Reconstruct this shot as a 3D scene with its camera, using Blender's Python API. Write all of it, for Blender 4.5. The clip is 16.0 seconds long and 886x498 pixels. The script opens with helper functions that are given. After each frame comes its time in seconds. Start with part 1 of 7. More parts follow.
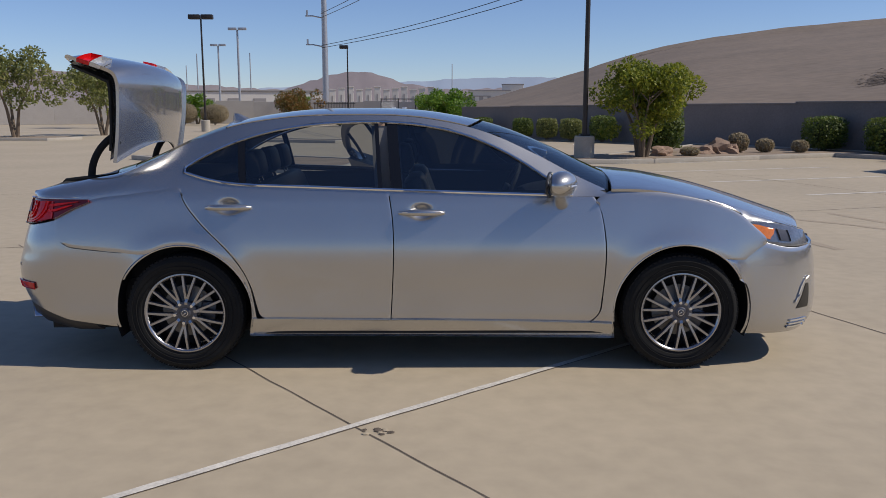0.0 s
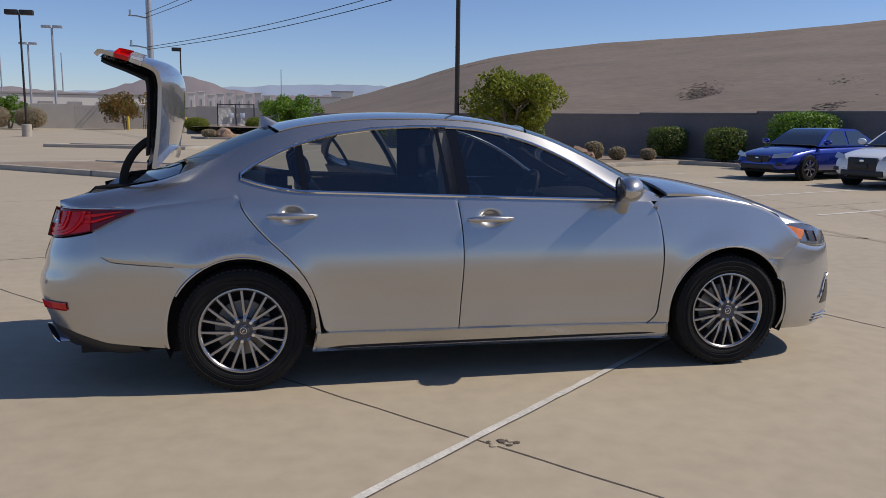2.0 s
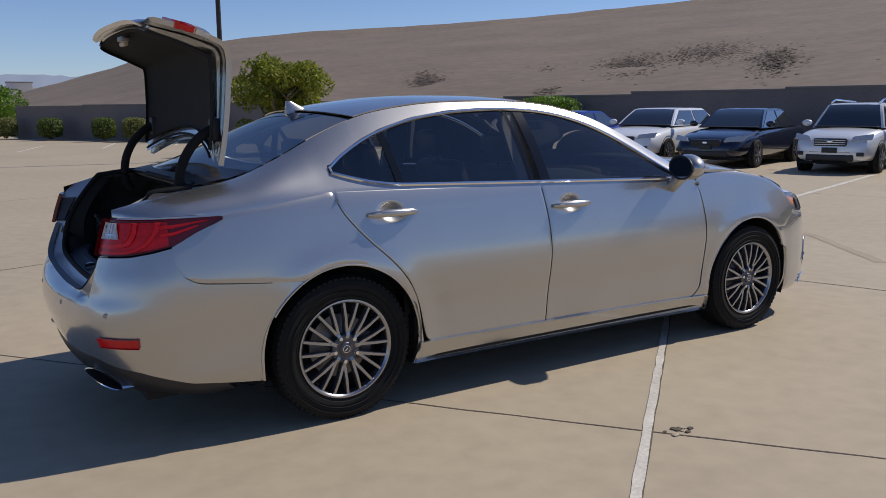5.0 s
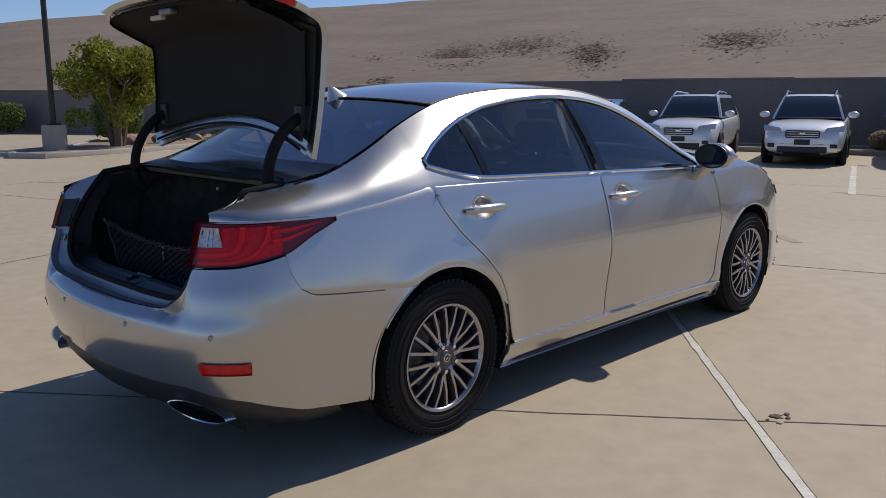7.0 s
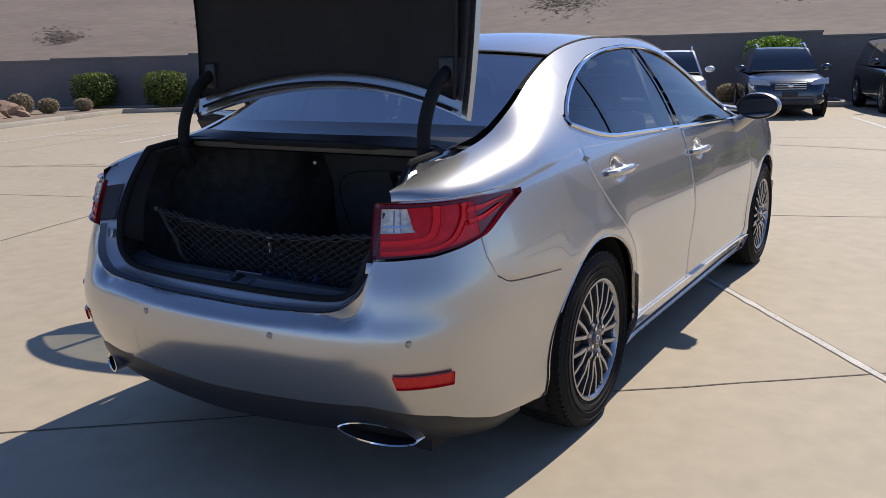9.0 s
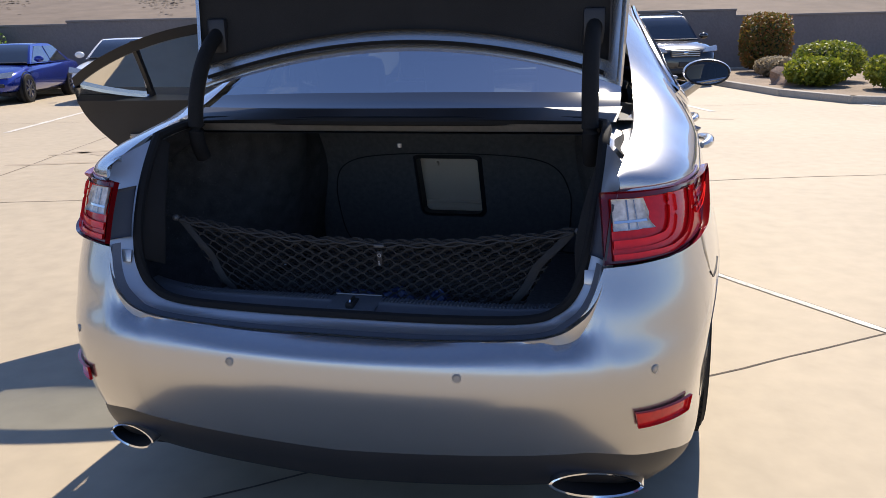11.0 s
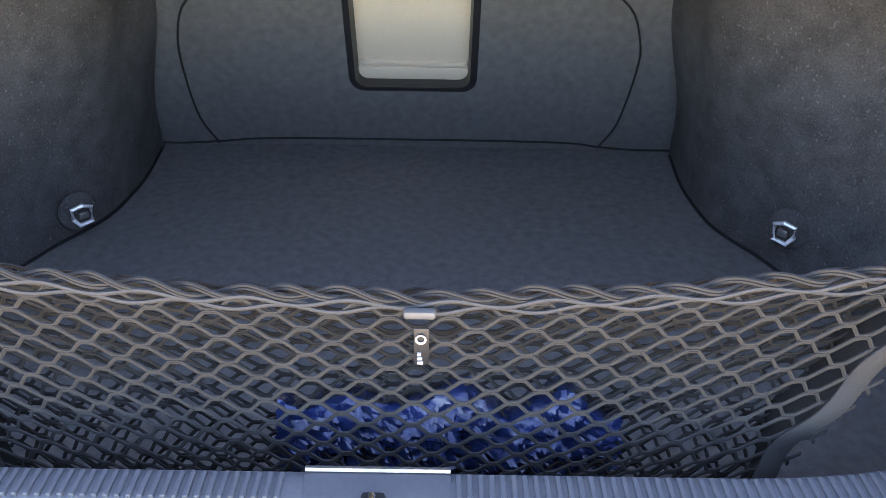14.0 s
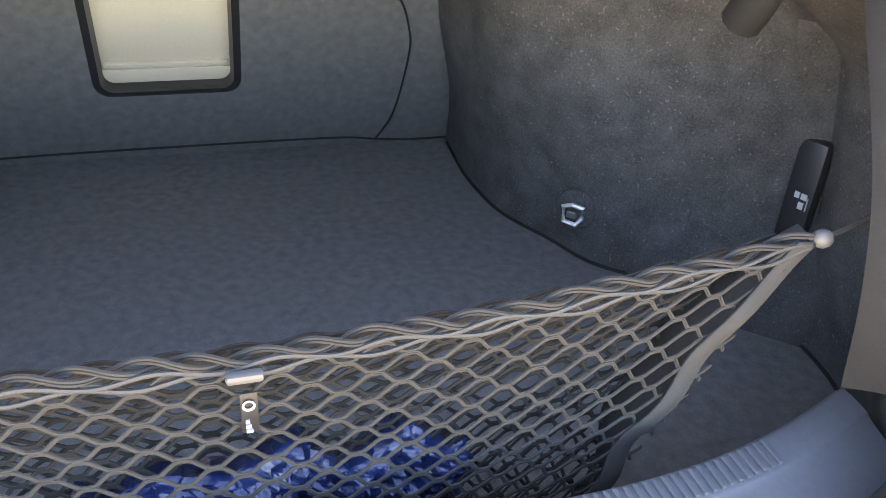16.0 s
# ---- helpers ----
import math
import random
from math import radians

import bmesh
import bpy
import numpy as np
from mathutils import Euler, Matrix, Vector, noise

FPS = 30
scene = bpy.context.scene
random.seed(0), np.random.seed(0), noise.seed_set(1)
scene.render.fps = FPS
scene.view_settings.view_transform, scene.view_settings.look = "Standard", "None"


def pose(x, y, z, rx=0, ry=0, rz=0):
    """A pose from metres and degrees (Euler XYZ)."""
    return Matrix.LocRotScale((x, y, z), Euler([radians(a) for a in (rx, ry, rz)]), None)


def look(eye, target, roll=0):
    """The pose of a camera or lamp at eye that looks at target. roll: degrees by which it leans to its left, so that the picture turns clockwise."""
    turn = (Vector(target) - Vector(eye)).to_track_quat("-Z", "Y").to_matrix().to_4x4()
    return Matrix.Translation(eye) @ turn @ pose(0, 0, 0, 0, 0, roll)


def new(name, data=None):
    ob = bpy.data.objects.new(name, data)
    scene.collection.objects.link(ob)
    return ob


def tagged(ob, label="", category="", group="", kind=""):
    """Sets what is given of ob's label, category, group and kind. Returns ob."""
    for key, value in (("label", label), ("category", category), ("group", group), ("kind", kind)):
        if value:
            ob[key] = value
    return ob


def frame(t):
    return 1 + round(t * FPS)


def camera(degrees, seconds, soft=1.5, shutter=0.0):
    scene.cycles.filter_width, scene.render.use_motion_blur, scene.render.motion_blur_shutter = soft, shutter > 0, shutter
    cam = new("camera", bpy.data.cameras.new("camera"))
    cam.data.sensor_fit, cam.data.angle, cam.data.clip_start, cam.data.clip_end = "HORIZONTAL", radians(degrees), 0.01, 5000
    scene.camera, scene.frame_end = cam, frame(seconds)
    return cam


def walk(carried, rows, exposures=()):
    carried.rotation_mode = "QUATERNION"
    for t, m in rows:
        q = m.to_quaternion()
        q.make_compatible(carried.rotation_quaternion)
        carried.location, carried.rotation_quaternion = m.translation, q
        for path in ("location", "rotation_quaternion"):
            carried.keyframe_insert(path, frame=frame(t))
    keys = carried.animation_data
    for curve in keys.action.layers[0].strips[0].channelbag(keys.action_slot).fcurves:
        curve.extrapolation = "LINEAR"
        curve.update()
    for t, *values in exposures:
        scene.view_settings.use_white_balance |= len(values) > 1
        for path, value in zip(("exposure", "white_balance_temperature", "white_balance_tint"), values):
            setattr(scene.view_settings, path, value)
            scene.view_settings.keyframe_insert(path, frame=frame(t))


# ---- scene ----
cam = camera(56.6, 16.0, soft=0.75)

PATH = [
    (0, (0.027, -5.442, 1.475), (0.039, -3.471, 1.14), 0.0),
    (0.5, (-0.329, -5.487, 1.512), (-0.21, -3.52, 1.171), 0.0),
    (1, (-0.641, -5.425, 1.479), (-0.44, -3.463, 1.145), 0.1),
    (1.5, (-0.956, -5.326, 1.465), (-0.664, -3.374, 1.144), 0.4),
    (2, (-1.287, -5.226, 1.453), (-0.865, -3.296, 1.138), 0.7),
    (2.5, (-1.577, -5.066, 1.43), (-1.047, -3.164, 1.111), 0.6),
    (3, (-1.836, -4.855, 1.438), (-1.182, -2.993, 1.113), 0.2),
    (3.5, (-2.136, -4.718, 1.424), (-1.359, -2.905, 1.092), -0.1),
    (4, (-2.44, -4.58, 1.424), (-1.57, -2.81, 1.089), -0.2),
    (4.2, (-2.546, -4.518, 1.413), (-1.648, -2.762, 1.079), -0.3),
    (6.3, (-3.519, -3.537, 1.407), (-2.236, -2.043, 1.058), -0.3),
    (6.5, (-3.575, -3.458, 1.393), (-2.275, -1.979, 1.044), -0.4),
    (7, (-3.761, -3.187, 1.4), (-2.36, -1.806, 1.037), -0.0),
    (7.5, (-3.885, -2.883, 1.384), (-2.415, -1.583, 1.0), -0.1),
    (8, (-3.982, -2.586, 1.376), (-2.459, -1.354, 0.97), -0.5),
    (8.5, (-4.098, -2.302, 1.374), (-2.519, -1.151, 0.947), -0.8),
    (9, (-4.163, -1.979, 1.357), (-2.52, -0.93, 0.911), -1.4),
    (9.5, (-4.185, -1.644, 1.351), (-2.479, -0.712, 0.879), -1.4),
    (10, (-4.208, -1.322, 1.334), (-2.442, -0.516, 0.851), -1.4),
    (10.2, (-4.211, -1.189, 1.334), (-2.412, -0.461, 0.852), -1.4),
    (12.3, (-3.606, -0.188, 1.251), (-1.732, 0.044, 0.592), -1.0),
    (12.5, (-3.485, -0.156, 1.243), (-1.622, 0.048, 0.543), -1.1),
    (13, (-3.203, -0.089, 1.212), (-1.381, 0.023, 0.394), -0.7),
    (13.5, (-2.952, -0.036, 1.198), (-1.179, -0.029, 0.274), 0.9),
    (14, (-2.781, -0.056, 1.183), (-1.038, -0.061, 0.202), 1.0),
    (14.5, (-2.708, -0.071, 1.172), (-0.998, -0.065, 0.134), 0.7),
    (15, (-2.678, -0.048, 1.171), (-0.983, -0.243, 0.127), 1.7),
    (15.5, (-2.676, -0.028, 1.173), (-1.028, -0.511, 0.148), 3.7),
    (16, (-2.687, -0.017, 1.183), (-1.052, -0.582, 0.178), 3.8),
]
walk(cam, [(t, look(eye, target, roll)) for t, eye, target, roll in PATH],
     [(0, -0.30, 6450, 11), (4.0, -0.34, 6450, 11), (7.0, -0.36, 6450, 11), (8.2, -0.06, 6450, 11), (9.5, 0.12, 6450, 11), (10.2, 0.18, 6500, 11), (11.4, 0.8, 6900, 12), (12.3, 1.4, 7700, 12), (12.8, 2.2, 9000, 12), (13.4, 3.25, 9000, 13), (14.0, 4.3, 10600, 13), (14.6, 4.95, 11800, 12), (15.1, 5.25, 12900, 11), (15.6, 5.05, 12900, 11), (16.0, 4.7, 12800, 11)])

# ---- light ----
SUN = Vector((0.96, -0.12, 1.0)).normalized()
world = bpy.data.worlds.new("sky")
scene.world = world
world.use_nodes = True
sky = world.node_tree.nodes.new("ShaderNodeTexSky")
sky.sky_type, sky.sun_disc = "NISHITA", False
sky.sun_elevation, sky.sun_rotation = math.asin(SUN.z), math.atan2(SUN.x, SUN.y)
sky.air_density, sky.dust_density, sky.ozone_density = 0.85, 0.05, 2.2
background = world.node_tree.nodes["Background"]
background.inputs["Strength"].default_value = 0.104
clear = world.node_tree.nodes.new("ShaderNodeVectorMath")
clear.operation = "MULTIPLY"
clear.inputs[1].default_value = (0.88, 0.96, 1.20)
world.node_tree.links.new(sky.outputs[0], clear.inputs[0])
world.node_tree.links.new(clear.outputs[0], background.inputs["Color"])
lamp = bpy.data.lights.new("sun", "SUN")
lamp.energy, lamp.angle, lamp.color = 4.5, radians(0.53), (1.0, 0.93, 0.82)
sun = new("sun", lamp)
sun.matrix_world = look((0, 0, 40), Vector((0, 0, 40)) - SUN)

# ---- materials ----
MATS = {}


def mat(name, color, rough=0.6, metal=0.0, var=0.15, scale=8.0, fine=80.0, bump=0.0, coat=0.0, rand=0.0, spec=0.5):
    """A surface with variation at two scales and a fine relief."""
    if name in MATS:
        return MATS[name]
    m = bpy.data.materials.new(name)
    m.use_nodes = True
    n, l = m.node_tree.nodes, m.node_tree.links
    b = n["Principled BSDF"]
    b.inputs["Roughness"].default_value, b.inputs["Metallic"].default_value = rough, metal
    b.inputs["Coat Weight"].default_value, b.inputs["Coat Roughness"].default_value = coat, 0.04
    b.inputs["Specular IOR Level"].default_value = spec
    tc = n.new("ShaderNodeTexCoord")
    big, small = n.new("ShaderNodeTexNoise"), n.new("ShaderNodeTexNoise")
    big.inputs["Scale"].default_value, small.inputs["Scale"].default_value = scale, fine
    big.inputs["Detail"].default_value, small.inputs["Detail"].default_value = 4, 3
    for t in (big, small):
        l.new(tc.outputs["Object"], t.inputs["Vector"])
    mix = n.new("ShaderNodeMath")
    mix.operation = "ADD"
    l.new(big.outputs["Fac"], mix.inputs[0])
    l.new(small.outputs["Fac"], mix.inputs[1])
    ramp = n.new("ShaderNodeMapRange")
    ramp.inputs["From Min"].default_value, ramp.inputs["From Max"].default_value = 0.6, 1.4
    ramp.inputs["To Min"].default_value, ramp.inputs["To Max"].default_value = 1 - var, 1 + var
    l.new(mix.outputs[0], ramp.inputs["Value"])
    value = ramp.outputs[0]
    if rand:
        info, rr, mul = n.new("ShaderNodeObjectInfo"), n.new("ShaderNodeMapRange"), n.new("ShaderNodeMath")
        rr.inputs["To Min"].default_value, rr.inputs["To Max"].default_value = 1 - rand, 1 + rand
        mul.operation = "MULTIPLY"
        l.new(info.outputs["Random"], rr.inputs["Value"])
        l.new(rr.outputs[0], mul.inputs[0])
        l.new(value, mul.inputs[1])
        value = mul.outputs[0]
    tint = n.new("ShaderNodeVectorMath")
    tint.operation = "SCALE"
    tint.inputs[0].default_value = color
    l.new(value, tint.inputs["Scale"])
    l.new(tint.outputs[0], b.inputs["Base Color"])
    if bump:
        bn = n.new("ShaderNodeBump")
        bn.inputs["Strength"].default_value, bn.inputs["Distance"].default_value = bump, min(0.02, 0.25 / fine)
        l.new(small.outputs["Fac"], bn.inputs["Height"])
        l.new(bn.outputs[0], b.inputs["Normal"])
    MATS[name] = m
    return m


def glass(name, tint, gloss=1.0):
    """Thin tinted glass: light passes straight through, the surface mirrors by Fresnel."""
    m = bpy.data.materials.new(name)
    m.use_nodes = True
    n, l = m.node_tree.nodes, m.node_tree.links
    n.remove(n["Principled BSDF"])
    t, g, f, mix = (n.new("ShaderNode" + k) for k in ("BsdfTransparent", "BsdfGlossy", "Fresnel", "MixShader"))
    t.inputs["Color"].default_value = (*tint, 1)
    g.inputs["Roughness"].default_value = 0.01
    f.inputs["IOR"].default_value = 1.0 + 0.55 * gloss
    l.new(f.outputs[0], mix.inputs[0])
    l.new(t.outputs[0], mix.inputs[1])
    l.new(g.outputs[0], mix.inputs[2])
    l.new(mix.outputs[0], n["Material Output"].inputs["Surface"])
    MATS[name] = m
    return m




def metallic(name, color, sharp, broad, share):
    """Metallic paint under clear lacquer: a sharper and a broad lobe of flakes, share of the broad one."""
    m = mat(name, color, sharp, 1.0, 0.03, 3, 900, 0.0, 1.0)
    n, l = m.node_tree.nodes, m.node_tree.links
    one = n["Principled BSDF"]
    two, mix = n.new("ShaderNodeBsdfPrincipled"), n.new("ShaderNodeMixShader")
    two.inputs["Roughness"].default_value, two.inputs["Metallic"].default_value = broad, 0.9
    two.inputs["Coat Weight"].default_value, two.inputs["Coat Roughness"].default_value = 1.0, 0.03
    l.new(one.inputs["Base Color"].links[0].from_socket, two.inputs["Base Color"])
    mix.inputs[0].default_value = share
    l.new(one.outputs[0], mix.inputs[1])
    l.new(two.outputs[0], mix.inputs[2])
    l.new(mix.outputs[0], n["Material Output"].inputs["Surface"])
    return m


PAINT = metallic("silver_paint", (0.475, 0.470, 0.464), 0.25, 0.55, 0.28)
PAINT_JAMB = mat("jamb_paint", (0.56, 0.56, 0.56), 0.34, 0.8, 0.03, 3, 300, 0.0, 0.2)
TRIM = mat("black_plastic", (0.018, 0.018, 0.02), 0.45, 0, 0.2, 6, 300, 0.05)
RUBBER = mat("rubber", (0.012, 0.012, 0.012), 0.8, 0, 0.25, 20, 200, 0.1, spec=0.25)
CHROME = mat("chrome", (0.75, 0.76, 0.78), 0.12, 1.0, 0.04, 5, 60)
ALLOY = mat("machined_alloy", (0.37, 0.37, 0.39), 0.25, 0.95, 0.06, 20, 300)
ALLOY_DARK = mat("dark_wheel_paint", (0.10, 0.10, 0.115), 0.4, 0.6, 0.1, 10, 100)
DARK = mat("dark_cavity", (0.008, 0.008, 0.009), 0.8, 0, 0.2, 5, 50)
STEEL = mat("brake_steel", (0.25, 0.24, 0.23), 0.45, 0.9, 0.15, 10, 150)
LEATHER = mat("dark_leather", (0.030, 0.028, 0.027), 0.5, 0, 0.2, 8, 250, 0.15)
BEIGE = mat("beige_trim", (0.60, 0.50, 0.375), 0.5, 0, 0.06, 6, 200, 0.05)
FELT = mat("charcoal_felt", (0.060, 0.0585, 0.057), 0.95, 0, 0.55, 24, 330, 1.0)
GLASS = glass("tinted_glass", (0.52, 0.56, 0.55), 1.9)
GLASS_REAR = glass("rear_tinted_glass", (0.20, 0.23, 0.23), 9.5)
GLASS_FRONT = glass("windscreen_glass", (0.62, 0.68, 0.66))
RED = mat("red_lens", (0.60, 0.008, 0.010), 0.15, 0, 0.25, 12, 60, 0.0, 0.3, spec=0.3)
RED_DARK = mat("dark_red_lens", (0.16, 0.003, 0.006), 0.12, 0, 0.2, 12, 60, 0.0, 0.4, spec=0.4)
# pale half-metal tone paints sky glints onto the chrome tie-down rings
HOOK = mat("glint_chrome", (0.75, 0.76, 0.78), 0.35, 0.5, 0.1, 30, 100)
LAMP_CLEAR = mat("lamp_clear_lens", (0.62, 0.60, 0.58), 0.22, 0.0, 0.4, 40, 90, 0.1, 0.6)
CLEAR = mat("clear_lens", (0.60, 0.60, 0.60), 0.15, 0.4, 0.25, 30, 90, 0.1, 1.0)
HEAD = mat("smoked_lamp_lens", (0.20, 0.21, 0.23), 0.15, 0.5, 0.35, 25, 70, 0.0, 1.0)
AMBER = mat("amber_lens", (0.75, 0.20, 0.02), 0.15, 0, 0.2, 20, 60, 0, 1.0)
GLOSS_BLACK = mat("gloss_black", (0.008, 0.008, 0.009), 0.08, 0, 0.1, 5, 50)
RED_BRIGHT = mat("bright_red_lens", (0.78, 0.012, 0.012), 0.2, 0, 0.12, 12, 60, 0.0, 0.25, spec=0.3)
PAINT_RING = mat("sensor_ring", (0.40, 0.38, 0.35), 0.5, 0.6, 0.1, 40, 200)
MIRROR = mat("mirror_silver", (0.38, 0.39, 0.40), 0.01, 1.0, 0.01, 2, 10)
GROOVE = mat("protector", (0.16, 0.17, 0.19), 0.5, 0.5, 0.1, 6, 200, 0.05)
PLATE = mat("charcoal_plate", (0.045, 0.048, 0.060), 0.45, 0, 0.1, 6, 200)
FLANGE = mat("flange", (0.24, 0.22, 0.19), 0.5, 0.3, 0.2, 8, 60)
# seat back and floor toned above the lining: missing light painted into the colour
FELT_BACK = mat("charcoal_seat_felt_lit", (0.102, 0.100, 0.098), 0.95, 0, 0.30, 60, 600, 0.6)
FELT_FLOOR = mat("charcoal_carpet_lit", (0.150, 0.147, 0.142), 0.95, 0, 0.36, 60, 600, 0.6)
SCUFF = mat("grey_scuff_plastic", (0.088, 0.093, 0.103), 0.42, 0, 0.15, 8, 160, 0.1)
WHITE = mat("white_print", (0.45, 0.45, 0.45), 0.5, 0, 0.05, 8, 60)
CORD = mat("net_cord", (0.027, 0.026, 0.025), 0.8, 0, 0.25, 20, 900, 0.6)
# darker copy of the cord colour: shade painted onto the rear layers
CORD_SHADED = mat("net_cord_shaded", (0.020, 0.018, 0.0165), 0.85, 0, 0.25, 20, 900, 0.6)
TOPCORD = mat("elastic_cord", (0.044, 0.042, 0.040), 0.7, 0, 0.15, 20, 500, 0.3)
TAPE = mat("grey_tape", (0.029, 0.028, 0.0265), 0.8, 0, 0.25, 30, 400, 0.5)
BEAD = mat("pale_plastic", (0.10, 0.098, 0.095), 0.5, 0, 0.1, 20, 200)
BAG = mat("blue_plastic", (0.006, 0.026, 0.10), 0.3, 0.2, 0.5, 30, 60, 1.0, 0.6)
LINING = mat("black_felt", (0.017, 0.0165, 0.016), 0.95, 0, 0.35, 5, 300, 0.6)
# near-black copy of the lining felt, with the edge's shade in its colour
EDGE_FELT = mat("shaded_edge_felt", (0.014, 0.0135, 0.013), 0.95, 0, 0.3, 20, 400, 0.6)
LINER = mat("grey_headliner", (0.20, 0.19, 0.18), 0.9, 0, 0.1, 6, 300, 0.2)
CONCRETE = mat("concrete", (0.42, 0.347, 0.244), 0.75, 0, 0.13, 0.35, 7, 0.12)

JOINT = mat("joint_filler", (0.115, 0.09, 0.068), 0.9, 0, 0.4, 9, 60, 0.3)
LINE = mat("worn_line_paint", (0.60, 0.56, 0.49), 0.8, 0, 0.28, 5, 60, 0.2)
MARK = mat("tyre_mark", (0.37, 0.298, 0.212), 0.8, 0, 0.12, 2, 30, 0.1)
GRAVEL = mat("tan_gravel", (0.27, 0.205, 0.145), 0.95, 0, 0.35, 1.5, 22, 0.8)
KERB = mat("kerb_concrete", (0.40, 0.36, 0.30), 0.85, 0, 0.2, 2, 40, 0.3)
BLOCK = mat("wall_block", (0.20, 0.175, 0.165), 0.9, 0, 0.14, 0.9, 14, 0.5)
BLOCK_CAP = mat("wall_cap", (0.22, 0.195, 0.18), 0.9, 0, 0.12, 2, 20, 0.3)
PALE_BLOCK = mat("pale_block", (0.36, 0.33, 0.30), 0.9, 0, 0.1, 1, 12, 0.2)
HILL = mat("hill_gravel", (0.185, 0.142, 0.106), 0.95, 0, 0.26, 0.10, 1.1, 1.0)
ROCK_DARK = mat("dark_rock", (0.13, 0.102, 0.082), 0.95, 0, 0.3, 1, 10, 0.5)
ROCK = mat("boulder_rock", (0.30, 0.20, 0.14), 0.9, 0, 0.35, 3, 25, 0.8)
# distance haze is mixed into both mountain colours
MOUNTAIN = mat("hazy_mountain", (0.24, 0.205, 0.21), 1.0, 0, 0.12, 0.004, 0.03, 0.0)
MOUNTAIN_FAR = mat("hazed_far_mountain", (0.33, 0.385, 0.47), 1.0, 0, 0.04, 0.004, 0.03, 0.0)
PALE = mat("pale_render", (0.62, 0.58, 0.53), 0.85, 0, 0.08, 0.2, 3, 0.1)
ROOF = mat("grey_roof", (0.30, 0.28, 0.27), 0.8, 0, 0.1, 0.5, 5, 0.1)
BARK = mat("bark", (0.16, 0.12, 0.085), 0.95, 0, 0.3, 5, 50, 0.6)
CORE = mat("painted_inner_shade", (0.030, 0.045, 0.015), 0.9, 0, 0.3, 6, 40, 0.5)
GALV = mat("galvanised_steel", (0.42, 0.43, 0.45), 0.5, 0.6, 0.15, 3, 40)
POLE = mat("bronze_pole", (0.035, 0.028, 0.025), 0.5, 0.3, 0.2, 5, 60)
WHITEP = mat("white_paint", (0.86, 0.86, 0.86), 0.3, 0.0, 0.03, 3, 300, 0, 1.0)
YELLOW = mat("yellow_paint", (0.55, 0.36, 0.02), 0.5, 0, 0.15, 4, 40)
CARGLASS = mat("dark_car_glass", (0.02, 0.024, 0.026), 0.05, 0, 0.1, 3, 30, 0, 1.0, spec=1.0)


def foliage(name, a, b, scale=1.2):
    """Leaf colour that varies from clump to clump and leaf to leaf, with light coming through."""
    m = mat(name, a, 0.55, 0, 0.35, scale, 9, 0)
    n, l = m.node_tree.nodes, m.node_tree.links
    bsdf = n["Principled BSDF"]
    geo, mix = n.new("ShaderNodeNewGeometry"), n.new("ShaderNodeMix")
    mix.data_type = "RGBA"
    mix.inputs[6].default_value, mix.inputs[7].default_value = (*a, 1), (*b, 1)
    l.new(geo.outputs["Random Per Island"], mix.inputs[0])
    l.new(mix.outputs[2], bsdf.inputs["Base Color"])
    tr, add = n.new("ShaderNodeBsdfTranslucent"), n.new("ShaderNodeMixShader")
    l.new(mix.outputs[2], tr.inputs["Color"])
    add.inputs[0].default_value = 0.45
    out = n["Material Output"]
    l.new(bsdf.outputs[0], add.inputs[1])
    l.new(tr.outputs[0], add.inputs[2])
    l.new(add.outputs[0], out.inputs["Surface"])
    return m


def lint(m, size, amount):
    """Pale specks of lint caught in the pile."""
    n, l = m.node_tree.nodes, m.node_tree.links
    b = n["Principled BSDF"]
    old = b.inputs["Base Color"].links[0].from_socket
    tc, t, r, mix = n.new("ShaderNodeTexCoord"), n.new("ShaderNodeTexNoise"), n.new("ShaderNodeMapRange"), n.new("ShaderNodeMix")
    t.inputs["Scale"].default_value, t.inputs["Detail"].default_value = size, 1
    r.inputs["From Min"].default_value, r.inputs["From Max"].default_value = 0.66, 0.76
    r.inputs["To Max"].default_value = amount
    mix.data_type = "RGBA"
    mix.inputs[7].default_value = (0.20, 0.195, 0.185, 1)
    l.new(tc.outputs["Object"], t.inputs["Vector"])
    l.new(t.outputs["Fac"], r.inputs["Value"])
    l.new(r.outputs[0], mix.inputs[0])
    l.new(old, mix.inputs[6])
    l.new(mix.outputs[2], b.inputs["Base Color"])


lint(FELT, 190, 0.45)
lint(FELT_FLOOR, 220, 0.3)
LEAF_YELLOW = foliage("yellow_green_leaf", (0.10, 0.15, 0.012), (0.34, 0.34, 0.035))
LEAF_GREEN = foliage("bright_green_leaf", (0.06, 0.16, 0.012), (0.22, 0.34, 0.03))
LEAF_HEDGE = foliage("hedge_leaf", (0.055, 0.10, 0.018), (0.20, 0.24, 0.045))
LEAF_GREY = foliage("olive_leaf", (0.12, 0.15, 0.04), (0.32, 0.32, 0.10))
LEAF_RED = foliage("red_green_leaf", (0.09, 0.13, 0.02), (0.30, 0.12, 0.03))
LEAF_DRY = foliage("dry_leaf", (0.30, 0.24, 0.15), (0.50, 0.42, 0.28))

# ---- shape helpers ----


def part(name, bm, material, parent=None, label="", smooth=True):
    """Links a bmesh as one mesh object."""
    me = bpy.data.meshes.new(name)
    bmesh.ops.recalc_face_normals(bm, faces=bm.faces[:]) if len(bm.faces) < 20000 else None
    bm.to_mesh(me)
    bm.free()
    return finish(name, me, material, parent, label, smooth)


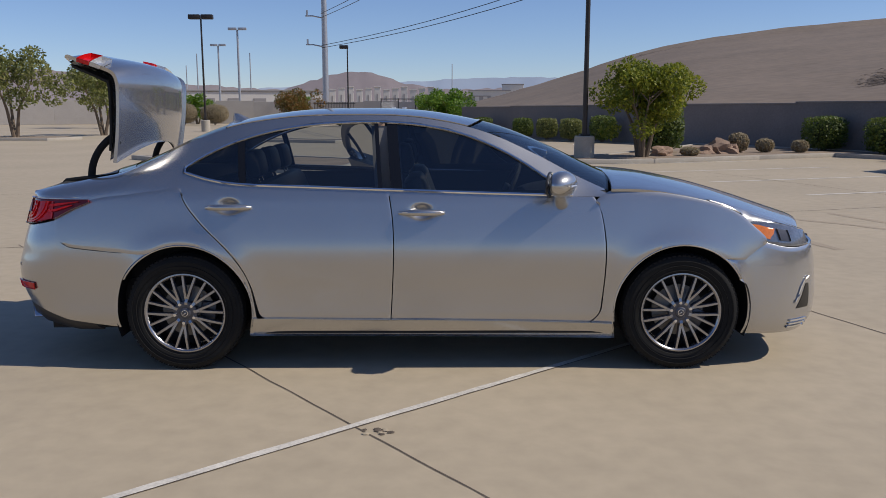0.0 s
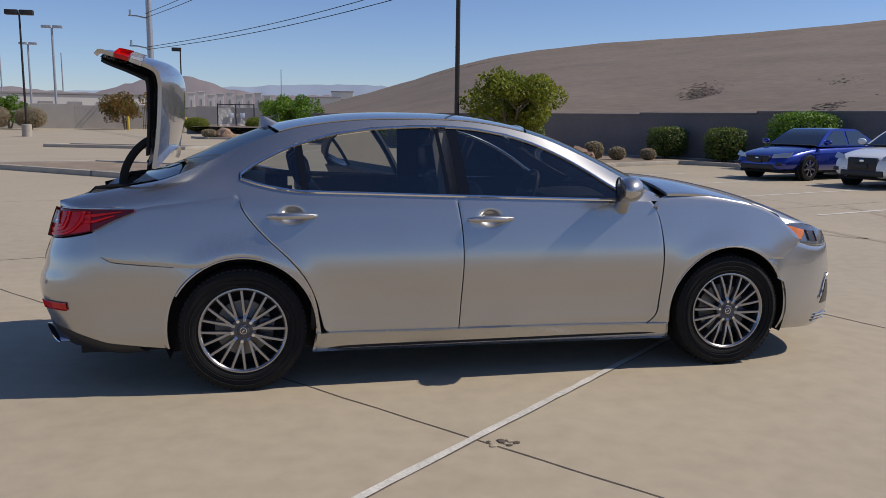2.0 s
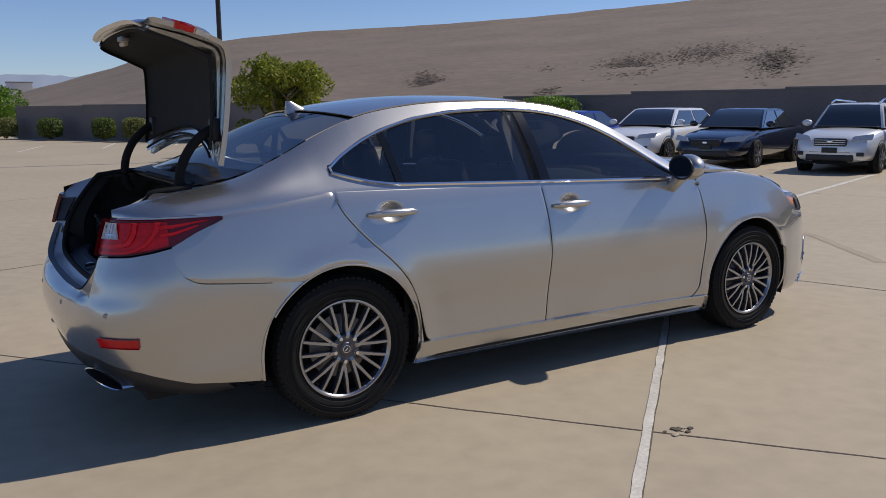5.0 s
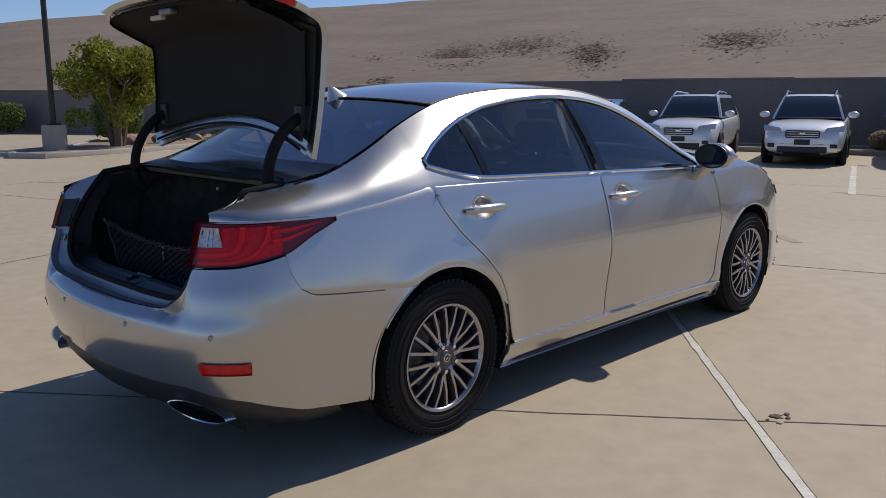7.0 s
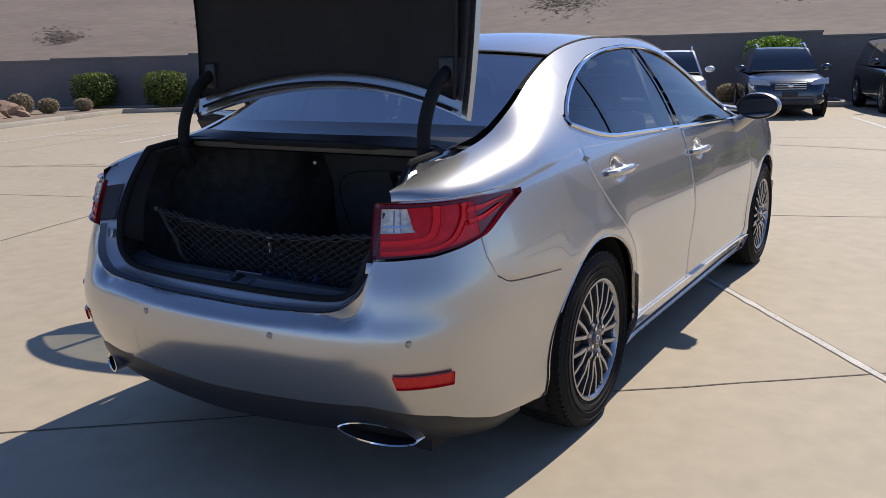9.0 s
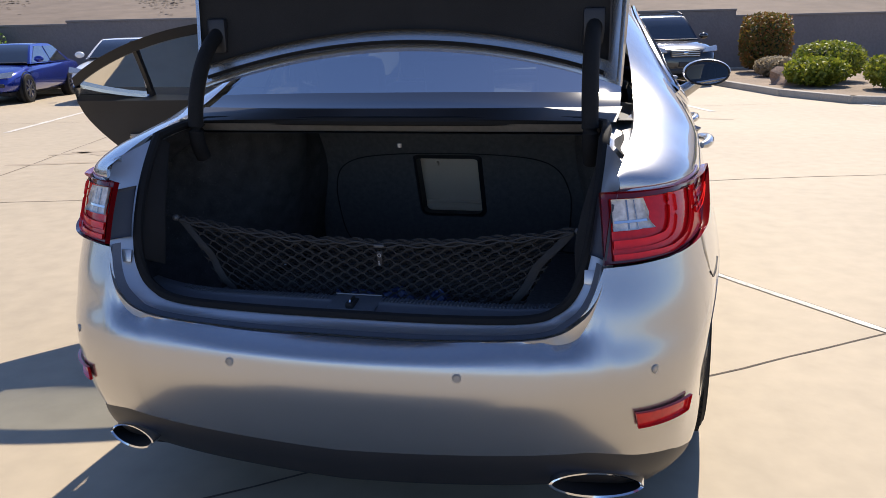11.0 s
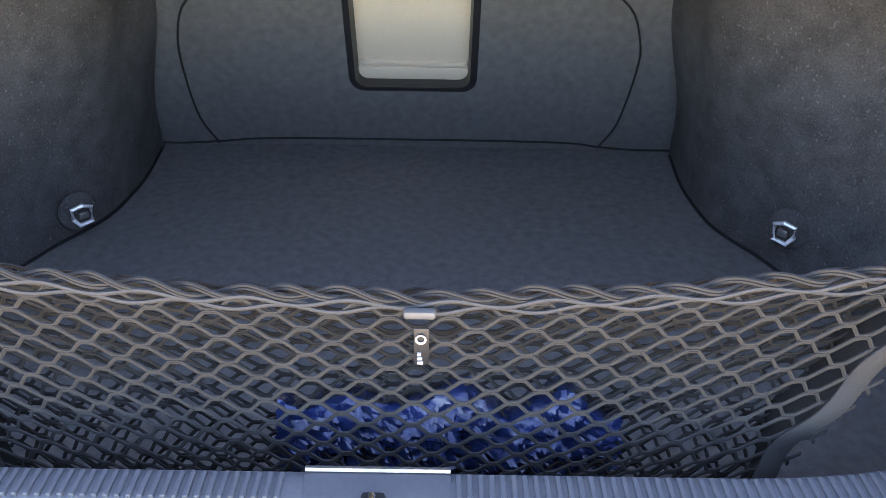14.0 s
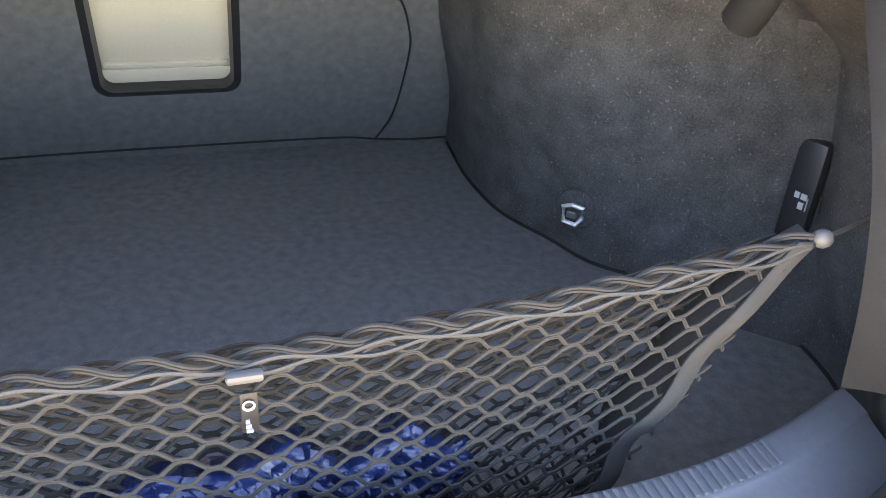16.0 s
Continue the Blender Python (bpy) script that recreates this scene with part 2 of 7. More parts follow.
def finish(name, me, material, parent=None, label="", smooth=True):
    for m in material if isinstance(material, (list, tuple)) else [material]:
        me.materials.append(m)
    if smooth:
        me.shade_smooth()
        me.set_sharp_from_angle(angle=radians(38))
    ob = new(name, me)
    ob.parent = parent
    if label:
        ob["label"] = label
    return ob


def raw(name, verts, faces, material, parent=None, label="", smooth=True):
    me = bpy.data.meshes.new(name)
    me.from_pydata([tuple(map(float, v)) for v in verts], [], faces)
    me.update()
    return finish(name, me, material, parent, label, smooth)


def empty(name, label, category, group="", m=None, kind=""):
    ob = new(name)
    ob.empty_display_size = 0.1
    if m is not None:
        ob.matrix_world = m
    return tagged(ob, label, category, group, kind)


def box(bm, x0, x1, y0, y1, z0, z1, bevel=0.0, m=None):
    """Adds a bevelled box."""
    geom = bmesh.ops.create_cube(bm, size=1.0)
    verts = geom["verts"]
    for v in verts:
        v.co = ((x0 + x1) / 2 + v.co.x * (x1 - x0), (y0 + y1) / 2 + v.co.y * (y1 - y0), (z0 + z1) / 2 + v.co.z * (z1 - z0))
    if bevel:
        edges = list({e for v in verts for e in v.link_edges})
        out = bmesh.ops.bevel(bm, geom=edges, offset=bevel, segments=2, affect="EDGES", profile=0.5)
        verts = out["verts"]
    if m is not None:
        bmesh.ops.transform(bm, matrix=m, verts=verts)
    return verts


def tube(bm, pts, r, sides=8, closed=False):
    """Adds a round tube along points; r is a number or one per point."""
    pts = [Vector(p) for p in pts]
    n = len(pts)
    rings = []
    for i, p in enumerate(pts):
        a = pts[i - 1] if i or closed else p
        b = pts[(i + 1) % n] if i < n - 1 or closed else p
        d = (b - a).normalized()
        side = d.cross(Vector((0, 0, 1)))
        side = side.normalized() if side.length > 1e-3 else Vector((1, 0, 0))
        up = side.cross(d)
        ri = r[i] if isinstance(r, (list, tuple)) else r
        rings.append([bm.verts.new(p + (side * math.cos(k * math.tau / sides) + up * math.sin(k * math.tau / sides)) * ri) for k in range(sides)])
    for i in range(n if closed else n - 1):
        A, B = rings[i], rings[(i + 1) % n]
        for k in range(sides):
            bm.faces.new((A[k], A[(k + 1) % sides], B[(k + 1) % sides], B[k]))
    if not closed:
        bm.faces.new(rings[0][::-1])
        bm.faces.new(rings[-1])


def lathe(bm, profile, sides=48, axis="y", closed=False):
    """Adds a surface of turning round an axis: profile of (radius, along)."""
    rings = []
    for r, a in profile:
        ring = []
        for k in range(sides):
            c, s = math.cos(k * math.tau / sides) * r, math.sin(k * math.tau / sides) * r
            ring.append(bm.verts.new((c, a, s) if axis == "y" else (c, s, a)))
        rings.append(ring)
    for A, B in zip(rings, rings[1:] + rings[:1] if closed else rings[1:]):
        for k in range(sides):
            bm.faces.new((A[k], A[(k + 1) % sides], B[(k + 1) % sides], B[k]))


def spline(pts, n):
    """n points of a smooth curve through pts, evenly by parameter."""
    P = np.array(pts, float)
    P = np.vstack([2 * P[0] - P[1], P, 2 * P[-1] - P[-2]])
    out = []
    for t in np.linspace(0, len(pts) - 1, n):
        i = min(int(t), len(pts) - 2)
        f = t - i
        a, b, c, d = P[i:i + 4]
        out.append(0.5 * (2 * b + (c - a) * f + (2 * a - 5 * b + 4 * c - d) * f ** 2 + (3 * b - a - 3 * c + d) * f ** 3))
    return np.array(out)


def curve1(xs, ys):
    """A smooth function through knots."""
    xs, ys = np.array(xs, float), np.array(ys, float)
    m = np.gradient(ys, xs)

    def f(x):
        x = min(max(x, xs[0]), xs[-1])
        i = min(max(int(np.searchsorted(xs, x)) - 1, 0), len(xs) - 2)
        h = xs[i + 1] - xs[i]
        t = (x - xs[i]) / h
        return ((2 * t ** 3 - 3 * t ** 2 + 1) * ys[i] + (t ** 3 - 2 * t ** 2 + t) * h * m[i]
                + (-2 * t ** 3 + 3 * t ** 2) * ys[i + 1] + (t ** 3 - t ** 2) * h * m[i + 1])
    return f


def steps(n, edge):
    """n even steps from 0 to 1 with one more step close to each end."""
    return [0, edge, *list(np.linspace(0, 1, n + 1)[1:-1]), 1 - edge, 1] if edge else list(np.linspace(0, 1, n + 1))


def sheet(name, fn, nu, nv, material, parent, label="", rim=0.015, edge=0.012, sink=0.002, flip=1):
    """A panel: the surface fn(u, v) over the unit square, its border rolled in and turned back by rim."""
    us, vs = steps(nu, edge), steps(nv, edge)
    P = np.array([[fn(u, v) for v in vs] for u in us], float)
    du, dv = np.gradient(P, axis=0), np.gradient(P, axis=1)
    N = np.cross(du, dv)
    N = N / np.maximum(np.linalg.norm(N, axis=2, keepdims=True), 1e-9) * flip
    a, b = len(us), len(vs)
    if rim:
        for i in range(a):
            for j in range(b):
                if i in (0, a - 1) or j in (0, b - 1):
                    P[i, j] -= N[i, j] * sink
    verts = [P[i, j] for i in range(a) for j in range(b)]
    faces = [(i * b + j, (i + 1) * b + j, (i + 1) * b + j + 1, i * b + j + 1) for i in range(a - 1) for j in range(b - 1)]
    if rim:
        loop = [(i, 0) for i in range(a)] + [(a - 1, j) for j in range(1, b)] + [(i, b - 1) for i in range(a - 2, -1, -1)] + [(0, j) for j in range(b - 2, 0, -1)]
        base = len(verts)
        verts += [P[i, j] - N[i, j] * rim for i, j in loop]
        k = len(loop)
        faces += [(loop[q][0] * b + loop[q][1], base + q, base + (q + 1) % k, loop[(q + 1) % k][0] * b + loop[(q + 1) % k][1]) for q in range(k)]
    bm = bmesh.new()
    vv = [bm.verts.new(v) for v in verts]
    for f in faces:
        try:
            bm.faces.new([vv[q] for q in f])
        except ValueError:
            pass
    return part(name, bm, material, parent, label)


def ruled(surface, A, B, gap=0.0):
    """A function of the unit square that runs on a surface between two lines given in the surface's own coordinates."""
    A, B = spline(A, 60), spline(B, 60)

    def fn(u, v):
        t = u * 59
        i = min(int(t), 58)
        f = t - i
        a, b = A[i] * (1 - f) + A[i + 1] * f, B[i] * (1 - f) + B[i + 1] * f
        d = np.linalg.norm(b - a) + 1e-6
        g = min(gap / d, 0.2)
        return surface(*(a + (b - a) * (g + v * (1 - 2 * g))))
    return fn

# ---- the silver sedan: surfaces ----
side_plan = curve1([-2.35, -2.2, -2.05, -1.8, -1.4, -0.6, 0.4, 1.2, 1.6, 1.85, 2.05, 2.2],
                   [0.785, 0.842, 0.868, 0.893, 0.906, 0.908, 0.908, 0.906, 0.893, 0.862, 0.80, 0.70])
side_lean = curve1([0.15, 0.22, 0.30, 0.38, 0.46, 0.56, 0.64, 0.72, 0.80, 0.86, 0.92, 0.98, 1.03, 1.08],
                   [0.085, 0.050, 0.024, 0.021, 0.017, 0.006, 0.0, 0.005, 0.019, 0.032, 0.046, 0.061, 0.079, 0.104])


def flare(x, z):
    """The wheel arches swell a little."""
    f = 0.0
    for c in (-1.41, 1.41):
        d = math.hypot(x - c, z - 0.33)
        f += 0.010 * math.exp(-((d - 0.40) / 0.07) ** 2)
    return f


def side_y(x, z):
    return side_plan(x) - side_lean(z) + flare(x, z)


belt_z = curve1([-2.4, -2.2, -1.95, -1.7, -1.42, -1.08, -0.24, 0.58, 1.0, 1.2], [0.972, 0.978, 0.985, 1.01, 1.045, 1.045, 1.018, 0.995, 0.99, 0.985])
rail_y = curve1([-2.42, -2.3, -2.0, -1.8, -1.6, -1.4, -1.2, -0.9, -0.5, 0.0, 0.3, 0.6, 0.85, 1.05],
                [0.622, 0.634, 0.655, 0.650, 0.635, 0.61, 0.59, 0.575, 0.575, 0.58, 0.60, 0.64, 0.69, 0.735])
rail_z = curve1([-2.42, -2.3, -2.15, -2.0, -1.8, -1.6, -1.4, -1.2, -0.9, -0.5, 0.0, 0.3, 0.6, 0.85, 1.05],
                [0.982, 1.012, 1.048, 1.075, 1.115, 1.195, 1.29, 1.365, 1.42, 1.44, 1.415, 1.345, 1.215, 1.085, 0.995])


def right(p):
    return (p[0], -p[1], p[2])


def low(x, z):
    """The body's right side below the windows."""
    return (x, -side_y(x, z), z)


def rear_belt_y(x):
    # at the tail the outline turns inwards
    return side_y(x, belt_z(x)) if x > -2.1 else max(wrap_y(x), rail_y(x) + 0.006)


def upper(x, z):
    """The right side above the belt: windows, pillars, haunch."""
    zb, zr = belt_z(x), rail_z(x)
    f = max(0.0, min(1.0, (z - zb) / max(zr - zb, 0.004)))
    yb, yr = rear_belt_y(x), rail_y(x)
    bow = 0.022 * math.sin(math.pi * f) * min(1, (zr - zb) / 0.2)
    return (x, -(yb + (yr - yb) * f + bow), zb + (zr - zb) * f)


def upper_f(x, f):
    zb, zr = belt_z(x), rail_z(x)
    return upper(x, zb + (zr - zb) * f)


TAIL = spline([(-1.62, 0.900), (-1.80, 0.893), (-2.05, 0.868), (-2.20, 0.843), (-2.30, 0.808), (-2.385, 0.742), (-2.435, 0.660), (-2.48, 0.50), (-2.512, 0.25), (-2.522, 0.0), (-2.512, -0.25)], 1991)[:1792:9]
TAIL_LEN = np.concatenate([[0], np.cumsum(np.linalg.norm(np.diff(TAIL, axis=0), axis=1))])
tail_in = curve1([0.15, 0.22, 0.30, 0.38, 0.46, 0.54, 0.60, 0.66, 0.72, 0.80, 0.90, 0.98], [0.22, 0.16, 0.085, 0.040, 0.012, 0.0, 0.004, 0.022, 0.036, 0.062, 0.092, 0.122])


def tail_s(x=None, y=None):
    """The length along the tail's outline at which it has that x or that y."""
    k = int(np.argmin(abs(TAIL[:, 0] - x))) if x is not None else int(np.argmin(abs(TAIL[:, 1] - y)))
    return TAIL_LEN[k]


tail_mid = curve1([0.15, 0.22, 0.30, 0.38, 0.46, 0.53, 0.57, 0.60, 0.615, 0.63, 0.645, 0.66], [0.22, 0.16, 0.085, 0.040, 0.012, 0.0, 0.003, 0.008, 0.013, 0.025, 0.072, 0.13])
S_IN = tail_s(y=0.640)


def tail(s, z):
    """The right half of the tail, from the wheel arch round to the middle."""
    x, y = np.interp(s, TAIL_LEN, TAIL[:, 0]), np.interp(s, TAIL_LEN, TAIL[:, 1])
    k = min(max(int(np.searchsorted(TAIL_LEN, s)), 1), 199)
    d = TAIL[k] - TAIL[k - 1]
    d = d / np.linalg.norm(d)
    n = np.array((d[1], -d[0]))          # towards the inside
    w = min(max((s - tail_s(x=-2.05)) / 0.5, 0), 1)
    w = w * w * (3 - 2 * w)
    wc = min(max((s - S_IN) / 0.22, 0), 1)
    wc = wc * wc * (3 - 2 * wc)
    o = side_lean(z) * (1 - w) + (tail_in(z) * (1 - wc) + tail_mid(z) * wc) * w
    x, y = np.array((x, y)) - n * o if n[1] > 0 else np.array((x, y)) + n * o
    return (x, -max(y, 0.0) if s < TAIL_LEN[-1] - 1e-4 else 0.0, z)


def wrap_y(x):
    """The outline's half width at belt height near the tail."""
    pts = WRAP
    return float(np.interp(-x, pts[:, 0], pts[:, 1]))


_w = np.array([tail(s, 0.972) for s in np.linspace(tail_s(x=-1.9), tail_s(y=0.30), 60)])
WRAP = np.stack([-_w[:, 0], -_w[:, 1]], axis=1)

car = empty("sedan", "silver metallic four-door sedan with its boot lid open", "car")


def both(name, fn, nu, nv, material, label="", parent=None, left=True, **kw):
    """A panel on the right side and its twin on the left."""
    a = sheet(name, fn, nu, nv, material, parent or car, label, **kw)
    b = sheet(name, lambda u, v: right(fn(u, v)), nu, nv, material, parent or car, label, flip=-kw.pop("flip", 1), **kw) if left else None
    return a, b


G = 0.0030
# rear edge of the rear door, from the belt down, and the edge between the doors
CUT = [(-1.425, 1.045), (-1.405, 0.98), (-1.36, 0.91), (-1.28, 0.82), (-1.17, 0.715), (-1.085, 0.61), (-1.03, 0.49), (-1.003, 0.38), (-0.982, 0.318), (-0.935, 0.289)]
SEAM = [(-0.252, 1.02), (-0.238, 0.94), (-0.228, 0.86), (-0.223, 0.78), (-0.222, 0.70), (-0.224, 0.61), (-0.229, 0.51), (-0.234, 0.42), (-0.238, 0.35), (-0.243, 0.285)]
FRONT = [(0.905, 0.992), (0.935, 0.94), (0.955, 0.86), (0.965, 0.78), (0.97, 0.70), (0.97, 0.61), (0.966, 0.51), (0.958, 0.42), (0.945, 0.335), (0.89, 0.268)]


def inset(line, d):
    return [(x + d, z) for x, z in line]


rear_door_fn = ruled(low, inset(CUT, G), inset(SEAM, -G))
front_door_fn = ruled(low, inset(SEAM, G), inset(FRONT, -G))


def arch(cx, a0, a1, n, r=0.392):
    return [(cx + r * math.cos(radians(a)) * 0.99, 0.335 + r * math.sin(radians(a)) * 1.0) for a in np.linspace(a0, a1, n)]


# quarter: lower edge runs along the bumper seam and round the arch; upper edge along lamp, belt and door
q_low = [(-2.135, 0.80), (-2.10, 0.735), (-2.05, 0.708), (-1.90, 0.692), (-1.75, 0.681)] + arch(-1.41, 120, -17, 10)
q_up = [(-2.14, 0.862), (-2.06, 0.905), (-1.96, 0.962), (-1.86, 0.99), (-1.72, 1.006), (-1.60, 1.024), (-1.50, 1.036), (-1.43, 1.044)] + inset(CUT, -G)[1:7] + [(-1.000, 0.288)]
f_low = arch(1.41, 197, 52, 14, 0.392)
f_up = [inset(FRONT, G)[k] for k in (9, 8, 7, 5, 3, 1)] + [(0.918, 0.975), (1.02, 1.03), (1.22, 1.022), (1.42, 0.993), (1.60, 0.953), (1.735, 0.895), (1.80, 0.838), (1.90, 0.742), (1.83, 0.685), (1.765, 0.637)]
both("quarter_panel", ruled(low, q_low, q_up, 0.001), 60, 12, PAINT)
both("front_wing", ruled(low, f_low, f_up, 0.001), 60, 12, PAINT)
both("sill", ruled(lambda x, z: (x, -side_y(x, z) + 0.003, z), [(-1.03, 0.306), (-0.9, 0.304), (-0.5, 0.299), (0, 0.295), (0.5, 0.288), (0.9, 0.278), (1.02, 0.275)],
                   [(-1.05, 0.205), (-0.9, 0.20), (-0.5, 0.198), (0, 0.195), (0.5, 0.19), (0.9, 0.185), (1.04, 0.185)]), 24, 6, PAINT)


def door(name, fn, handle_x, handle_z, label):
    """A door: painted skin dished behind the pull handle."""
    hx = handle_x

    def dished(u, v):
        p = fn(u, v)
        r = ((p[0] - hx) / 0.072) ** 2 + ((p[2] - handle_z - 0.004) / 0.052) ** 2
        return (p[0], p[1] + 0.024 * (1 - r) ** 1.5, p[2]) if r < 1 else p
    d = sheet(name, dished, 96, 64, PAINT, car, label, edge=0.006)
    bm = bmesh.new()
    pts, rad = [], []
    for t in np.linspace(0, 1, 15):
        x = hx - 0.125 + 0.25 * t
        lift = 0.030 * math.sin(math.pi * min(max((t - 0.02) / 0.96, 0), 1)) ** 0.5
        pts.append((x, -(side_y(x, handle_z) + 0.006 + lift), handle_z - 0.002 + 0.004 * math.sin(math.pi * t)))
        rad.append(0.010 + 0.008 * math.sin(math.pi * t) ** 0.6)
    tube(bm, pts, rad, 12)
    part("handle", bm, PAINT, d, "silver pull handle")
    bm = bmesh.new()
    tube(bm, [(x, -(side_y(x, handle_z - 0.012) + 0.038), handle_z + 0.006) for x in np.linspace(hx - 0.11, hx + 0.11, 9)], 0.0028, 6)
    part("handle_trim", bm, CHROME, d, "chrome strip on the handle")
    return d


door("rear_door", rear_door_fn, -1.145, 0.935, "silver rear door, closed")
door("front_door", front_door_fn, -0.065, 0.905, "silver front door, closed")
sheet("front_door", lambda u, v: right(front_door_fn(u, v)), 30, 22, PAINT, car, "silver front door, closed", flip=-1)

# ---- windows and pillars ----
DLO_TOP = [(-1.405, 1.145), (-1.33, 1.195), (-1.22, 1.252), (-1.09, 1.303), (-0.91, 1.352), (-0.69, 1.384), (-0.46, 1.398), (-0.28, 1.398), (-0.10, 1.386), (0.08, 1.355), (0.24, 1.307), (0.40, 1.237), (0.54, 1.158), (0.66, 1.080), (0.78, 1.012)]
DLO_LOW = [(-1.405, 1.125), (-1.30, 1.095), (-1.20, 1.074), (-1.08, 1.060), (-0.90, 1.053), (-0.69, 1.046), (-0.46, 1.038), (-0.28, 1.032), (-0.10, 1.026), (0.08, 1.020), (0.24, 1.015), (0.40, 1.010), (0.54, 1.006), (0.66, 1.003), (0.78, 1.000)]
top_x = lambda x: float(np.interp(x, [p[0] for p in DLO_TOP], [p[1] for p in DLO_TOP]))
low_x = lambda x: float(np.interp(x, [p[0] for p in DLO_LOW], [p[1] for p in DLO_LOW]))


def side_glass(x, z, d=0.006):
    p = upper(x, z)
    return (p[0], p[1] + d, p[2])


def window(name, x0, x1, lean0, lean1, label=""):
    """A pane between two lines that lean."""
    def fn(u, v):
        a = x0 + lean0 * (v - 0.5)
        b = x1 + lean1 * (v - 0.5)
        x = a + (b - a) * u
        zl, zt = low_x(x) + 0.006, top_x(x) - 0.008
        return side_glass(x, zl + (zt - zl) * v)
    for k, s in ((fn, 1), (lambda u, v: right(fn(u, v)), -1)):
        if s < 0 and name != "front_door_window":
            continue
        sheet(name, k, 16, 8, GLASS, car, label, rim=0, edge=0)


window("quarter_window", -1.39, -1.100, 0.0, -0.03, "small dark quarter window")
window("rear_door_window", -1.075, -0.315, -0.03, -0.035, "dark tinted rear door window")
window("front_door_window", -0.20, 0.765, -0.035, 0.0, "dark tinted front door window")

# body colour above and behind the windows
both("roof_rail", lambda u, v: upper(-1.25 + 2.05 * u, (top_x(-1.25 + 2.05 * u) + 0.012) * (1 - v) + v * rail_z(-1.25 + 2.05 * u)), 40, 5, PAINT, rim=0.0, edge=0)
# haunch from the window's rear tip to the tail


def haunch_fn(u, v):
    """Rounded shoulder; its foot tucks under the quarter panel."""
    x = -1.415 - 0.910 * u
    if v < 0.12:
        z = belt_z(x) - 0.035 * (1 - v / 0.12)
        if x > -2.0:
            return (x, -(side_y(x, z) - 0.004 * (1 - v / 0.12)), z)
        p = upper_f(x, 0.0)
        return (p[0], p[1] + 0.02 * (1 - v / 0.12), z)
    f = (v - 0.12) / 0.88
    a = np.array(upper_f(x, f))
    zb, zr, yb, yr = belt_z(x), rail_z(x), rear_belt_y(x), rail_y(x)
    c, s = math.cos(f * math.pi / 2), math.sin(f * math.pi / 2)
    e = np.array((x, -(yr + (yb - yr) * c), zb + (zr - zb) * s))
    w = min(1, max(0, (-1.43 - x) / 0.35))
    return tuple(a + (e - a) * 0.8 * w * w * (3 - 2 * w))


both("haunch", haunch_fn, 36, 22, PAINT, rim=0.0, edge=0)
both("pillar_panel", lambda u, v: upper(-1.415 + 0.165 * u, (top_x(-1.415 + 0.165 * u) + 0.010) * (1 - v) + v * rail_z(-1.415 + 0.165 * u)), 10, 8, PAINT, rim=0.0, edge=0)


def belt_fn(u, v):
    x = -1.415 + 2.2 * u
    if v < 0.5:
        z = belt_z(x) - 0.024 * (1 - 2 * v)
        return (x, -(side_y(x, z) - 0.003 * (1 - 2 * v)), z)
    w = 2 * v - 1
    return upper(x, belt_z(x) * (1 - w) + w * (low_x(x) - 0.008))


both("belt_panel", belt_fn, 40, 8, PAINT, rim=0.0, edge=0)
both("mirror_sail", lambda u, v: upper(0.785 + 0.20 * u, belt_z(0.785 + 0.2 * u) + (rail_z(0.785 + 0.2 * u) - belt_z(0.785 + 0.2 * u)) * v), 8, 5, PAINT, rim=0.0, edge=0)
for sgn in (1, -1):
    # chrome surround
    loop = [upper(x, z + 0.002) for x, z in spline(DLO_TOP, 46)] + [upper(x, z - 0.001) for x, z in spline(DLO_LOW[::-1], 46)]
    bm = bmesh.new()
    tube(bm, [(p[0], sgn * (p[1] - 0.003), p[2]) for p in loop], 0.0085, 6, closed=True)
    part("window_trim", bm, CHROME, car, "chrome strip round the side windows")
    # black pillars between the panes
    for x0, x1, l0, l1 in ((-0.325, -0.302, -0.035, -0.035), (-0.254, -0.192, -0.035, -0.035), (-1.108, -1.068, -0.03, -0.03)):
        bm = bmesh.new()
        vs = []
        for v in np.linspace(0, 1, 7):
            for e in (0, 1):
                x = (x0 if e == 0 else x1) + l0 * (v - 0.5)
                p = upper(x, low_x(x) + (top_x(x) - low_x(x)) * v)
                vs.append(bm.verts.new((p[0], sgn * (p[1] + 0.0015), p[2])))
        for k in range(6):
            bm.faces.new((vs[2 * k], vs[2 * k + 1], vs[2 * k + 3], vs[2 * k + 2]))
        part("window_pillar", bm, GLOSS_BLACK, car, "gloss black pillar between the windows")

# ---- roof, screens, bonnet ----


def span(edge, dx, dz, t0=0.0, t1=1.0):
    """A sheet right across the car between the two edges edge(t) = (x, y, z), crowned in the middle by dx(t), dz(t)."""
    def fn(u, v):
        t = t0 + (t1 - t0) * u
        w = 2 * v - 1
        x, y, z = edge(t)
        return (x + dx(t) * (1 - w * w), w * y, z + dz(t) * (1 - abs(w) ** 2.2))
    return fn


lerp = lambda a, b: (lambda t: a + (b - a) * t)
rail = lambda x: (x, rail_y(x) - 0.004, rail_z(x) + 0.001)
sheet("roof", span(lambda t: rail(0.20 - 1.40 * t), lambda t: 0.10 * (1 - t) ** 3 - 0.06 * t ** 3, lambda t: 0.030 + 0.012 * math.sin(math.pi * t)), 30, 24, PAINT, car, "silver roof skin", rim=0.006, sink=0.001)
sheet("windscreen", span(lambda t: rail(0.215 + 0.80 * t), lambda t: 0.10 + 0.10 * t, lambda t: 0.030 - 0.005 * t), 16, 18, GLASS_FRONT, car, "clear windscreen", rim=0, edge=0)
